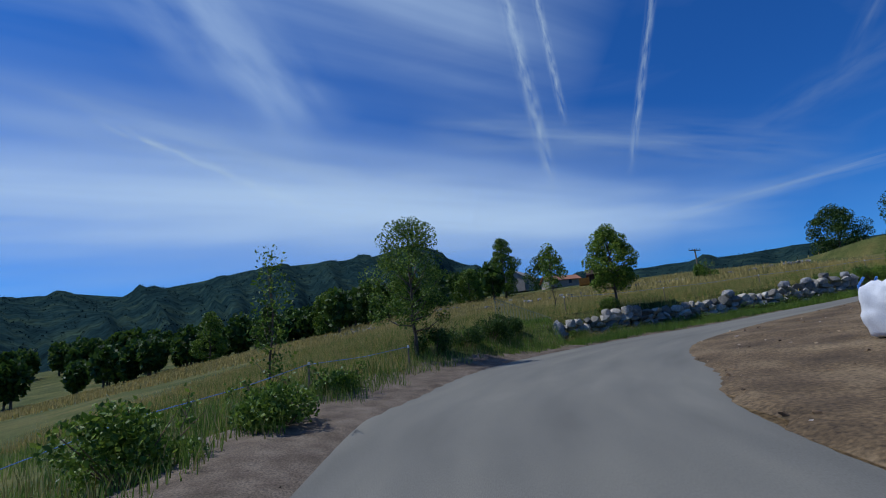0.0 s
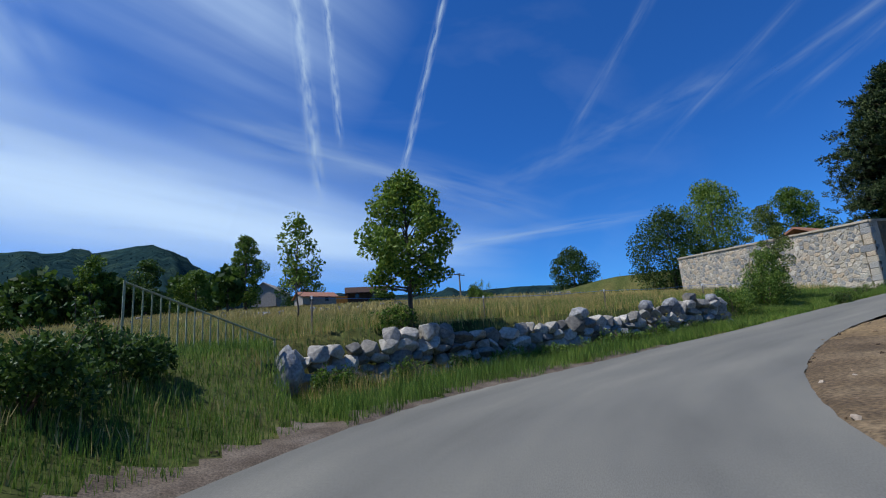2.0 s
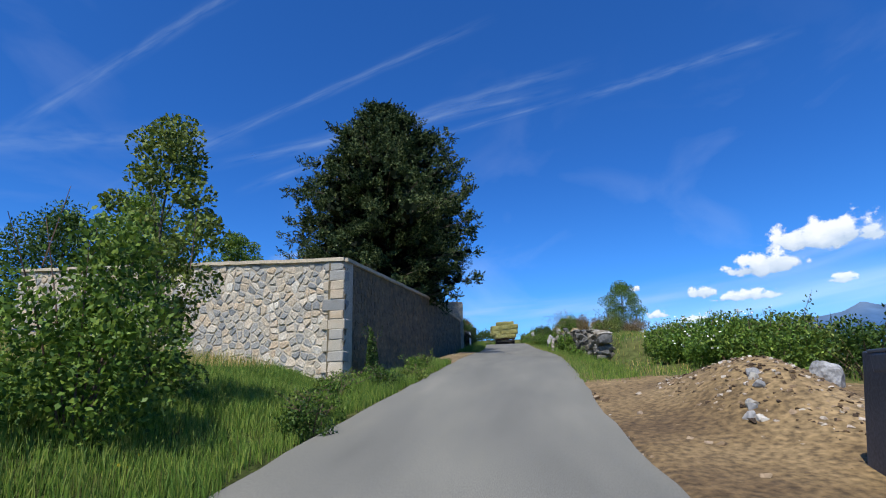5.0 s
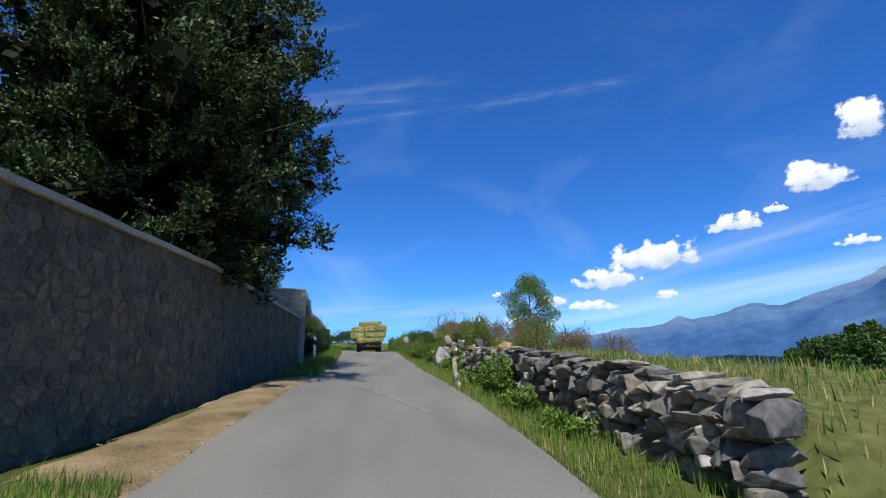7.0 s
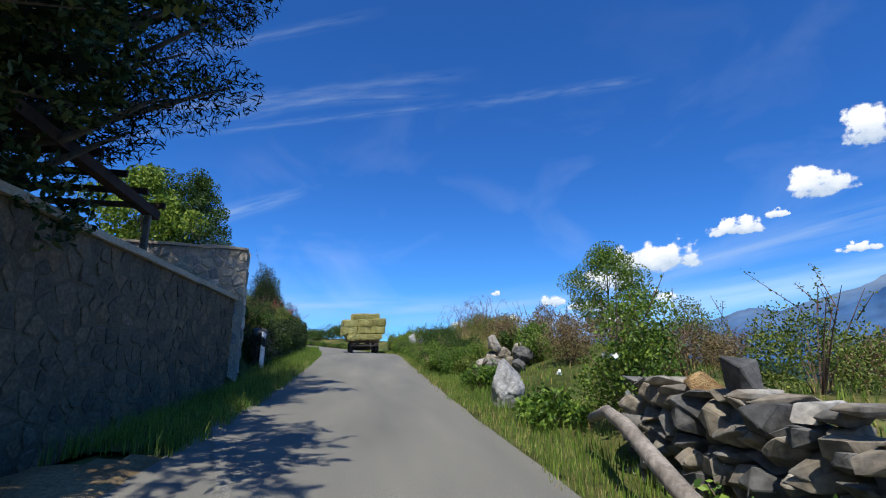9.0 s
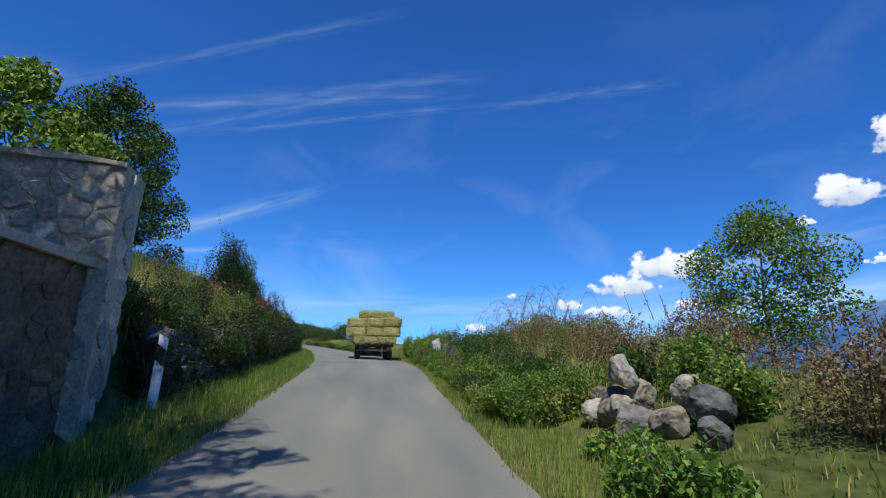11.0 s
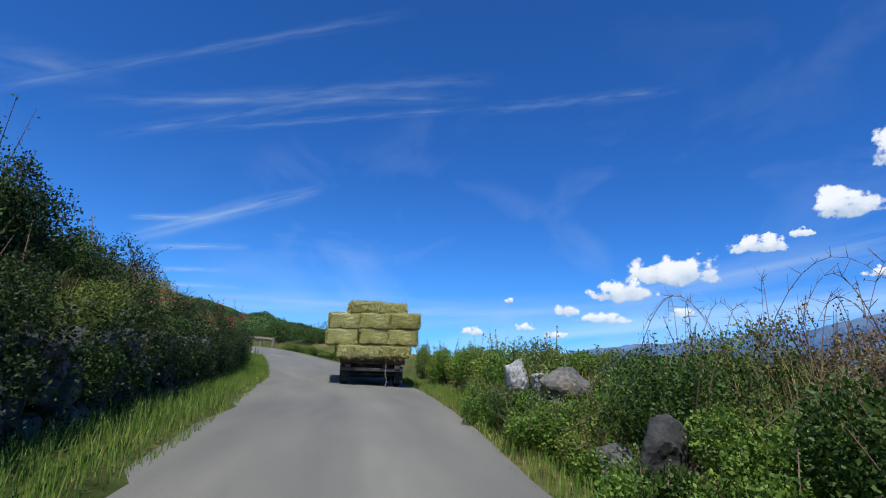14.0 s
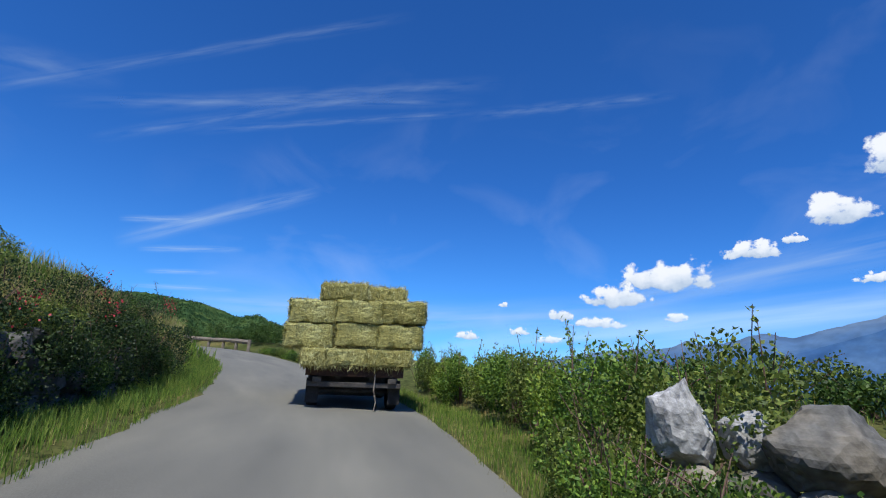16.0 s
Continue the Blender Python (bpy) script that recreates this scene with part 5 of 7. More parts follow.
    part("hanging_straw", quads_mesh("hanging_straw", leaf_quads(rng, p, 0.26, 0.013, -2.0), M_HAYSTRAND), None, root, "wisps of hay over the tailboard")


build_trailer()

# ---- yard, soil and verges ----


def row_of(x):
    """The road row nearest to that x, past the bend."""
    ok = np.arange(len(LINE)) > 60
    return int(np.argmin(np.where(ok, np.abs(LINE[:, 0] - x), 1e9)))


def lift_ground(extra):
    return lambda k, off, p, z: gz(p[0], p[1]) + extra


def patch_mesh(name, inside, x0, x1, y0, y1, step, extra, material):
    """A sheet just over the ground where inside(x, y) says so."""
    xs, ys = np.arange(x0, x1, step), np.arange(y0, y1, step)
    X, Y = np.meshgrid(xs, ys)
    keep = inside(X.ravel(), Y.ravel())
    _, lf, rt, _ = road_frame(X.ravel(), Y.ravel())
    Z = ground_z(X.ravel(), Y.ravel()) + extra * np.clip(np.maximum(lf, rt) / 0.35, 0, 1) + 0.05 * np.exp(-(np.maximum(lf, rt) / 0.25) ** 2)
    index = -np.ones(len(keep), int)
    verts, faces = [], []
    nx = len(xs)
    for j in range(len(ys) - 1):
        for i in range(nx - 1):
            q = (j * nx + i, j * nx + i + 1, (j + 1) * nx + i + 1, (j + 1) * nx + i)
            if all(keep[k] for k in q):
                for k in q:
                    if index[k] < 0:
                        index[k] = len(verts)
                        verts.append((X.ravel()[k], Y.ravel()[k], Z[k]))
                faces.append(tuple(int(index[k]) for k in q))
    return mesh_of(name, verts, faces, material, smooth=True)


def in_yard(x, y):
    _, left, right, along = road_frame(x, y)
    edge = 9.5 + 1.2 * lumps(x, y, 3.0, 4.0)
    end = 27.2 + 0.8 * lumps(x, y, 1.5, 2.0) - 0.5 * np.clip(right - 1.5, 0, 6)
    return (right > -0.6) & (right < edge) & (x < end) & (y > -12)


def by_the_bend(x, y):
    return in_yard(x, y) & (x < 13.6 + 1.4 * lumps(x, y, 2.2, 1.0))


tagged(new("yard_gravel", patch_mesh("yard_gravel", by_the_bend, -1, 17, -12, 21, 0.2, 0.063, M_SOIL_DARK)), "dark brown gravelly soil inside the bend", "soil", kind="structure")
tagged(new("yard_soil", patch_mesh("yard_soil", in_yard, -1, 29, -12, 21, 0.2, 0.055, M_SOIL)), "bare brown stony soil of a yard beside the lane", "soil", kind="structure")


def in_wallside(x, y):
    _, left, right, along = road_frame(x, y)
    return (left > -0.6) & (left < 1.3 + 0.3 * lumps(x, y, 1.1)) & (x > 33.0 + lumps(x, y, 0.8)) & (x < 45.0 + lumps(x, y, 0.9)) & (y > 21)


tagged(new("sand_strip", patch_mesh("sand_strip", in_wallside, 31, 47, 21, 25, 0.2, 0.055, M_SAND)), "sandy soil spread at the foot of the terrace wall", "soil", kind="structure")


def in_grit(x, y):
    _, left, right, along = road_frame(x, y)
    wide = 1.5 * ease(y, 19.5, 14) * ease(y, -12, -6) + 0.55 + 0.35 * lumps(x, y, 1.0, 1.0)
    return (left > -0.6) & (left < wide) & (x < 14) & (x > -9)


tagged(new("grit_shoulder", patch_mesh("grit_shoulder", in_grit, -9, 14, -12, 26, 0.22, 0.055, M_GRAVEL)), "gritty gravel shoulder at the lane's edge", "gravel", kind="structure")


def in_bank_verge(x, y):
    _, left, right, along = road_frame(x, y)
    return (left > 0.25) & (left < 1.4) & (x > 45) & (x < 88) & (y > 20)


tagged(new("bank_verge_ground", patch_mesh("bank_verge_ground", in_bank_verge, 45, 88, 20, 29, 0.12, 0.04, M_GROUND)), "mossy earth of the verge below the bank", "ground", kind="structure")


def scatter_rocks(name, xs, ys, sizes, material, label, category, seed, flat=0.7):
    rng = np.random.default_rng(seed)
    shapes = []
    for _ in range(8):
        bm = hull_rock(rng, 9, 0.7, worn=False)
        shapes.append((np.array([tuple(v.co) for v in bm.verts]), [tuple(v.index for v in f.verts) for f in bm.faces]))
        bm.free()
    zs = ground_z(xs, ys)
    pieces = []
    for x, y, z, s in zip(xs, ys, zs, sizes):
        v, f = shapes[int(rng.integers(8))]
        a = rng.uniform(0, 6.28)
        c, n = math.cos(a), math.sin(a)
        w = v * (s, s * rng.uniform(0.6, 1.0), s * flat)
        pieces.append((np.stack([w[:, 0] * c - w[:, 1] * n + x, w[:, 0] * n + w[:, 1] * c + y, w[:, 2] + z + s * 0.22 + 0.03], 1).tolist(), f))
    v, f = join(pieces)
    return tagged(new(name, mesh_of(name, v, f, material)), label, category, kind="stuff")


def in_region(rng, n, test, x0, x1, y0, y1):
    x, y = rng.uniform(x0, x1, n), rng.uniform(y0, y1, n)
    k = test(x, y)
    _, lf, rt, _ = road_frame(x, y)
    k = k & ((lf > -0.12) | (rt > -0.12))
    return x[k], y[k]


rng_f = np.random.default_rng(200)
for parts_n, lo, hi, seed in ((17000, 0.018, 0.055, 201), (1500, 0.05, 0.12, 202)):
    cx, cy = in_region(rng_f, parts_n, in_yard, -1, 29, -6, 20)
    scatter_rocks("soil_clods", cx, cy, rng_f.uniform(lo, hi, len(cx)), M_CLOD, "clods, chips and pebbles scattered over the yard soil", "rubble", seed)
cx, cy = in_region(rng_f, 5200, lambda x, y: in_yard(x, y) & (np.hypot((x - 24.6) / 1.9, (y - 17.3) / 1.0) < 1.25), 22, 28, 15, 19)
scatter_rocks("mound_clods", cx, cy, rng_f.uniform(0.02, 0.08, len(cx)), M_CLOD, "loose brown clods heaped on the earth mound", "rubble", 205)
cx, cy = in_region(rng_f, 9000, in_grit, -8, 14, -4, 25)
scatter_rocks("roadside_pebbles", cx, cy, rng_f.uniform(0.012, 0.045, len(cx)), M_CLOD, "loose pebbles along the lane's edge", "gravel", 203)
cx, cy = in_region(rng_f, 1500, in_wallside, 32, 46, 21, 25)
scatter_rocks("sand_pebbles", cx, cy, rng_f.uniform(0.012, 0.05, len(cx)), M_CLOD, "small stones on sandy soil by the wall", "rubble", 204)

# ---- grass ----


def grass(name, test, x0, x1, y0, y1, tries, height, width, material, label, seed, lean=0.35, thin=None, lift=0.0):
    rng = np.random.default_rng(seed)
    x, y = in_region(rng, tries, test, x0, x1, y0, y1)
    if thin is not None:
        k = rng.random(len(x)) < thin(x, y)
        x, y = x[k], y[k]
    low = 1.0 - 0.5 * ease(x, 3.0, -1.0) * ease(y, 20.0, 15.0) if height > 0.4 else 1.0
    h = height * low * (0.75 + 0.45 * lumps(x, y, 1.1, seed) * 0.5 + 0.25)
    return tagged(new(name, quads_mesh(name, blades(rng, x, y, ground_z(x, y) + lift, h, width, lean), material)), label, "grass", kind="stuff")


def on_terrace(x, y):
    return (x > 30.75 + (y - 24.7) * 0.18) & (x < 53.9) & (y > 23.2)


def field_test(x, y):
    _, left, right, along = road_frame(x, y)
    return (left > 1.75 - 1.2 * ease(x, 3.5, 2.0)) & ~on_terrace(x, y) & (x < 54) & ~((x > 19.0) & (y < 26.8)) & ~((x > -2.2) & (x < 3.95) & (y < 22.75 + 0.44 * (x - 0.95)))


def far_thin(x, y):
    return np.clip(1.25 - np.hypot(x - 8, y - 16) / 60.0, 0.12, 1)


grass("field_grass", field_test, -14, 34, 12, 40, 150000, 0.40, 0.0065, M_STRAW, "tall ripening golden grass in the field", 211, thin=far_thin)
grass("field_grass", field_test, -60, 75, 40, 105, 60000, 0.50, 0.05, M_STRAW, "golden hayfield stretching up the slope", 212)
grass("field_green_grass", field_test, -12, 34, 8, 34, 90000, 0.38, 0.006, M_GRASS, "green grass among the ripening hay", 213)


def left_verge(x, y):
    _, left, right, along = road_frame(x, y)
    return (left > 0.05 + 0.15 * lumps(x, y, 0.9)) & (left < 1.35) & (x > 4) & (x < 18) & (y > 15)


def before_terrace(x, y):
    _, left, right, along = road_frame(x, y)
    return (left > 0.05 + 0.12 * lumps(x, y, 0.9)) & (x > 17) & (x < 34) & ~on_terrace(x, y) & (y < 27) & (y > 20)


def bank_verge(x, y):
    _, left, right, along = road_frame(x, y)
    return (left > -0.14 + 0.10 * lumps(x, y, 0.9)) & (left < 1.1) & (x > 45) & (x < 86) & (y > 20)


def right_verge(x, y):
    _, left, right, along = road_frame(x, y)
    return (right > 0.0 + 0.10 * lumps(x, y, 0.9)) & (right < 1.1) & (x > 27) & (x < 90)


def right_edge(x, y):
    _, left, right, along = road_frame(x, y)
    return (right > -0.12 + 0.10 * lumps(x, y, 0.7)) & (right < 0.45 + 0.15 * lumps(x, y, 0.8, 2.0)) & (x > 27.5) & (x < 88)


def meadow(x, y):
    _, left, right, along = road_frame(x, y)
    return (right > 1.0) & (x > 26) & (right < 40)


def roadside_west(x, y):
    _, left, right, along = road_frame(x, y)
    return (left > 1.0 + 0.5 * lumps(x, y, 0.8)) & (left < 5.0) & (x < 3) & (y > -8) & (y < 20)


def bank_top(x, y):
    _, left, right, along = road_frame(x, y)
    return (left > 1.5) & (left < 9) & (x > 54) & (x < 90)


grass("verge_grass", left_verge, 4, 18, 15, 26, 80000, 0.30, 0.005, M_GRASS, "rank green grass at the foot of the wall", 221, lift=0.05)
grass("verge_grass", before_terrace, 17, 34, 20, 27, 120000, 0.20, 0.005, M_GRASS, "lush green grass on the verge below the terrace wall", 222, lift=0.05)
grass("verge_grass", bank_verge, 45, 86, 20, 28, 150000, 0.24, 0.005, M_GRASS, "long green verge grass below the bank", 223, lift=0.05)
grass("verge_grass", right_verge, 27, 90, 14, 24, 190000, 0.17, 0.005, M_GRASS, "green verge grass beside the lane", 224, lift=0.05)
grass("dry_grass", right_edge, 27, 88, 15, 24, 100000, 0.11, 0.004, M_DRY, "short straw-yellow grass along the asphalt edge", 225, lift=0.05)
def left_edge(x, y):
    _, left, right, along = road_frame(x, y)
    return (left > -0.14 + 0.10 * lumps(x, y, 0.7, 3.0)) & (left < 0.30 + 0.15 * lumps(x, y, 0.8, 5.0)) & (x > 46) & (x < 88)


grass("dry_grass", left_edge, 46, 88, 20, 28, 60000, 0.10, 0.004, M_DRY, "short straw-yellow grass along the asphalt edge", 236, lift=0.05)
grass("meadow_grass", meadow, 26, 75, -4, 18, 62000, 0.17, 0.009, M_GRASS, "green meadow grass behind the roadside wall", 226)
grass("meadow_dry_grass", meadow, 26, 80, -8, 18, 30000, 0.17, 0.008, M_STRAW, "yellowing meadow grass behind the roadside wall", 227)
grass("roadside_grass", roadside_west, -9, 3, -8, 23, 34000, 0.32, 0.008, M_GRASS, "rough green grass at the field's edge", 228)
grass("roadside_dry_grass", roadside_west, -9, 3, -8, 23, 12000, 0.4, 0.009, M_DRY, "dry yellow grass at the field's edge", 229)
grass("bank_grass", bank_top, 54, 92, 22, 40, 60000, 0.55, 0.012, M_GRASS, "long grass over the top of the bank", 230)
grass("bank_dry_grass", bank_top, 54, 92, 22, 40, 40000, 0.62, 0.010, M_DRY, "dry seeding grass over the top of the bank", 231)
def bank_face(x, y):
    _, left, right, along = road_frame(x, y)
    return (left > 1.25) & (left < 2.9) & (x > 54.5) & (x < 86) & (lumps(x, y, 1.6, 5.0) > -0.25)


grass("bank_face_grass", bank_face, 54, 86, 22, 30, 90000, 0.62, 0.006, M_DRY, "long seeding grass hanging down the bank", 234, lean=0.6)


def scrub_patch(x, y):
    return (x > 54.0) & (x < 66.5) & (y > 14.4) & (y < 16.9)


grass("scrub_dry_grass", scrub_patch, 54, 66.5, 14, 17, 4200, 0.85, 0.005, M_DRY, "tall dry stalks standing among the russet scrub", 235, lean=0.55)


def gate_grass(x, y):
    _, left, right, along = road_frame(x, y)
    return (left > 0.5 + 0.3 * lumps(x, y, 0.8)) & (x > -2.5) & (x < 5.0) & (y > 17.5) & (y < 24.5)


grass("gate_grass", gate_grass, -2.5, 5.0, 17, 24.5, 26000, 0.20, 0.006, M_GRASS, "green grass before the field gate", 233)
grass("far_verge_grass", lambda x, y: (road_frame(x, y)[1] > 0.1) & (road_frame(x, y)[1] < 6), 84, 125, 22, 60, 16000, 0.5, 0.03, M_GRASS, "green grass beside the far bend", 232)

# ---- hedges, brambles and scrub ----
rng_h = np.random.default_rng(300)
TINTS = (M_BRAMBLE, M_OLIVE, M_LEAF, M_BRAMBLE, M_LEAF_DARK)
for k in range(9):
    x = 26.6 + k * 0.62
    y = 16.0 + rng_h.uniform(-0.25, 0.35) - 0.25 * (k % 3) + 0.05 * k
    ob = bush("bramble", x, y, 0.95, 1.0, 0.92 + 0.02 * k + rng_h.uniform(-0.1, 0.12), 4200, 0.070, TINTS[k % 5] if k % 2 else M_LEAF, 310 + k, "dense green bramble hedge with white blossom", group="roadside brambles", shoots=4)
    if k % 2 == 0 and k < 7:
        bush("bramble", x + 0.2, y - 1.5, 1.1, 1.0, 1.1 + rng_h.uniform(-0.1, 0.15), 2800, 0.075, M_LEAF_DARK, 330 + k, "dense green bramble behind the hedge", group="roadside brambles", shoots=5)
for k in range(9):
    x = 55.0 + k * 1.22
    bush("bramble", x, 17.15 + rng_h.uniform(-0.15, 0.15), 1.05, 0.8, (1.0, 1.2, 0.9, 1.25)[k % 4] + 0.02 * k + rng_h.uniform(-0.1, 0.1), 12000, 0.044, (M_BRAMBLE, M_LEAF_DARK, M_LEAF, M_LEAF_DARK)[k % 4], 350 + k, "thick green bramble spilling towards the lane", group="roadside brambles", shoots=6, lumpy=13)
    bush("scrub", x + 0.3, 15.3 + rng_h.uniform(-0.2, 0.2), 1.1, 0.9, 1.15 + 0.02 * k, 5200, 0.044, M_RUST_LEAF if k % 3 < 2 else M_OLIVE, 370 + k, "russet dry scrub behind the brambles", group="dry scrub")
for k in range(23):
    x = 54.6 + k * 0.60 + rng_h.uniform(-0.15, 0.15)
    edge = LINE[row_of(x)]
    inset = rng_h.uniform(0.50, 0.85)
    bush("bramble", x, edge[1] - edge[4] - inset, 0.62, 0.42, rng_h.uniform(0.45, 0.85), 5200, 0.040, TINTS[k % 5], 3500 + k, "low tangled bramble creeping towards the lane", group="roadside brambles", shoots=5)
for k, (x, y, h) in enumerate(((64.6, 17.35, 0.95), (65.4, 17.7, 0.80), (66.1, 17.95, 0.80), (66.9, 18.1, 0.80), (67.6, 18.3, 0.82), (68.3, 18.1, 0.95), (66.5, 17.8, 0.78), (67.3, 18.05, 0.85), (65.7, 16.7, 1.05), (66.3, 16.6, 1.0))):
    bush("bramble", x, y, 0.62, 0.45, h, 6000, 0.038, TINTS[(k + 1) % 5], 3600 + k, "dense green bramble round the broken boulders", group="roadside brambles", shoots=4)
for k, (x, y, h) in enumerate(((52.2, 15.9, 0.7), (53.2, 15.7, 0.95), (54.2, 16.0, 0.85), (52.0, 17.4, 0.40), (54.5, 17.3, 0.55), (55.0, 16.6, 0.8))):
    bush("bramble", x, y, 0.6, 0.5, h, 2400, 0.065, TINTS[(k + 2) % 5], 3650 + k, "green bramble growing round a heap of stones", group="roadside brambles", shoots=6)
for k in range(11):
    x = 68.3 + k * 1.35
    bush("bramble", x, 17.25 + 0.16 * max(0, x - 76) + rng_h.uniform(-0.15, 0.1), 1.1, 0.75, 1.35 + rng_h.uniform(-0.15, 0.3), 5600, 0.056, (M_OLIVE, M_BRAMBLE, M_LEAF_FRESH)[k % 3], 390 + k, "bushy green hedge close beside the lane", group="roadside brambles", shoots=7)
for k in range(12):
    bush("scrub", 44.5 + k * 1.05, 15.3 - 1.6 * (k % 3) + rng_h.uniform(-0.4, 0.4), 0.9, 0.8, 0.95 + rng_h.uniform(0, 0.4), 5200, 0.042, M_RUST_LEAF if k % 4 else M_OLIVE, 410 + k, "low russet scrub in the meadow", group="dry scrub")
bush("wild_rose", 45.1, 17.2, 1.15, 0.8, 1.45, 8500, 0.05, M_LEAF, 430, "wild rose bush with white flowers at the wall's end", category="rose bush")
bush("elder_bush", 39.2, 18.05, 0.65, 0.35, 0.92, 5200, 0.072, M_BRAMBLE, 431, "fresh green leafy bush growing against the wall", category="bush")
bush("elder_bush", 37.6, 18.1, 0.9, 0.3, 0.42, 2400, 0.07, M_LEAF, 435, "leafy weeds along the grey wall's foot", category="bush")
bush("elder_bush", 35.6, 18.1, 0.9, 0.3, 0.36, 2200, 0.065, M_BRAMBLE, 436, "leafy weeds along the grey wall's foot", category="bush")
bush("elder_bush", 41.9, 18.05, 0.8, 0.4, 0.5, 2400, 0.075, M_BRAMBLE, 432, "low green leafy growth against the wall", category="bush")
bush("elder_bush", 46.6, 17.7, 0.8, 0.5, 0.55, 2600, 0.075, M_BRAMBLE, 433, "low green leafy growth in the verge", category="bush")
bush("elder_bush", 50.6, 17.7, 0.9, 0.5, 0.6, 2600, 0.075, M_BRAMBLE, 434, "low green leafy growth in the verge", category="bush")
for k, (x, y, r, h) in enumerate(((-1.6, 16.2, 0.8, 1.0), (-0.5, 17.6, 0.8, 0.85), (0.5, 19.2, 0.85, 0.95), (1.1, 20.4, 0.8, 0.95), (-3.3, 9.6, 0.6, 0.6), (-3.4, 6.4, 0.9, 0.8), (-4.4, 4.6, 1.0, 0.9))):
    bush("dogwood", x, y, r, r, h, 3400, 0.075, M_LEAF_DARK if k < 4 else M_LEAF, 440 + k, "low dark green bush at the field's edge", category="bush")
bush("nettle_clump", 6.8, 24.75, 0.7, 0.35, 0.75, 2200, 0.07, M_LEAF, 450, "leafy green shoots round the ash tree's foot", category="bush", z=2.9)
bush("nettle_clump", 4.6, 23.3, 0.6, 0.4, 0.6, 2200, 0.06, M_LEAF, 451, "leafy weeds before the gate pillar", category="bush")
bush("thorn_bush", 26.0, 54.5, 1.3, 1.2, 1.9, 3000, 0.16, M_LEAF, 452, "lone green thorn bush on the field's brow", category="bush")
bush("ivy", 32.3, 24.55, 0.6, 0.22, 1.6, 2000, 0.07, M_LEAF_DARK, 453, "dark ivy climbing at the wall corner", category="ivy")
bush("broom_bush", 19.6, 24.6, 0.9, 0.7, 1.1, 3600, 0.06, M_LEAF, 454, "tangled green scrub where the dry wall ends", category="bush")
bush("broom_bush", 10.6, 23.95, 1.2, 0.35, 0.55, 2600, 0.06, M_LEAF, 455, "rank weeds along the wall's foot", category="bush")
for k in range(9):
    bush("scrub", 64.5 + k * 1.15, 14.6 + rng_h.uniform(-0.5, 0.5), 1.0, 0.8, 0.60 + rng_h.uniform(-0.10, 0.15), 2600, 0.06, (M_BRAMBLE, M_LEAF_DARK, M_OLIVE)[k % 3], 4700 + k, "green scrub behind the broken boulders", group="dry scrub", shoots=2)
for k in range(12):
    bush("weed_clump", 23.5 + 0.68 * k, 23.3 + rng_h.uniform(-0.5, 0.7), 0.5, 0.4, rng_h.uniform(0.3, 0.55), 1300, 0.05, (M_LEAF_DARK, M_LEAF, M_OLIVE)[k % 3], 4750 + k, "dark leafy weeds in the verge grass", category="weeds", group="verge weeds", shoots=8)
for k in range(9):
    bush("weed_clump", 5.2 + 1.45 * k, 23.72 + 0.055 * k + rng_h.uniform(-0.1, 0.1), 0.6, 0.28, rng_h.uniform(0.35, 0.6), 1500, 0.05, (M_LEAF_DARK, M_LEAF)[k % 2], 4560 + k, "rank dark weeds at the dry wall's foot", category="weeds", group="wall weeds", shoots=8)
bush("broom_bush", 13.8, 24.2, 1.5, 0.35, 0.6, 3200, 0.06, M_LEAF, 456, "rank weeds along the wall's foot", category="bush")
for k in range(14):
    x = 54.6 + k * 1.75
    c = LINE[row_of(x)]
    yy = c[1] + c[3] + 1.55
    bush("bank_scrub", x, yy, 1.15, 0.7, (0.75, 1.15, 0.90, 1.30)[k % 4] + rng_h.uniform(-0.1, 0.15), 9000, 0.036, (M_LEAF_DARK, M_IVY_SHADE, M_OLIVE, M_IVY_SHADE)[k % 4], 460 + k, "green scrub and creepers hanging over the bank wall", group="bank scrub", shoots=7)
    if k % 2 == 0 and x < 78:
        bush("bank_scrub", x + 0.7, yy + 1.7, 1.3, 1.0, 0.75 + rng_h.uniform(-0.2, 0.2), 6000, 0.04, M_RUST_LEAF if k % 8 == 0 else M_OLIVE, 480 + k, "mixed green and brown scrub on the bank", group="bank scrub")


for k, (x, out, h) in enumerate(((62.2, 2.5, 2.5), (63.9, 2.4, 2.1), (65.5, 2.5, 1.75), (67.2, 2.4, 1.35))):
    c = LINE[row_of(x)]
    bush("bank_scrub", x, c[1] + c[3] + out, 1.1, 0.8, h, 18000, 0.046, (M_IVY_SHADE, M_LEAF_DARK)[k % 2], 6000 + k, "tall dark scrub crowding the top of the bank", group="bank scrub", shoots=9, lumpy=16)


for k in range(18):
    x = 54.4 + k * 1.3 + rng_h.uniform(-0.2, 0.2)
    c = LINE[row_of(x)]
    y = c[1] + c[3] + rng_h.uniform(0.95, 1.15)
    bush("bank_scrub", x, y, 0.85, 0.42, rng_h.uniform(0.75, 1.05), 6500, 0.036, (M_IVY_SHADE, M_IVY_SHADE, M_LEAF_DARK)[k % 3], 6020 + k, "dark creepers and weeds hanging down the bank wall", group="bank scrub", shoots=5, lumpy=12, z=c[2] + (0.30, 0.55, 0.42)[k % 3])


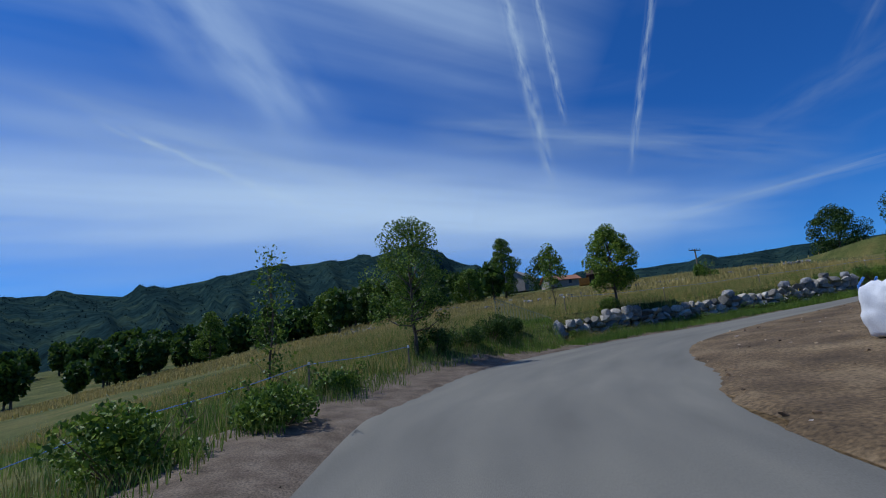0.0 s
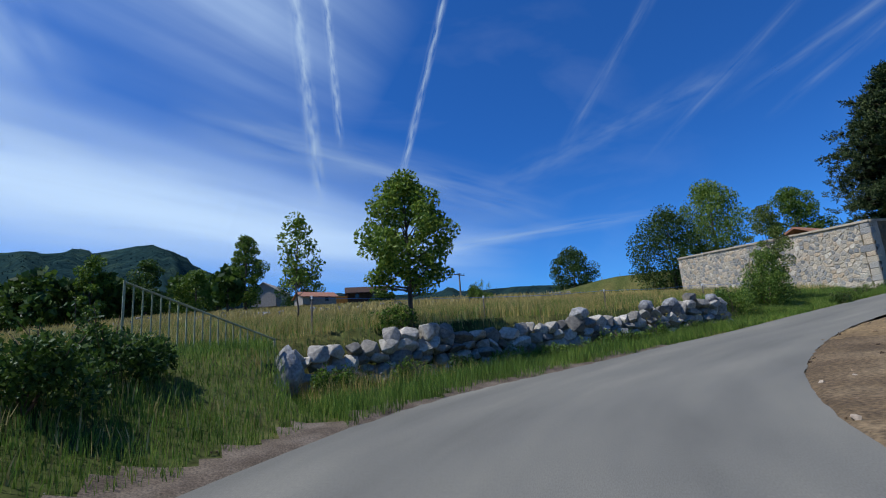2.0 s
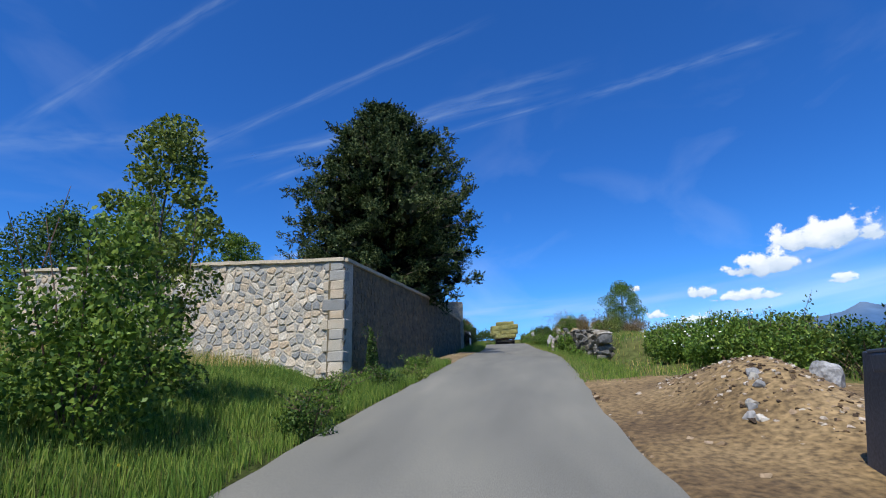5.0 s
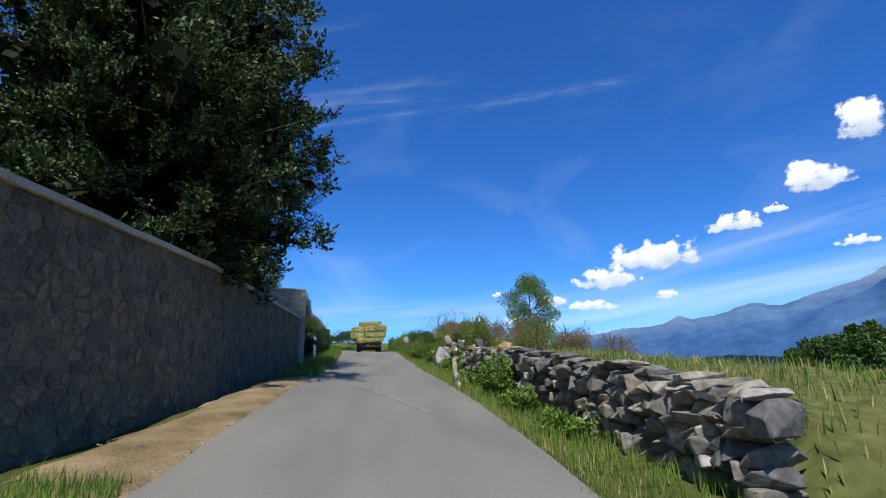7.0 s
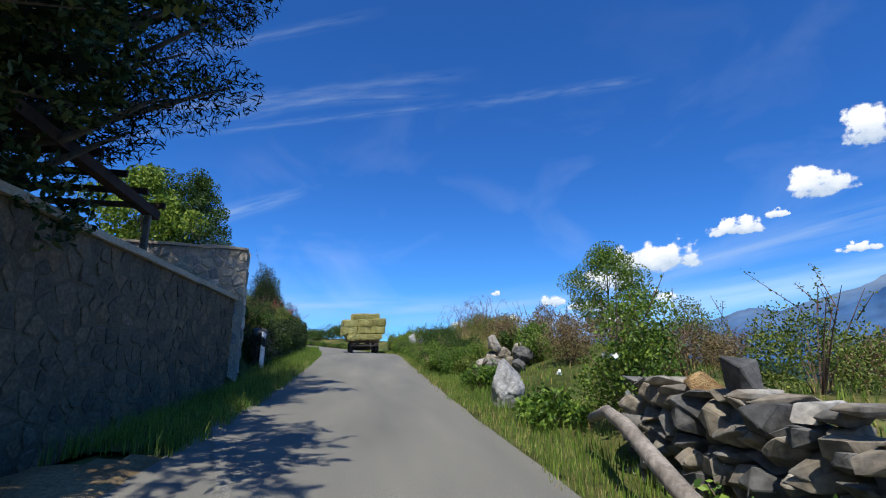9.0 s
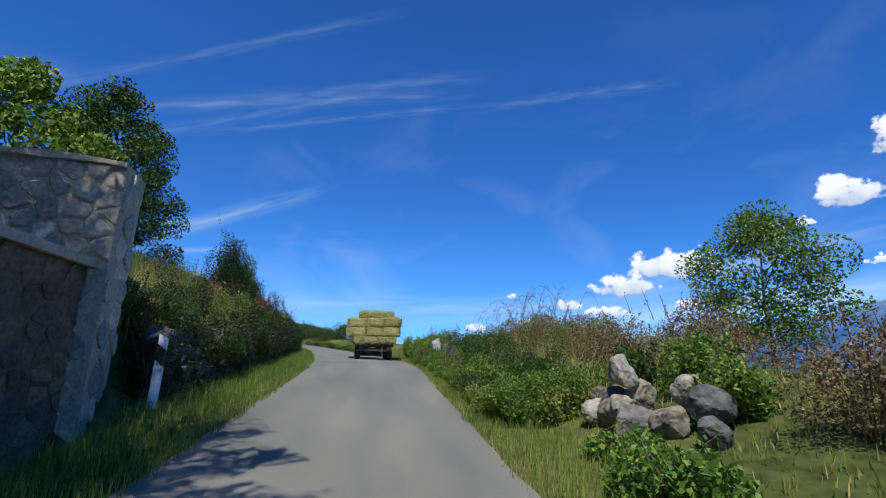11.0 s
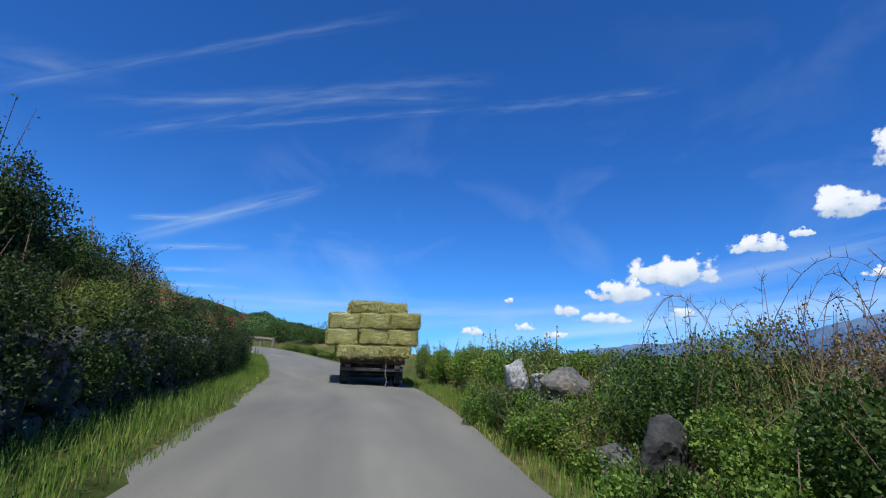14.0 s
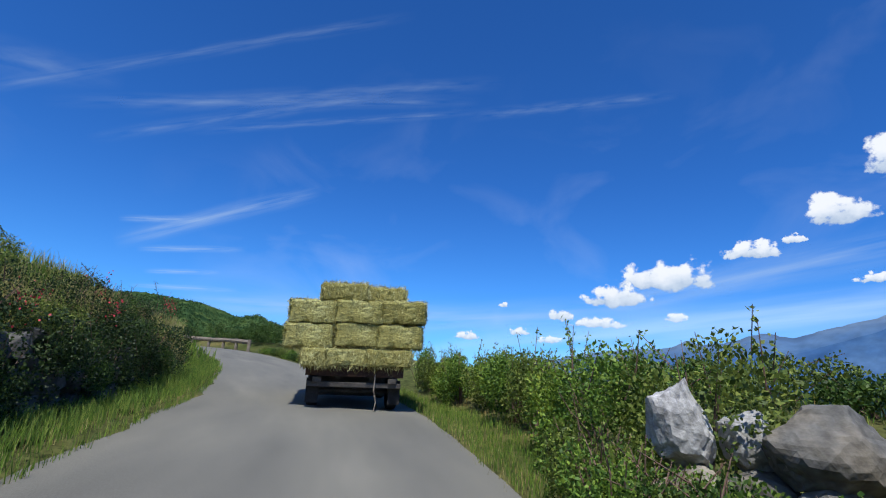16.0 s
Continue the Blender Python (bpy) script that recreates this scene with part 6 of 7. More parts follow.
def creeper_wall():
    """Ivy that covers the bank wall's face in ragged patches."""
    rng = np.random.default_rng(500)
    n = 26000
    x = rng.uniform(54, 80, n)
    rows = np.array([row_of(v) for v in np.linspace(54, 80, 60)])
    ys = np.interp(x, np.linspace(54, 80, 60), LINE[rows, 1] + LINE[rows, 3]) + 0.78
    ys = ys + rng.uniform(-0.12, 0.14, n)
    base = np.interp(x, np.linspace(54, 80, 60), LINE[rows, 2])
    h = rng.uniform(0.05, 1.5, n)
    keep = (lumps(x * 1.3, h * 3.0, 1.1, 3.0) + 0.55 * h > rng.uniform(-0.2, 0.6, n))
    p = np.stack([x, ys, base + h], 1)[keep]
    return tagged(new("wall_ivy", quads_mesh("wall_ivy", leaf_quads(rng, p, 0.046, 0.034, 0.1, np.tile((0, -0.8, 0), (len(p), 1))), M_IVY_SHADE)),
                  "dark ivy and weeds covering the old bank wall", "ivy", kind="stuff")


creeper_wall()


def blossoms(name, spots, material, petals, size, label, category, seed, kind="stuff", spread=(0.3, 0.3, 0.2)):
    rng = np.random.default_rng(seed)
    p = np.concatenate([np.array(s)[None] + rng.normal(size=(petals, 3)) * spread for s in spots])
    return tagged(new(name, quads_mesh(name, leaf_quads(rng, p, size, size * 0.9, 0.4), material)), label, category, kind=kind)


rng_b = np.random.default_rng(510)
rose_spots = [(26.6 + rng_b.uniform(0, 5.2), 16.5 + rng_b.uniform(-0.8, 0.5), 0) for _ in range(70)]
rose_spots = [(x, y, gz(x, y) + rng_b.uniform(0.45, 1.05)) for x, y, _ in rose_spots]
blossoms("bramble_blossom", rose_spots, M_PETAL, 3, 0.05, "small white blossoms on the brambles", "blossom", 511, spread=(0.05, 0.05, 0.04))
blossoms("rose_blossom", [(44.6, 17.7, gz(44.6, 17.7) + 1.05), (45.2, 17.5, gz(45, 17.5) + 0.95), (45.5, 17.2, gz(45.5, 17.2) + 1.2), (44.5, 17.2, gz(44.5, 17.2) + 1.25), (44.3, 17.7, gz(44.3, 17.7) + 0.7),
                          (46.4, 17.6, gz(46.4, 17.6) + 0.7)], M_PETAL, 6, 0.065, "white wild rose blossoms", "blossom", 512, spread=(0.02, 0.02, 0.02))
red_spots = []
for x in (56.3, 58.3, 61.3, 61.9, 66.5, 70.5, 72.8, 73.4, 76.5, 78.2, 79.0):
    c = LINE[row_of(x)]
    red_spots.append((x, c[1] + c[3] + 0.9 + rng_b.uniform(-0.1, 0.5), c[2] + rng_b.uniform(0.7, 2.1)))
blossoms("red_valerian", red_spots, M_RED, 42, 0.034, "crimson valerian flowers on the bank wall", "flower", 513, spread=(0.13, 0.10, 0.11))
blossoms("yellow_flowers", [(14 + rng_b.uniform(0, 9), 24.1 + rng_b.uniform(-0.3, 0.3), 2.6 + rng_b.uniform(0, 0.6)) for _ in range(26)], M_YELLOW, 3, 0.035, "small yellow flowers in the verge", "flower", 514, spread=(0.06, 0.06, 0.05))


def bramble_arcs():
    """Bare arching bramble canes above the scrub."""
    rng = np.random.default_rng(520)
    for k in range(30):
        x, y = rng.uniform(57.5, 66.0), rng.uniform(15.2, 16.6)
        z = gz(x, y)
        a = rng.uniform(0, 6.28)
        span, rise = rng.uniform(1.2, 2.4), rng.uniform(1.0, 1.55)
        root = anchor("bramble_cane", x, y, z, 0, "bare arching bramble cane with side twigs", "bramble cane", "bare canes")
        pts = []
        for j in range(12):
            u = j / 11
            pts.append(Vector((math.cos(a) * span * u, math.sin(a) * span * 0.6 * u, rise * (1 - (1.55 * u - 0.85) ** 2 / 0.85) + 0.4)))
        pieces = [tube(pts, [0.0055 * (1 - 0.65 * j / 11) for j in range(12)], 5)]
        for j in range(3, 12):
            for _ in range(2):
                d = Vector(rng.normal(size=3)).normalized() * rng.uniform(0.06, 0.2)
                d.z = abs(d.z)
                pieces.append(tube([pts[j], pts[j] + d], [0.003, 0.0015], 4))
        v, f = join(pieces)
        part("cane", mesh_of("cane", v, f, M_TWIG), None, root)


bramble_arcs()

# ---- clouds and vapour trails ----


def sky_dir(heading, elev):
    h, e = radians(heading), radians(elev)
    return Vector((-math.sin(h) * math.cos(e), math.cos(h) * math.cos(e), math.sin(e)))


def trail_material(name, strength, alpha, grain, seed):
    m = bpy.data.materials.new(name)
    m.use_nodes = True
    n, l = m.node_tree.nodes, m.node_tree.links
    n.clear()
    tc, sep = n.new("ShaderNodeTexCoord"), n.new("ShaderNodeSeparateXYZ")
    l.new(tc.outputs["Object"], sep.inputs["Vector"])
    mp = n.new("ShaderNodeMapping")
    mp.inputs["Scale"].default_value = (grain, 1.2, 1.0)
    mp.inputs["Location"].default_value = (seed, seed * 0.7, 0)
    l.new(tc.outputs["Object"], mp.inputs["Vector"])
    nz = n.new("ShaderNodeTexNoise")
    nz.inputs["Scale"].default_value, nz.inputs["Detail"].default_value = 1.6, 5.0
    l.new(mp.outputs["Vector"], nz.inputs["Vector"])

    def math_node(op, a, b):
        q = n.new("ShaderNodeMath")
        q.operation, q.use_clamp = op, op in ("SUBTRACT", "MULTIPLY")
        for i, v in enumerate((a, b)):
            if isinstance(v, (int, float)):
                q.inputs[i].default_value = v
            else:
                l.new(v, q.inputs[i])
        return q.outputs[0]

    y2 = math_node("POWER", math_node("ABSOLUTE", sep.outputs["Y"], 0.0), 1.3)
    side = math_node("SUBTRACT", 1.0, y2)
    x_end = math_node("MULTIPLY", math_node("MULTIPLY", sep.outputs["X"], 5.0), math_node("MULTIPLY", math_node("SUBTRACT", 1.0, sep.outputs["X"]), 5.0))
    mr = n.new("ShaderNodeMapRange")
    mr.inputs["From Min"].default_value, mr.inputs["From Max"].default_value = 0.32, 0.68
    l.new(nz.outputs["Fac"], mr.inputs["Value"])
    a = math_node("MULTIPLY", math_node("MULTIPLY", math_node("MULTIPLY", side, side), x_end), math_node("MULTIPLY", mr.outputs["Result"], alpha))
    em, tr, mix, o = n.new("ShaderNodeEmission"), n.new("ShaderNodeBsdfTransparent"), n.new("ShaderNodeMixShader"), n.new("ShaderNodeOutputMaterial")
    em.inputs["Color"].default_value, em.inputs["Strength"].default_value = (0.68, 0.84, 1.0, 1), strength
    l.new(a, mix.inputs["Fac"])
    l.new(tr.outputs["BSDF"], mix.inputs[1])
    l.new(em.outputs["Emission"], mix.inputs[2])
    l.new(mix.outputs["Shader"], o.inputs["Surface"])
    return m


TRAIL_EYE = Vector((25.0, 17.0, 3.0))
M_TRAIL = trail_material("vapour_trail", 0.85, 0.75, 9.0, 3.0)
M_TRAIL_SOFT = trail_material("old_vapour_trail", 0.75, 0.17, 5.0, 7.0)
M_VEIL = trail_material("cirrus_veil", 1.15, 0.46, 1.3, 17.0)
M_HAZE = trail_material("milky_haze", 1.18, 0.80, 0.35, 4.0)
M_CIRRUS = trail_material("cirrus_streak", 0.85, 0.45, 1.6, 11.0)


def sky_strip(name, a, b, wide, material, label):
    """A thin flat streak of vapour far up, from one sky direction to another; wide in degrees."""
    d = 4200.0
    p, q = sky_dir(*a) * d, sky_dir(*b) * d
    mid = (p + q).normalized()
    along = q - p
    across = along.cross(mid).normalized() * d * math.tan(radians(wide))
    normal = along.cross(across).normalized()
    m = Matrix(((along.x, across.x, normal.x, TRAIL_EYE.x + p.x), (along.y, across.y, normal.y, TRAIL_EYE.y + p.y), (along.z, across.z, normal.z, TRAIL_EYE.z + p.z), (0, 0, 0, 1)))
    ob = new(name, mesh_of(name, [(0, -1, 0), (1, -1, 0), (1, 1, 0), (0, 1, 0)], [(0, 1, 2, 3)], material))
    ob.matrix_world = m
    ob.visible_shadow = False
    return tagged(ob, label, "vapour trail", kind="structure")


for a, b, w, m in (((-7.5, 46), (-11.6, 17), 1.15, M_TRAIL), ((-12, 44), (-14.0, 23.5), 0.65, M_TRAIL), ((-30.5, 44), (-19.8, 17), 0.60, M_TRAIL), ((40, 25.6), (12, 15.6), 0.8, M_TRAIL),
                   ((-64, 43), (-39, 20.5), 1.0, M_TRAIL_SOFT), ((-92, 39), (-48, 18.5), 0.8, M_TRAIL_SOFT), ((-104, 33), (-62, 23.5), 1.2, M_TRAIL_SOFT), ((-90, 31), (-60, 20), 0.9, M_TRAIL_SOFT),
                   ((-56, 22), (-101, 31), 0.9, M_TRAIL_SOFT), ((-68, 23), (-101, 30), 0.6, M_TRAIL_SOFT), ((-99, 29.5), (-124, 30.2), 0.9, M_TRAIL_SOFT), ((-64, 11.3), (-83, 20), 1.3, M_CIRRUS),
                   ((-66, 11.0), (-76, 12.6), 0.5, M_CIRRUS), ((-67, 9.0), (-74, 9.9), 0.4, M_CIRRUS), ((-66, 7.5), (-76, 8.3), 0.4, M_CIRRUS), ((-64, 13.5), (-72, 15), 0.5, M_CIRRUS),
                   ((64, 11), (-8, 17), 7.5, M_VEIL), ((55, 16), (-24, 12.5), 6.0, M_VEIL), ((40, 42), (14, 24), 9.0, M_VEIL), ((88, 10), (-24, 11), 9.0, M_HAZE), ((88, 28), (-20, 30), 16.0, M_HAZE), ((5, 26), (-40, 14), 4.0, M_CIRRUS), ((66, 8.5), (-34, 11), 6.0, M_VEIL), ((50, 26), (-5, 15), 5.0, M_CIRRUS), ((20, 14), (-36, 10.5), 5.0, M_VEIL), 
                   ((-30, 18), (-62, 26), 2.2, M_TRAIL_SOFT), ((-20, 12), (-50, 13.5), 1.2, M_CIRRUS), ((-112, 8.5), (-150, 15), 2.2, M_CIRRUS), ((-88, 6), (-125, 9), 2.4, M_CIRRUS), ((-70, 6.5), (-100, 8), 1.8, M_CIRRUS)):
    sky_strip("sky_vapour", a, b, w, m, "thin white vapour streak in the blue sky")
sky_strip("sky_haze", (-92.0, 2.0), (-152.0, 10.0), 3.4, M_VEIL, "thin white haze low over the far mountains")



def cloud_material(aspect, seed):
    """Billowing white vapour on a far card: dense and bright above, greyer at the flat base."""
    m = bpy.data.materials.new("cloud_vapour")
    m.use_nodes = True
    n, l = m.node_tree.nodes, m.node_tree.links
    n.clear()
    tc, sep = n.new("ShaderNodeTexCoord"), n.new("ShaderNodeSeparateXYZ")
    l.new(tc.outputs["Object"], sep.inputs["Vector"])
    mp = n.new("ShaderNodeMapping")
    mp.inputs["Scale"].default_value = (2 * aspect, 1.0, 1.0)
    mp.inputs["Location"].default_value = (seed * 3.7, seed * 1.9, 0)
    l.new(tc.outputs["Object"], mp.inputs["Vector"])
    nz = n.new("ShaderNodeTexNoise")
    nz.inputs["Scale"].default_value, nz.inputs["Detail"].default_value, nz.inputs["Roughness"].default_value = 1.5, 7.0, 0.58
    l.new(mp.outputs["Vector"], nz.inputs["Vector"])

    def node(op, a, b, clamp=False):
        q = n.new("ShaderNodeMath")
        q.operation, q.use_clamp = op, clamp
        for i, v in enumerate((a, b)):
            if isinstance(v, (int, float)):
                q.inputs[i].default_value = v
            else:
                l.new(v, q.inputs[i])
        return q.outputs[0]

    across = node("POWER", node("ABSOLUTE", node("SUBTRACT", node("MULTIPLY", sep.outputs["X"], 2.0), 1.0), 0.0), 2.0)
    above = node("POWER", node("MAXIMUM", node("ADD", sep.outputs["Y"], 0.25), 0.0), 1.6)
    below = node("MULTIPLY", node("MAXIMUM", node("SUBTRACT", -0.30, sep.outputs["Y"]), 0.0), 3.2)
    shape = node("SUBTRACT", 1.0, node("ADD", across, node("ADD", above, below)))
    dense = node("ADD", node("MULTIPLY", shape, 0.75), node("MULTIPLY", node("SUBTRACT", nz.outputs["Fac"], 0.5), 2.2))
    mr = n.new("ShaderNodeMapRange")
    mr.interpolation_type = "SMOOTHSTEP"
    mr.inputs["From Min"].default_value, mr.inputs["From Max"].default_value = 0.18, 0.46
    l.new(dense, mr.inputs["Value"])
    light = n.new("ShaderNodeMapRange")
    light.inputs["From Min"].default_value, light.inputs["From Max"].default_value = -0.45, 0.20
    l.new(node("ADD", sep.outputs["Y"], node("MULTIPLY", node("SUBTRACT", nz.outputs["Fac"], 0.5), 1.2)), light.inputs["Value"])
    r = ramp_node(n, [(0.0, (0.50, 0.60, 0.74)), (0.5, (0.80, 0.85, 0.92)), (1.0, (1.0, 1.0, 1.0))])
    l.new(light.outputs["Result"], r.inputs["Fac"])
    em, tr, mix, o = n.new("ShaderNodeEmission"), n.new("ShaderNodeBsdfTransparent"), n.new("ShaderNodeMixShader"), n.new("ShaderNodeOutputMaterial")
    l.new(r.outputs["Color"], em.inputs["Color"])
    em.inputs["Strength"].default_value = 1.0
    l.new(mr.outputs["Result"], mix.inputs["Fac"])
    l.new(tr.outputs["BSDF"], mix.inputs[1])
    l.new(em.outputs["Emission"], mix.inputs[2])
    l.new(mix.outputs["Shader"], o.inputs["Surface"])
    return m


def cumulus(heading, elev, wide, tall, seed):
    """A small heaped cloud, so far off that it does not shift."""
    ob = sky_strip("sky_cloud", (heading + wide * 0.62, elev), (heading - wide * 0.62, elev), tall * 0.95, cloud_material(wide / tall * 0.6, seed - 590), "small white heaped cloud over the far mountains")
    ob["category"] = "cloud"
    return ob


for k, (h, e, w, t) in enumerate(((-121.6, 12.2, 9.6, 2.9), (-116.6, 10.3, 6.4, 2.3), (-114.7, 7.5, 5.6, 1.1), (-129.5, 14.5, 5.0, 1.8), (-136.6, 17.4, 5.2, 3.0), (-140.8, 21.3, 4.0, 3.4), (-110.8, 8.2, 2.6, 1.2),
                                  (-122.2, 8.2, 2.2, 1.0), (-106.3, 6.3, 2.2, 0.8), (-100.7, 5.6, 2.6, 0.9), (-138.6, 11.3, 3.2, 0.9), (-132.9, 15.3, 2.0, 0.9), (-104.6, 9.1, 1.1, 0.5), (-109.6, 5.6, 2.4, 0.8))):
    cumulus(h, e, w, t, 600 + k)

# ---- gate, posts and fences ----


def build_gate():
    a, b = Vector((0.95, 22.55)), Vector((3.6, 23.72))
    za, zb = gz(*a), gz(*b)
    ln = (b - a).length
    turn = math.degrees(math.atan2(b.y - a.y, b.x - a.x))
    root = anchor("field_gate", a.x, a.y, za, turn, "rusty pale green barred metal field gate, closed", "gate")
    rise = zb - za
    lo, hi = 0.22, 1.32
    part("top_rail", rod((0, 0, hi), (ln, 0, hi + rise), 0.020), M_GATE, root)
    part("bottom_rail", rod((0, 0, lo), (ln, 0, lo + rise), 0.020), M_GATE, root)
    for k in range(20):
        u = k / 19
        thick = 0.022 if k in (0, 19) else 0.014
        part("bar", rod((ln * u, 0, (lo if thick < 0.02 else 0.0) + rise * u), (ln * u, 0, hi + rise * u + (0.03 if thick > 0.02 else 0)), thick, sides=6), M_GATE, root)
    part("latch_box", box(ln - 0.24, ln - 0.04, -0.06, 0.02, 0.62 + rise, 0.82 + rise, 0.01), M_BLACK, root, "black latch box")
    part("latch_bolt", rod((ln - 0.05, -0.03, 0.75 + rise), (ln + 0.22, -0.03, 0.75 + rise), 0.012, sides=6), M_STEEL, root)


build_gate()
pillar = new("gate_pillar", big_rock("gate_pillar", M_PALE, 0.62, 0.5, 1.15, 640, rough=0.05))
pillar.matrix_world = pose(3.95, 23.85, gz(3.95, 23.6) + 0.45, 0, 0, 20)
tagged(pillar, "upright pale stone pillar beside the field gate", "stone pillar")


def field_post(x, y, h, label="thin weathered fence stake in the field grass"):
    root = anchor("fence_stake", x, y, gz(x, y) - 0.05, 0, label, "fence post", "fence stakes")
    part("stake", rod((0, 0, 0), (0.02, 0.01, h), 0.028, 0.022, 7), M_POST, root)
    part("insulator", rod((0.02, 0.01, h - 0.06), (0.02, 0.01, h + 0.02), 0.03, 0.026, 7), M_WHITE, root, "white plastic insulator")
    return Vector((x, y, gz(x, y) + h - 0.08))


def tape(points, name, label):
    pieces = []
    for a, b in zip(points[:-1], points[1:]):
        mid = (a + b) / 2 - Vector((0, 0, 0.05))
        pieces.append(tube([a, mid, b], [0.006] * 3, 5))
    v, f = join(pieces)
    tagged(new(name, mesh_of(name, v, f, M_WIRE)), label, "fence tape")


stakes = [field_post(x, y, h) for x, y, h in ((4.6, 24.9, 0.95), (10.0, 25.9, 0.7), (15.2, 26.3, 0.7), (21.5, 27.2, 0.7), (28.0, 28.6, 0.7))]
tape(stakes, "electric_fence_tape", "thin blue electric fence tape strung between stakes")
west = [field_post(x, y, h) for x, y, h in ((-2.2, 13.2, 0.75), (-3.9, 9.6, 0.75), (-5.2, 6.0, 0.75), (-6.2, 2.0, 0.75))]
tape(west, "electric_fence_tape", "blue electric fence tape along the field's edge")


def delineator(x, y):
    z = gz(x, y)
    root = anchor("marker_post", x, y, z, 0, "white plastic road marker post with a black band", "marker post")
    tilt = Matrix.Rotation(radians(3), 4, "Y") @ Matrix.Rotation(radians(95), 4, "Z")

    def slab(lo, hi, grow, slant_lo=0.0, slant_hi=0.0):
        bm = bmesh.new()
        w, d = 0.060 + grow, 0.045 + grow
        ring = []
        for zz, sl in ((lo, slant_lo), (hi, slant_hi)):
            ring.append([bm.verts.new(tilt @ Vector((px, py, zz + sl * px / w))) for px, py in ((-w, -d * 0.5), (-w * 0.4, -d), (w * 0.4, -d), (w, -d * 0.5), (w * 0.8, d), (-w * 0.8, d))])
        n = 6
        for k in range(n):
            bm.faces.new((ring[0][k], ring[0][(k + 1) % n], ring[1][(k + 1) % n], ring[1][k]))
        bm.faces.new(ring[0][::-1])
        bm.faces.new(ring[1])
        return bm

    part("post", slab(0.0, 0.98, 0.0, 0, 0.03), M_WHITE, root)
    part("band", slab(0.62, 0.84, 0.003, 0.05, 0.05), M_BLACK, root, "slanted black band")
    for zz in (0.69, 0.78):
        p = tilt @ Vector((0, -0.05, zz))
        bm = rod(p, p + (tilt.to_3x3() @ Vector((0, -0.006, 0))), 0.028, sides=14)
        part("reflector", bm, M_REFLECTOR, root, "round grey reflector")


delineator(53.9, 22.95)

# ---- yard things ----


def build_bucket():
    """A loader bucket lying with its rounded back to the lane."""
    root = anchor("loader_bucket", 21.4, 18.0, gz(21.4, 17.4) + 0.03, -96, "grey-blue steel loader bucket lying on the yard soil", "loader bucket")
    ln = 2.35
    prof = []
    for k in range(11):
        a = radians(-70 + k * 16)
        prof.append((-0.10 - 0.36 * math.cos(a), 0.43 + 0.43 * math.sin(a)))
    prof = [(0.42, 0.03)] + [(p[0], max(0.02, p[1])) for p in prof] + [(-0.10, 0.94), (0.10, 0.98)]
    bm = bmesh.new()
    rows = []
    for x in (0.0, ln):
        rows.append([[bm.verts.new((x, q[0] + 0.0, q[1])) for q in prof], [bm.verts.new((x, q[0] + 0.022, q[1] + (0.012 if q[1] < 0.3 else -0.006))) for q in prof]])
    n = len(prof)
    for k in range(n - 1):
        bm.faces.new((rows[0][0][k], rows[1][0][k], rows[1][0][k + 1], rows[0][0][k + 1]))
        bm.faces.new((rows[0][1][k + 1], rows[1][1][k + 1], rows[1][1][k], rows[0][1][k]))
    for i in (0, n - 1):
        bm.faces.new((rows[0][0][i], rows[0][1][i], rows[1][1][i], rows[1][0][i]))
    shell = part("shell", bm, M_BUCKET, root, smooth=True)
    for x0, x1 in ((-0.025, 0.0), (ln, ln + 0.025)):
        bm = bmesh.new()
        va = [bm.verts.new((x0, q[0], q[1])) for q in prof]
        vb = [bm.verts.new((x1, q[0], q[1])) for q in prof]
        bm.faces.new(va[::-1])
        bm.faces.new(vb)
        for k in range(n):
            bm.faces.new((va[k], va[(k + 1) % n], vb[(k + 1) % n], vb[k]))
        part("side_plate", bm, M_BUCKET_RIM, root)
    part("top_band", box(-0.03, ln + 0.03, -0.30, 0.02, 0.82, 0.965, 0.02), M_BUCKET_RIM, root, "dark blue-grey top edge")
    part("top_lip", box(-0.03, ln + 0.03, -0.32, 0.04, 0.965, 0.99, 0.006), M_BUCKET, root, "blue-grey top lip, paler than the band below")
    for x in (0.78, 1.52):
        part("bracket", box(x - 0.025, x + 0.025, -0.60, -0.30, 0.10, 0.92, 0.01), M_BUCKET_RIM, root)
    # solid black plate stands in for the shade inside the hitch recess
    part("slot_shade_plate", box(0.81, 1.49, -0.50, -0.34, 0.60, 0.86, 0.006), M_BLACK, root, "black plate painted as the hitch slot's inner shade")
    part("cross_bar", box(0.80, 1.50, -0.58, -0.50, 0.70, 0.76, 0.012), M_BUCKET, root)
    part("hook_bar", box(0.78, 1.52, -0.59, -0.44, 0.88, 0.92, 0.006), M_BUCKET, root)
    part("wear_strip", box(0.0, ln, -0.475, -0.44, 0.30, 0.34, 0.004), M_BUCKET_RIM, root)


build_bucket()


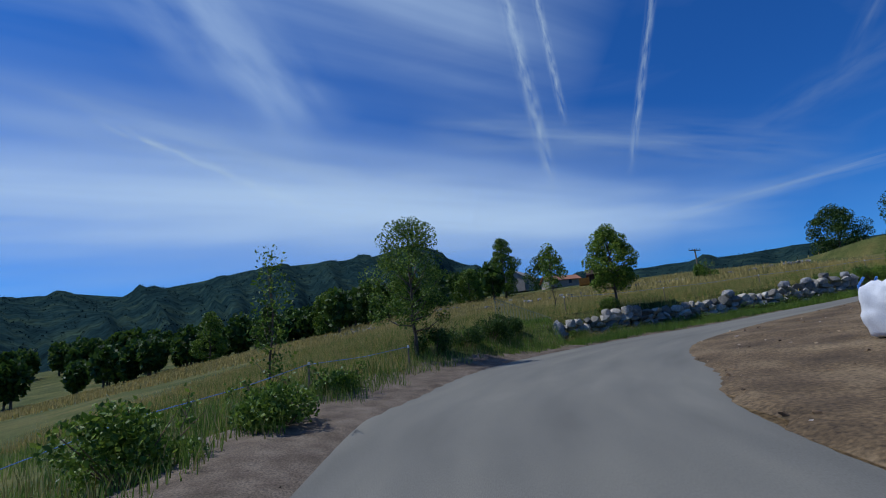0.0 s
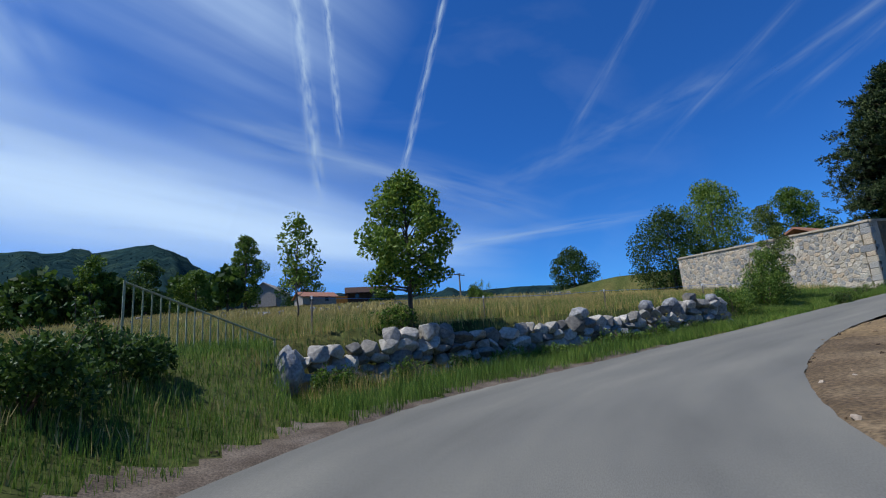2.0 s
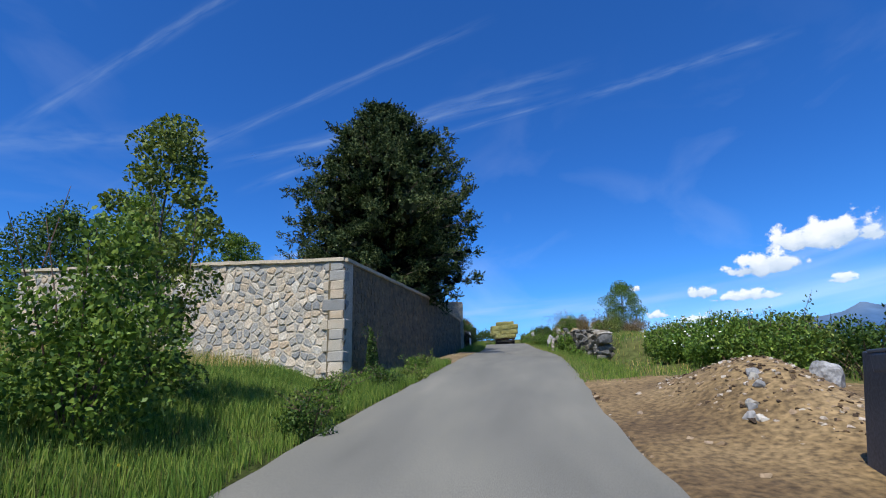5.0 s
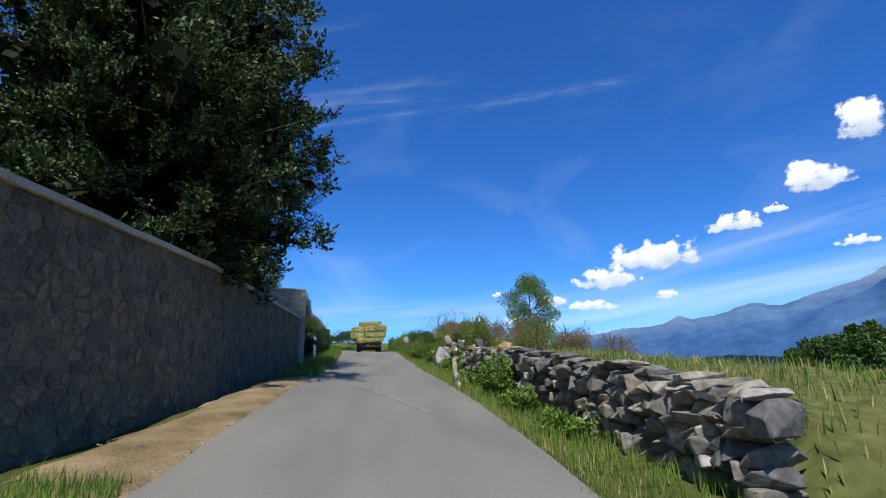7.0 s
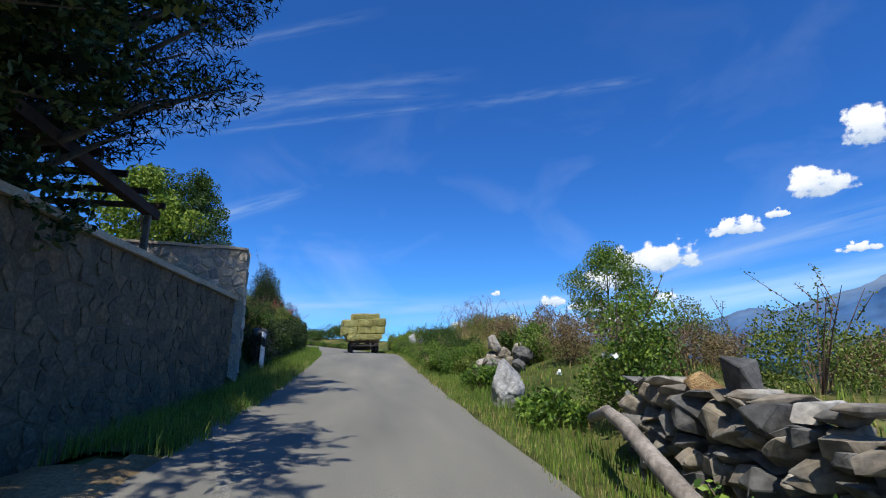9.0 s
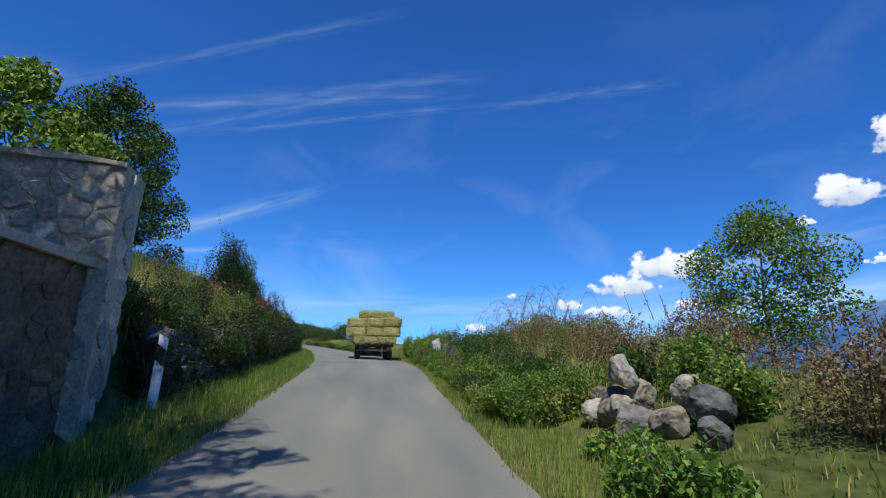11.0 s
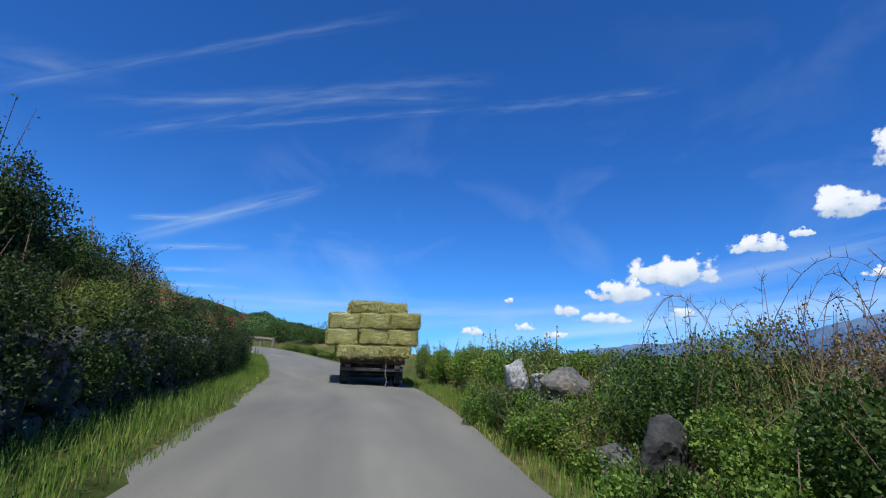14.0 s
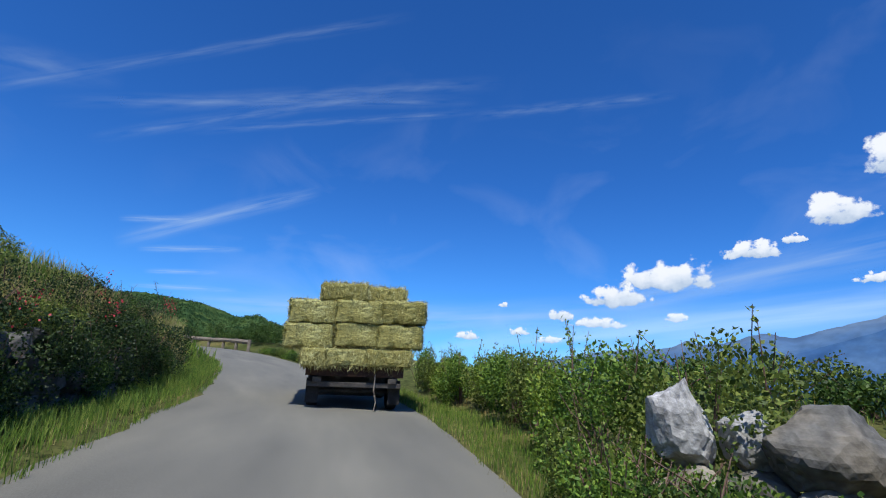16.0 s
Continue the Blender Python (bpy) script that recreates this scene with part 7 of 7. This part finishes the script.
def build_bag():
    rng = np.random.default_rng(650)
    bm = bmesh.new()
    bmesh.ops.create_grid(bm, x_segments=1, y_segments=1, size=0.1)
    bm.clear()
    put_box(bm, -0.42, 0.42, -0.40, 0.40, 0.0, 0.95, 0.10)
    bmesh.ops.subdivide_edges(bm, edges=[e for e in bm.edges if e.calc_length() > 0.3], cuts=9, use_grid_fill=True)
    for v in bm.verts:
        h = v.co.z / 0.95
        v.co.x *= 1 + 0.10 * math.sin(h * 3.1)
        v.co.y *= 1 + 0.10 * math.sin(h * 3.1)
        crumple = 0.05 * noise.noise(v.co * 4.0) + 0.03 * noise.noise(v.co * 11.0)
        v.co += v.co.normalized() * crumple
        if h > 0.85:
            v.co.z += 0.09 * noise.noise(v.co * 5.0 + Vector((9, 2, 1)))
        v.co.z = max(v.co.z, 0.0)
    root = anchor("bulk_bag", 7.2, 8.3, gz(7.2, 8.3) + 0.06, 25, "full white woven bulk bag with blue straps", "bulk bag")
    part("sack", bm, M_BAG, root, smooth=True)
    for x in (-0.25, 0.25):
        for y in (-0.47, 0.47):
            v, f = tube([(x, y * 0.93, 0.1), (x, y, 0.5), (x, y * 0.95, 0.96), (x * 0.8, y * 0.75, 1.10)], [0.022] * 4, 5)
            part("strap", mesh_of("strap", v, f, M_BAGBLUE), None, root, "blue lifting strap")


build_bag()

rng_y = np.random.default_rng(660)
for k in range(9):
    x, y = 23.0 + 0.10 * k + rng_y.normal() * 0.06, 18.25 - 0.06 * k + rng_y.normal() * 0.05
    s = rng_y.uniform(0.08, 0.15)
    ob = new("white_stone", PALE_SHAPES[k % 6] if k % 3 else STONE_SHAPES[k])
    ob.matrix_world = pose(x, y, gz(x, y) + 0.05, 0, 0, 40 * k) @ Matrix.Diagonal((s, s, s, 1))
    tagged(ob, "whitish stone in a small line on the soil", "stone", "white stones")
for k, (x, y, s) in enumerate(((13.6, 14.4, 0.28), (14.2, 13.9, 0.2), (12.6, 12.6, 0.35), (9.6, 10.2, 0.3), (11.5, 13.2, 0.18), (17.6, 15.6, 0.22), (18.4, 15.0, 0.3), (16.2, 14.6, 0.2))):
    ob = new("field_rock", GREY_SHAPES[k])
    ob.matrix_world = pose(x, y, gz(x, y) + s * 0.2, 0, 0, 50 * k) @ Matrix.Diagonal((s * 1.2, s, s * 0.7, 1))
    tagged(ob, "grey broken rock lying on the yard soil", "rock", "yard rocks")


def build_pallet():
    x, y = 15.9, 15.6
    root = anchor("broken_crate", x, y, gz(x, y) + 0.04, 30, "broken pale wooden crate slats on the soil", "crate")
    for k in range(5):
        bm = put_box(bmesh.new(), -0.45, 0.45, -0.05, 0.05, 0.0, 0.02, 0.003, pose(0.05 * k, 0.13 * k - 0.25, 0.02 + 0.06 * (k % 2), 0, -12 + 9 * k, 17 * k))
        part("slat", bm, M_LOG, root)


build_pallet()

# fallen branch against the wall's foot
bz = gz(43.2, 18.1)
v, f = tube([(44.9, 17.85, bz + 0.55), (44.3, 17.95, bz + 0.66), (43.6, 18.15, bz + 0.60), (42.6, 18.30, gz(42.6, 18.3) + 0.30), (41.4, 18.40, gz(41.4, 18.4) + 0.05)], [0.045, 0.06, 0.065, 0.07, 0.075], 9)
tagged(new("fallen_branch", mesh_of("fallen_branch", v, f, M_LOG, smooth=True)), "bent grey dead branch leaning at the verge", "branch")

# ---- terrace buildings ----


def build_carport():
    g = TOP - 0.5
    root = anchor("carport", 50.6, 24.9, g, 0, "dark timber carport on a grey post above the wall", "carport")
    part("post", box(-0.06, 0.06, -0.06, 0.06, 0, 2.55, 0.008), M_POST, root, "grey square post")
    part("beam", box(-7.5, 0.35, -0.10, 0.10, 2.55, 2.75, 0.01), M_DARKWOOD, root)
    part("rear_beam", box(-7.5, 0.35, 3.9, 4.1, 2.75, 2.95, 0.01), M_DARKWOOD, root)
    part("rear_post", box(-0.06, 0.06, 3.94, 4.06, 0, 2.75, 0.008), M_POST, root)
    part("end_post", box(-7.1, -6.98, -0.06, 0.06, 0, 2.55, 0.008), M_POST, root)
    for k in range(9):
        x = -7.2 + k * 0.92
        part("rafter", box(x - 0.04, x + 0.04, -0.25, 4.2, 2.76, 2.88, 0.006), M_DARKWOOD, root)


def build_terrace_house():
    g = TOP - 0.2
    root = anchor("terrace_house", 44.5, 34.0, g - 1.1, 0, "low plastered house with a red clay roof on the terrace", "house")
    part("wall", box(-3.2, 3.2, -2.6, 2.6, -0.6, 2.5, 0.01), M_PLASTER, root)
    bm = bmesh.new()
    vs = [bm.verts.new(p) for p in ((-3.6, -3.0, 2.4), (3.6, -3.0, 2.4), (3.6, 3.0, 2.4), (-3.6, 3.0, 2.4), (-3.6, 0, 3.7), (3.6, 0, 3.7), (-3.6, -3.0, 2.55), (3.6, -3.0, 2.55), (3.6, 3.0, 2.55), (-3.6, 3.0, 2.55), (-3.6, 0, 3.86), (3.6, 0, 3.86))]
    for q in ((6, 7, 11, 10), (10, 11, 8, 9), (0, 1, 7, 6), (2, 3, 9, 8), (0, 6, 10, 4), (4, 10, 9, 3), (1, 5, 11, 7), (5, 2, 8, 11), (0, 4, 5, 1), (4, 3, 2, 5)):
        bm.faces.new([vs[i] for i in q])
    part("roof", bm, M_ROOF, root)
    for x in (-1.8, 1.4):
        w = part("window", box(x - 0.45, x + 0.45, -2.66, -2.58, 0.9, 2.0, 0.01), M_DARKWOOD, root, "dark window frame")
        part("pane", box(x - 0.38, x + 0.38, -2.68, -2.665, 0.97, 1.93), M_GLASS, w)


def build_car():
    x, y, g = 50.2, 27.0, TOP - 0.45
    root = anchor("parked_car", x, y, g, 92, "dark parked car under the carport", "car")
    bm = put_box(bmesh.new(), -2.0, 2.0, -0.85, 0.85, 0.30, 0.95, 0.12)
    put_box(bm, -1.3, 1.0, -0.74, 0.74, 0.93, 1.45, 0.16)
    part("body", bm, M_CAR, root, smooth=False)
    for px in (-1.25, 1.25):
        for py in (-0.78, 0.78):
            w = part("wheel", rod((px, py - 0.1, 0.31), (px, py + 0.1, 0.31), 0.31, sides=20), M_TYRE, root)
            part("rim", rod((px, py - 0.11, 0.31), (px, py + 0.11, 0.31), 0.19, sides=16), M_REFLECTOR, w)
    for s in (-1, 1):
        part("side_window", box(-1.05, 0.75, s * 0.745 - 0.006, s * 0.745 + 0.006, 1.0, 1.34), M_GLASS, root)
    part("windscreen", box(-1.32, -1.29, -0.6, 0.6, 1.02, 1.36), M_GLASS, root)


build_carport()
build_terrace_house()
build_car()

# ---- far houses, poles and stone rows ----


def far_house(x, y, w, d, h, ridge_h, turn, wall, roof, label, windows=((-0.25, 0.5), (0.2, 0.5)), name="farmhouse", porch=None):
    root = anchor(name, x, y, gz(x, y) - 0.3, turn, label, "house")
    part("wall", box(-w / 2, w / 2, -d / 2, d / 2, 0, h, 0.02), wall, root)
    bm = bmesh.new()
    e, t = 0.6, 0.22
    vs = [bm.verts.new(p) for p in ((-w / 2 - e, -d / 2 - e, h - 0.2), (w / 2 + e, -d / 2 - e, h - 0.2), (w / 2 + e, d / 2 + e, h - 0.2), (-w / 2 - e, d / 2 + e, h - 0.2), (-w / 2 - e, 0, ridge_h), (w / 2 + e, 0, ridge_h))]
    up = [bm.verts.new(q.co + Vector((0, 0, t))) for q in vs]
    for q in ((0, 1, 5, 4), (4, 5, 2, 3)):
        bm.faces.new([vs[i] for i in q[::-1]])
        bm.faces.new([up[i] for i in q])
    for i, j in ((0, 1), (1, 5), (5, 2), (2, 3), (3, 4), (4, 0)):
        bm.faces.new((vs[i], vs[j], up[j], up[i]))
    part("roof", bm, roof, root)
    bm = bmesh.new()
    for s in (-1, 1):
        a = [bm.verts.new(p) for p in ((s * w / 2, -d / 2, h - 0.02), (s * w / 2, d / 2, h - 0.02), (s * w / 2, 0, ridge_h - 0.05))]
        bm.faces.new(a)
        c = [bm.verts.new(v.co - Vector((s * 0.2, 0, 0))) for v in a]
        bm.faces.new(c[::-1])
    part("gable", bm, wall, root)
    for u, v in windows:
        win = part("window", box(u * w - 0.5, u * w + 0.5, -d / 2 - 0.06, -d / 2 + 0.02, v * h - 0.1, v * h + 1.1, 0.01), M_DARKWOOD, root)
        part("pane", box(u * w - 0.42, u * w + 0.42, -d / 2 - 0.08, -d / 2 - 0.065, v * h - 0.02, v * h + 1.02), M_GLASS, win)
    if porch:
        part("porch_boarding", box(-w / 2 - 2.6, -w / 2, -d / 2, d / 2 - 1.0, 0.2, h - 0.6, 0.02), porch, root, "bright orange boarding")
    return root


far_house(38.0, 133.0, 9.0, 7.0, 2.5, 4.2, -14, M_DARKWOOD, M_DARKWOOD, "low dark timber barn with an orange boarded porch", porch=M_ORANGE, name="barn")
far_house(31.0, 160.0, 10.0, 7.0, 2.2, 3.8, 10, M_PLASTER, M_ROOF, "low house with a red clay roof", name="cottage")
far_house(24.0, 205.0, 13.0, 9.0, 5.5, 8.5, 60, M_PLASTER, M_PLASTER, "gabled pale stone house without trees before it")


def power_pole(x, y, h, arms):
    root = anchor("power_pole", x, y, gz(x, y) - 0.2, 20, "wooden power pole with crossarms on the skyline", "power pole", "power poles")
    part("pole", rod((0, 0, 0), (0, 0, h), 0.16, 0.11, 8), M_POST, root)
    for z, w in arms:
        part("crossarm", box(-w, w, -0.07, 0.07, h - z - 0.07, h - z + 0.07, 0.01), M_POST, root)
        for s in (-1, -0.4, 0.4, 1):
            part("insulator", rod((s * w * 0.95, 0, h - z + 0.05), (s * w * 0.95, 0, h - z + 0.3), 0.05, sides=6), M_GLASS, root)


power_pole(39.5, 85.0, 4.6, ((0.25, 1.2),))
power_pole(72.5, 102.0, 6.0, ((0.3, 1.2), (1.3, 0.9), (2.3, 1.2)))

rng_s = np.random.default_rng(670)
xs = np.r_[rng_s.uniform(-14, 40, 170), rng_s.uniform(-30, 8, 70)]
ys = np.r_[47 + 0.22 * (xs[:170] + 14) + rng_s.normal(size=170) * 0.4, 68 - 0.1 * xs[170:] + rng_s.normal(size=70) * 0.4]
scatter_rocks("field_stone_rows", xs, ys, rng_s.uniform(0.25, 0.7, 240), M_PALE, "rows of pale stones dividing the hayfields", "stone row", 671)
bush("barn_bush", 37.0, 118.0, 3.0, 2.0, 2.6, 2600, 0.35, M_LEAF_DARK, 672, "broad dark bush before the barn", category="bush")


def far_fence():
    """A heavy log rail on stub posts along the outside of the far bend."""
    spots = [(105.0, 29.0), (107.4, 30.5), (109.7, 32.1), (111.9, 33.9), (113.9, 36.0), (115.6, 38.0)]
    for k, (x, y) in enumerate(spots):
        z = gz(x, y)
        root = anchor("fence_post", x, y, z, 0, "weathered wooden guard rail post at the bend", "fence post", "far fence")
        part("post", rod((0, 0, -0.1), (0, 0, 0.92), 0.13, 0.12, 8), M_POST, root)
        if k + 1 < len(spots):
            x2, y2 = spots[k + 1]
            part("rail", rod((0, 0, 0.72), (x2 - x, y2 - y, gz(x2, y2) - z + 0.72), 0.17, 0.15, 8), M_POST, root, "thick grey-brown log rail")


far_fence()
rng_o = np.random.default_rng(690)
for k in range(12):
    x = 88.5 + 1.35 * k
    y = float(np.interp(x, (88, 92, 96, 100, 104, 108), (21.8, 23.2, 24.8, 26.7, 28.8, 31.5))) - 0.9
    bush("bramble", x, y, 0.9, 0.6, rng_o.uniform(0.45, 0.8), 1800, 0.075, (M_LEAF_DARK, M_LEAF, M_OLIVE)[k % 3], 691 + k, "low green weeds outside the far bend", group="far bend scrub", shoots=3)
for k in range(14):
    x = 95.0 + 2.1 * k
    y = float(np.interp(x, (92, 100, 108, 112, 116, 120, 124), (23.2, 26.7, 31.5, 34.6, 38.8, 45.0, 54.8))) - 4.5
    bush("scrub", x, y, 1.9, 1.5, rng_o.uniform(1.3, 2.0), 3000, 0.12, M_LEAF_DARK, 710 + k, "dark green scrub on the slope below the bend", group="far bend scrub", shoots=4, lumpy=12)


def far_wood(name, spots, leaf, label, seed, lo=5.0, hi=9.0, material=None):
    """Many far trees as one mass: trunks and leafy crowns."""
    rng = np.random.default_rng(seed)
    quads, pieces = [], []
    for x, y in spots:
        h = rng.uniform(lo, hi)
        z = gz(x, y)
        n = 420
        d = rng.normal(size=(n, 3))
        d /= np.linalg.norm(d, axis=1)[:, None]
        d *= rng.uniform(0.55, 1.0, (n, 1))
        p = d * (h * 0.30, h * 0.30, h * 0.42) + (x, y, z + h * 0.55)
        quads.append(leaf_quads(rng, p, leaf, leaf * 0.7, 0.2, d * 0.6))
        pieces.append(tube([(x, y, z - 0.3), (x, y, z + h * 0.6)], [h * 0.03, h * 0.01], 5))
    root = tagged(new(name, quads_mesh(name, np.concatenate(quads), material or M_LEAF_DARK)), label, "wood", kind="stuff")
    v, f = join(pieces)
    part("trunks", mesh_of("trunks", v, f, M_BARK), None, root)


rng_w = np.random.default_rng(680)
far_wood("valley_wood", [(55 + 62 * u + rng_w.normal() * 5, -50 + 26 * u - 42 * u * u + rng_w.normal() * 4) for u in rng_w.uniform(0, 1, 90)], 0.6, "dark green wood along the meadow's lower edge", 681, 3.4, 5.8)
far_wood("hillside_wood", [(-70 + 75 * u + rng_w.normal() * 4, 74 + 18 * u + rng_w.normal() * 7 + 40 * rng_w.random()) for u in rng_w.uniform(0, 1, 130)], 1.0, "dark green trees and hedges below the mountain", 682, 4.0, 8.5)
far_wood("hillside_wood", [(-140 + 130 * u, 120 + 60 * u + rng_w.uniform(0, 120)) for u in rng_w.uniform(0, 1, 200)], 1.6, "dark green wooded slope below the mountain", 683, 6.0, 12.0)
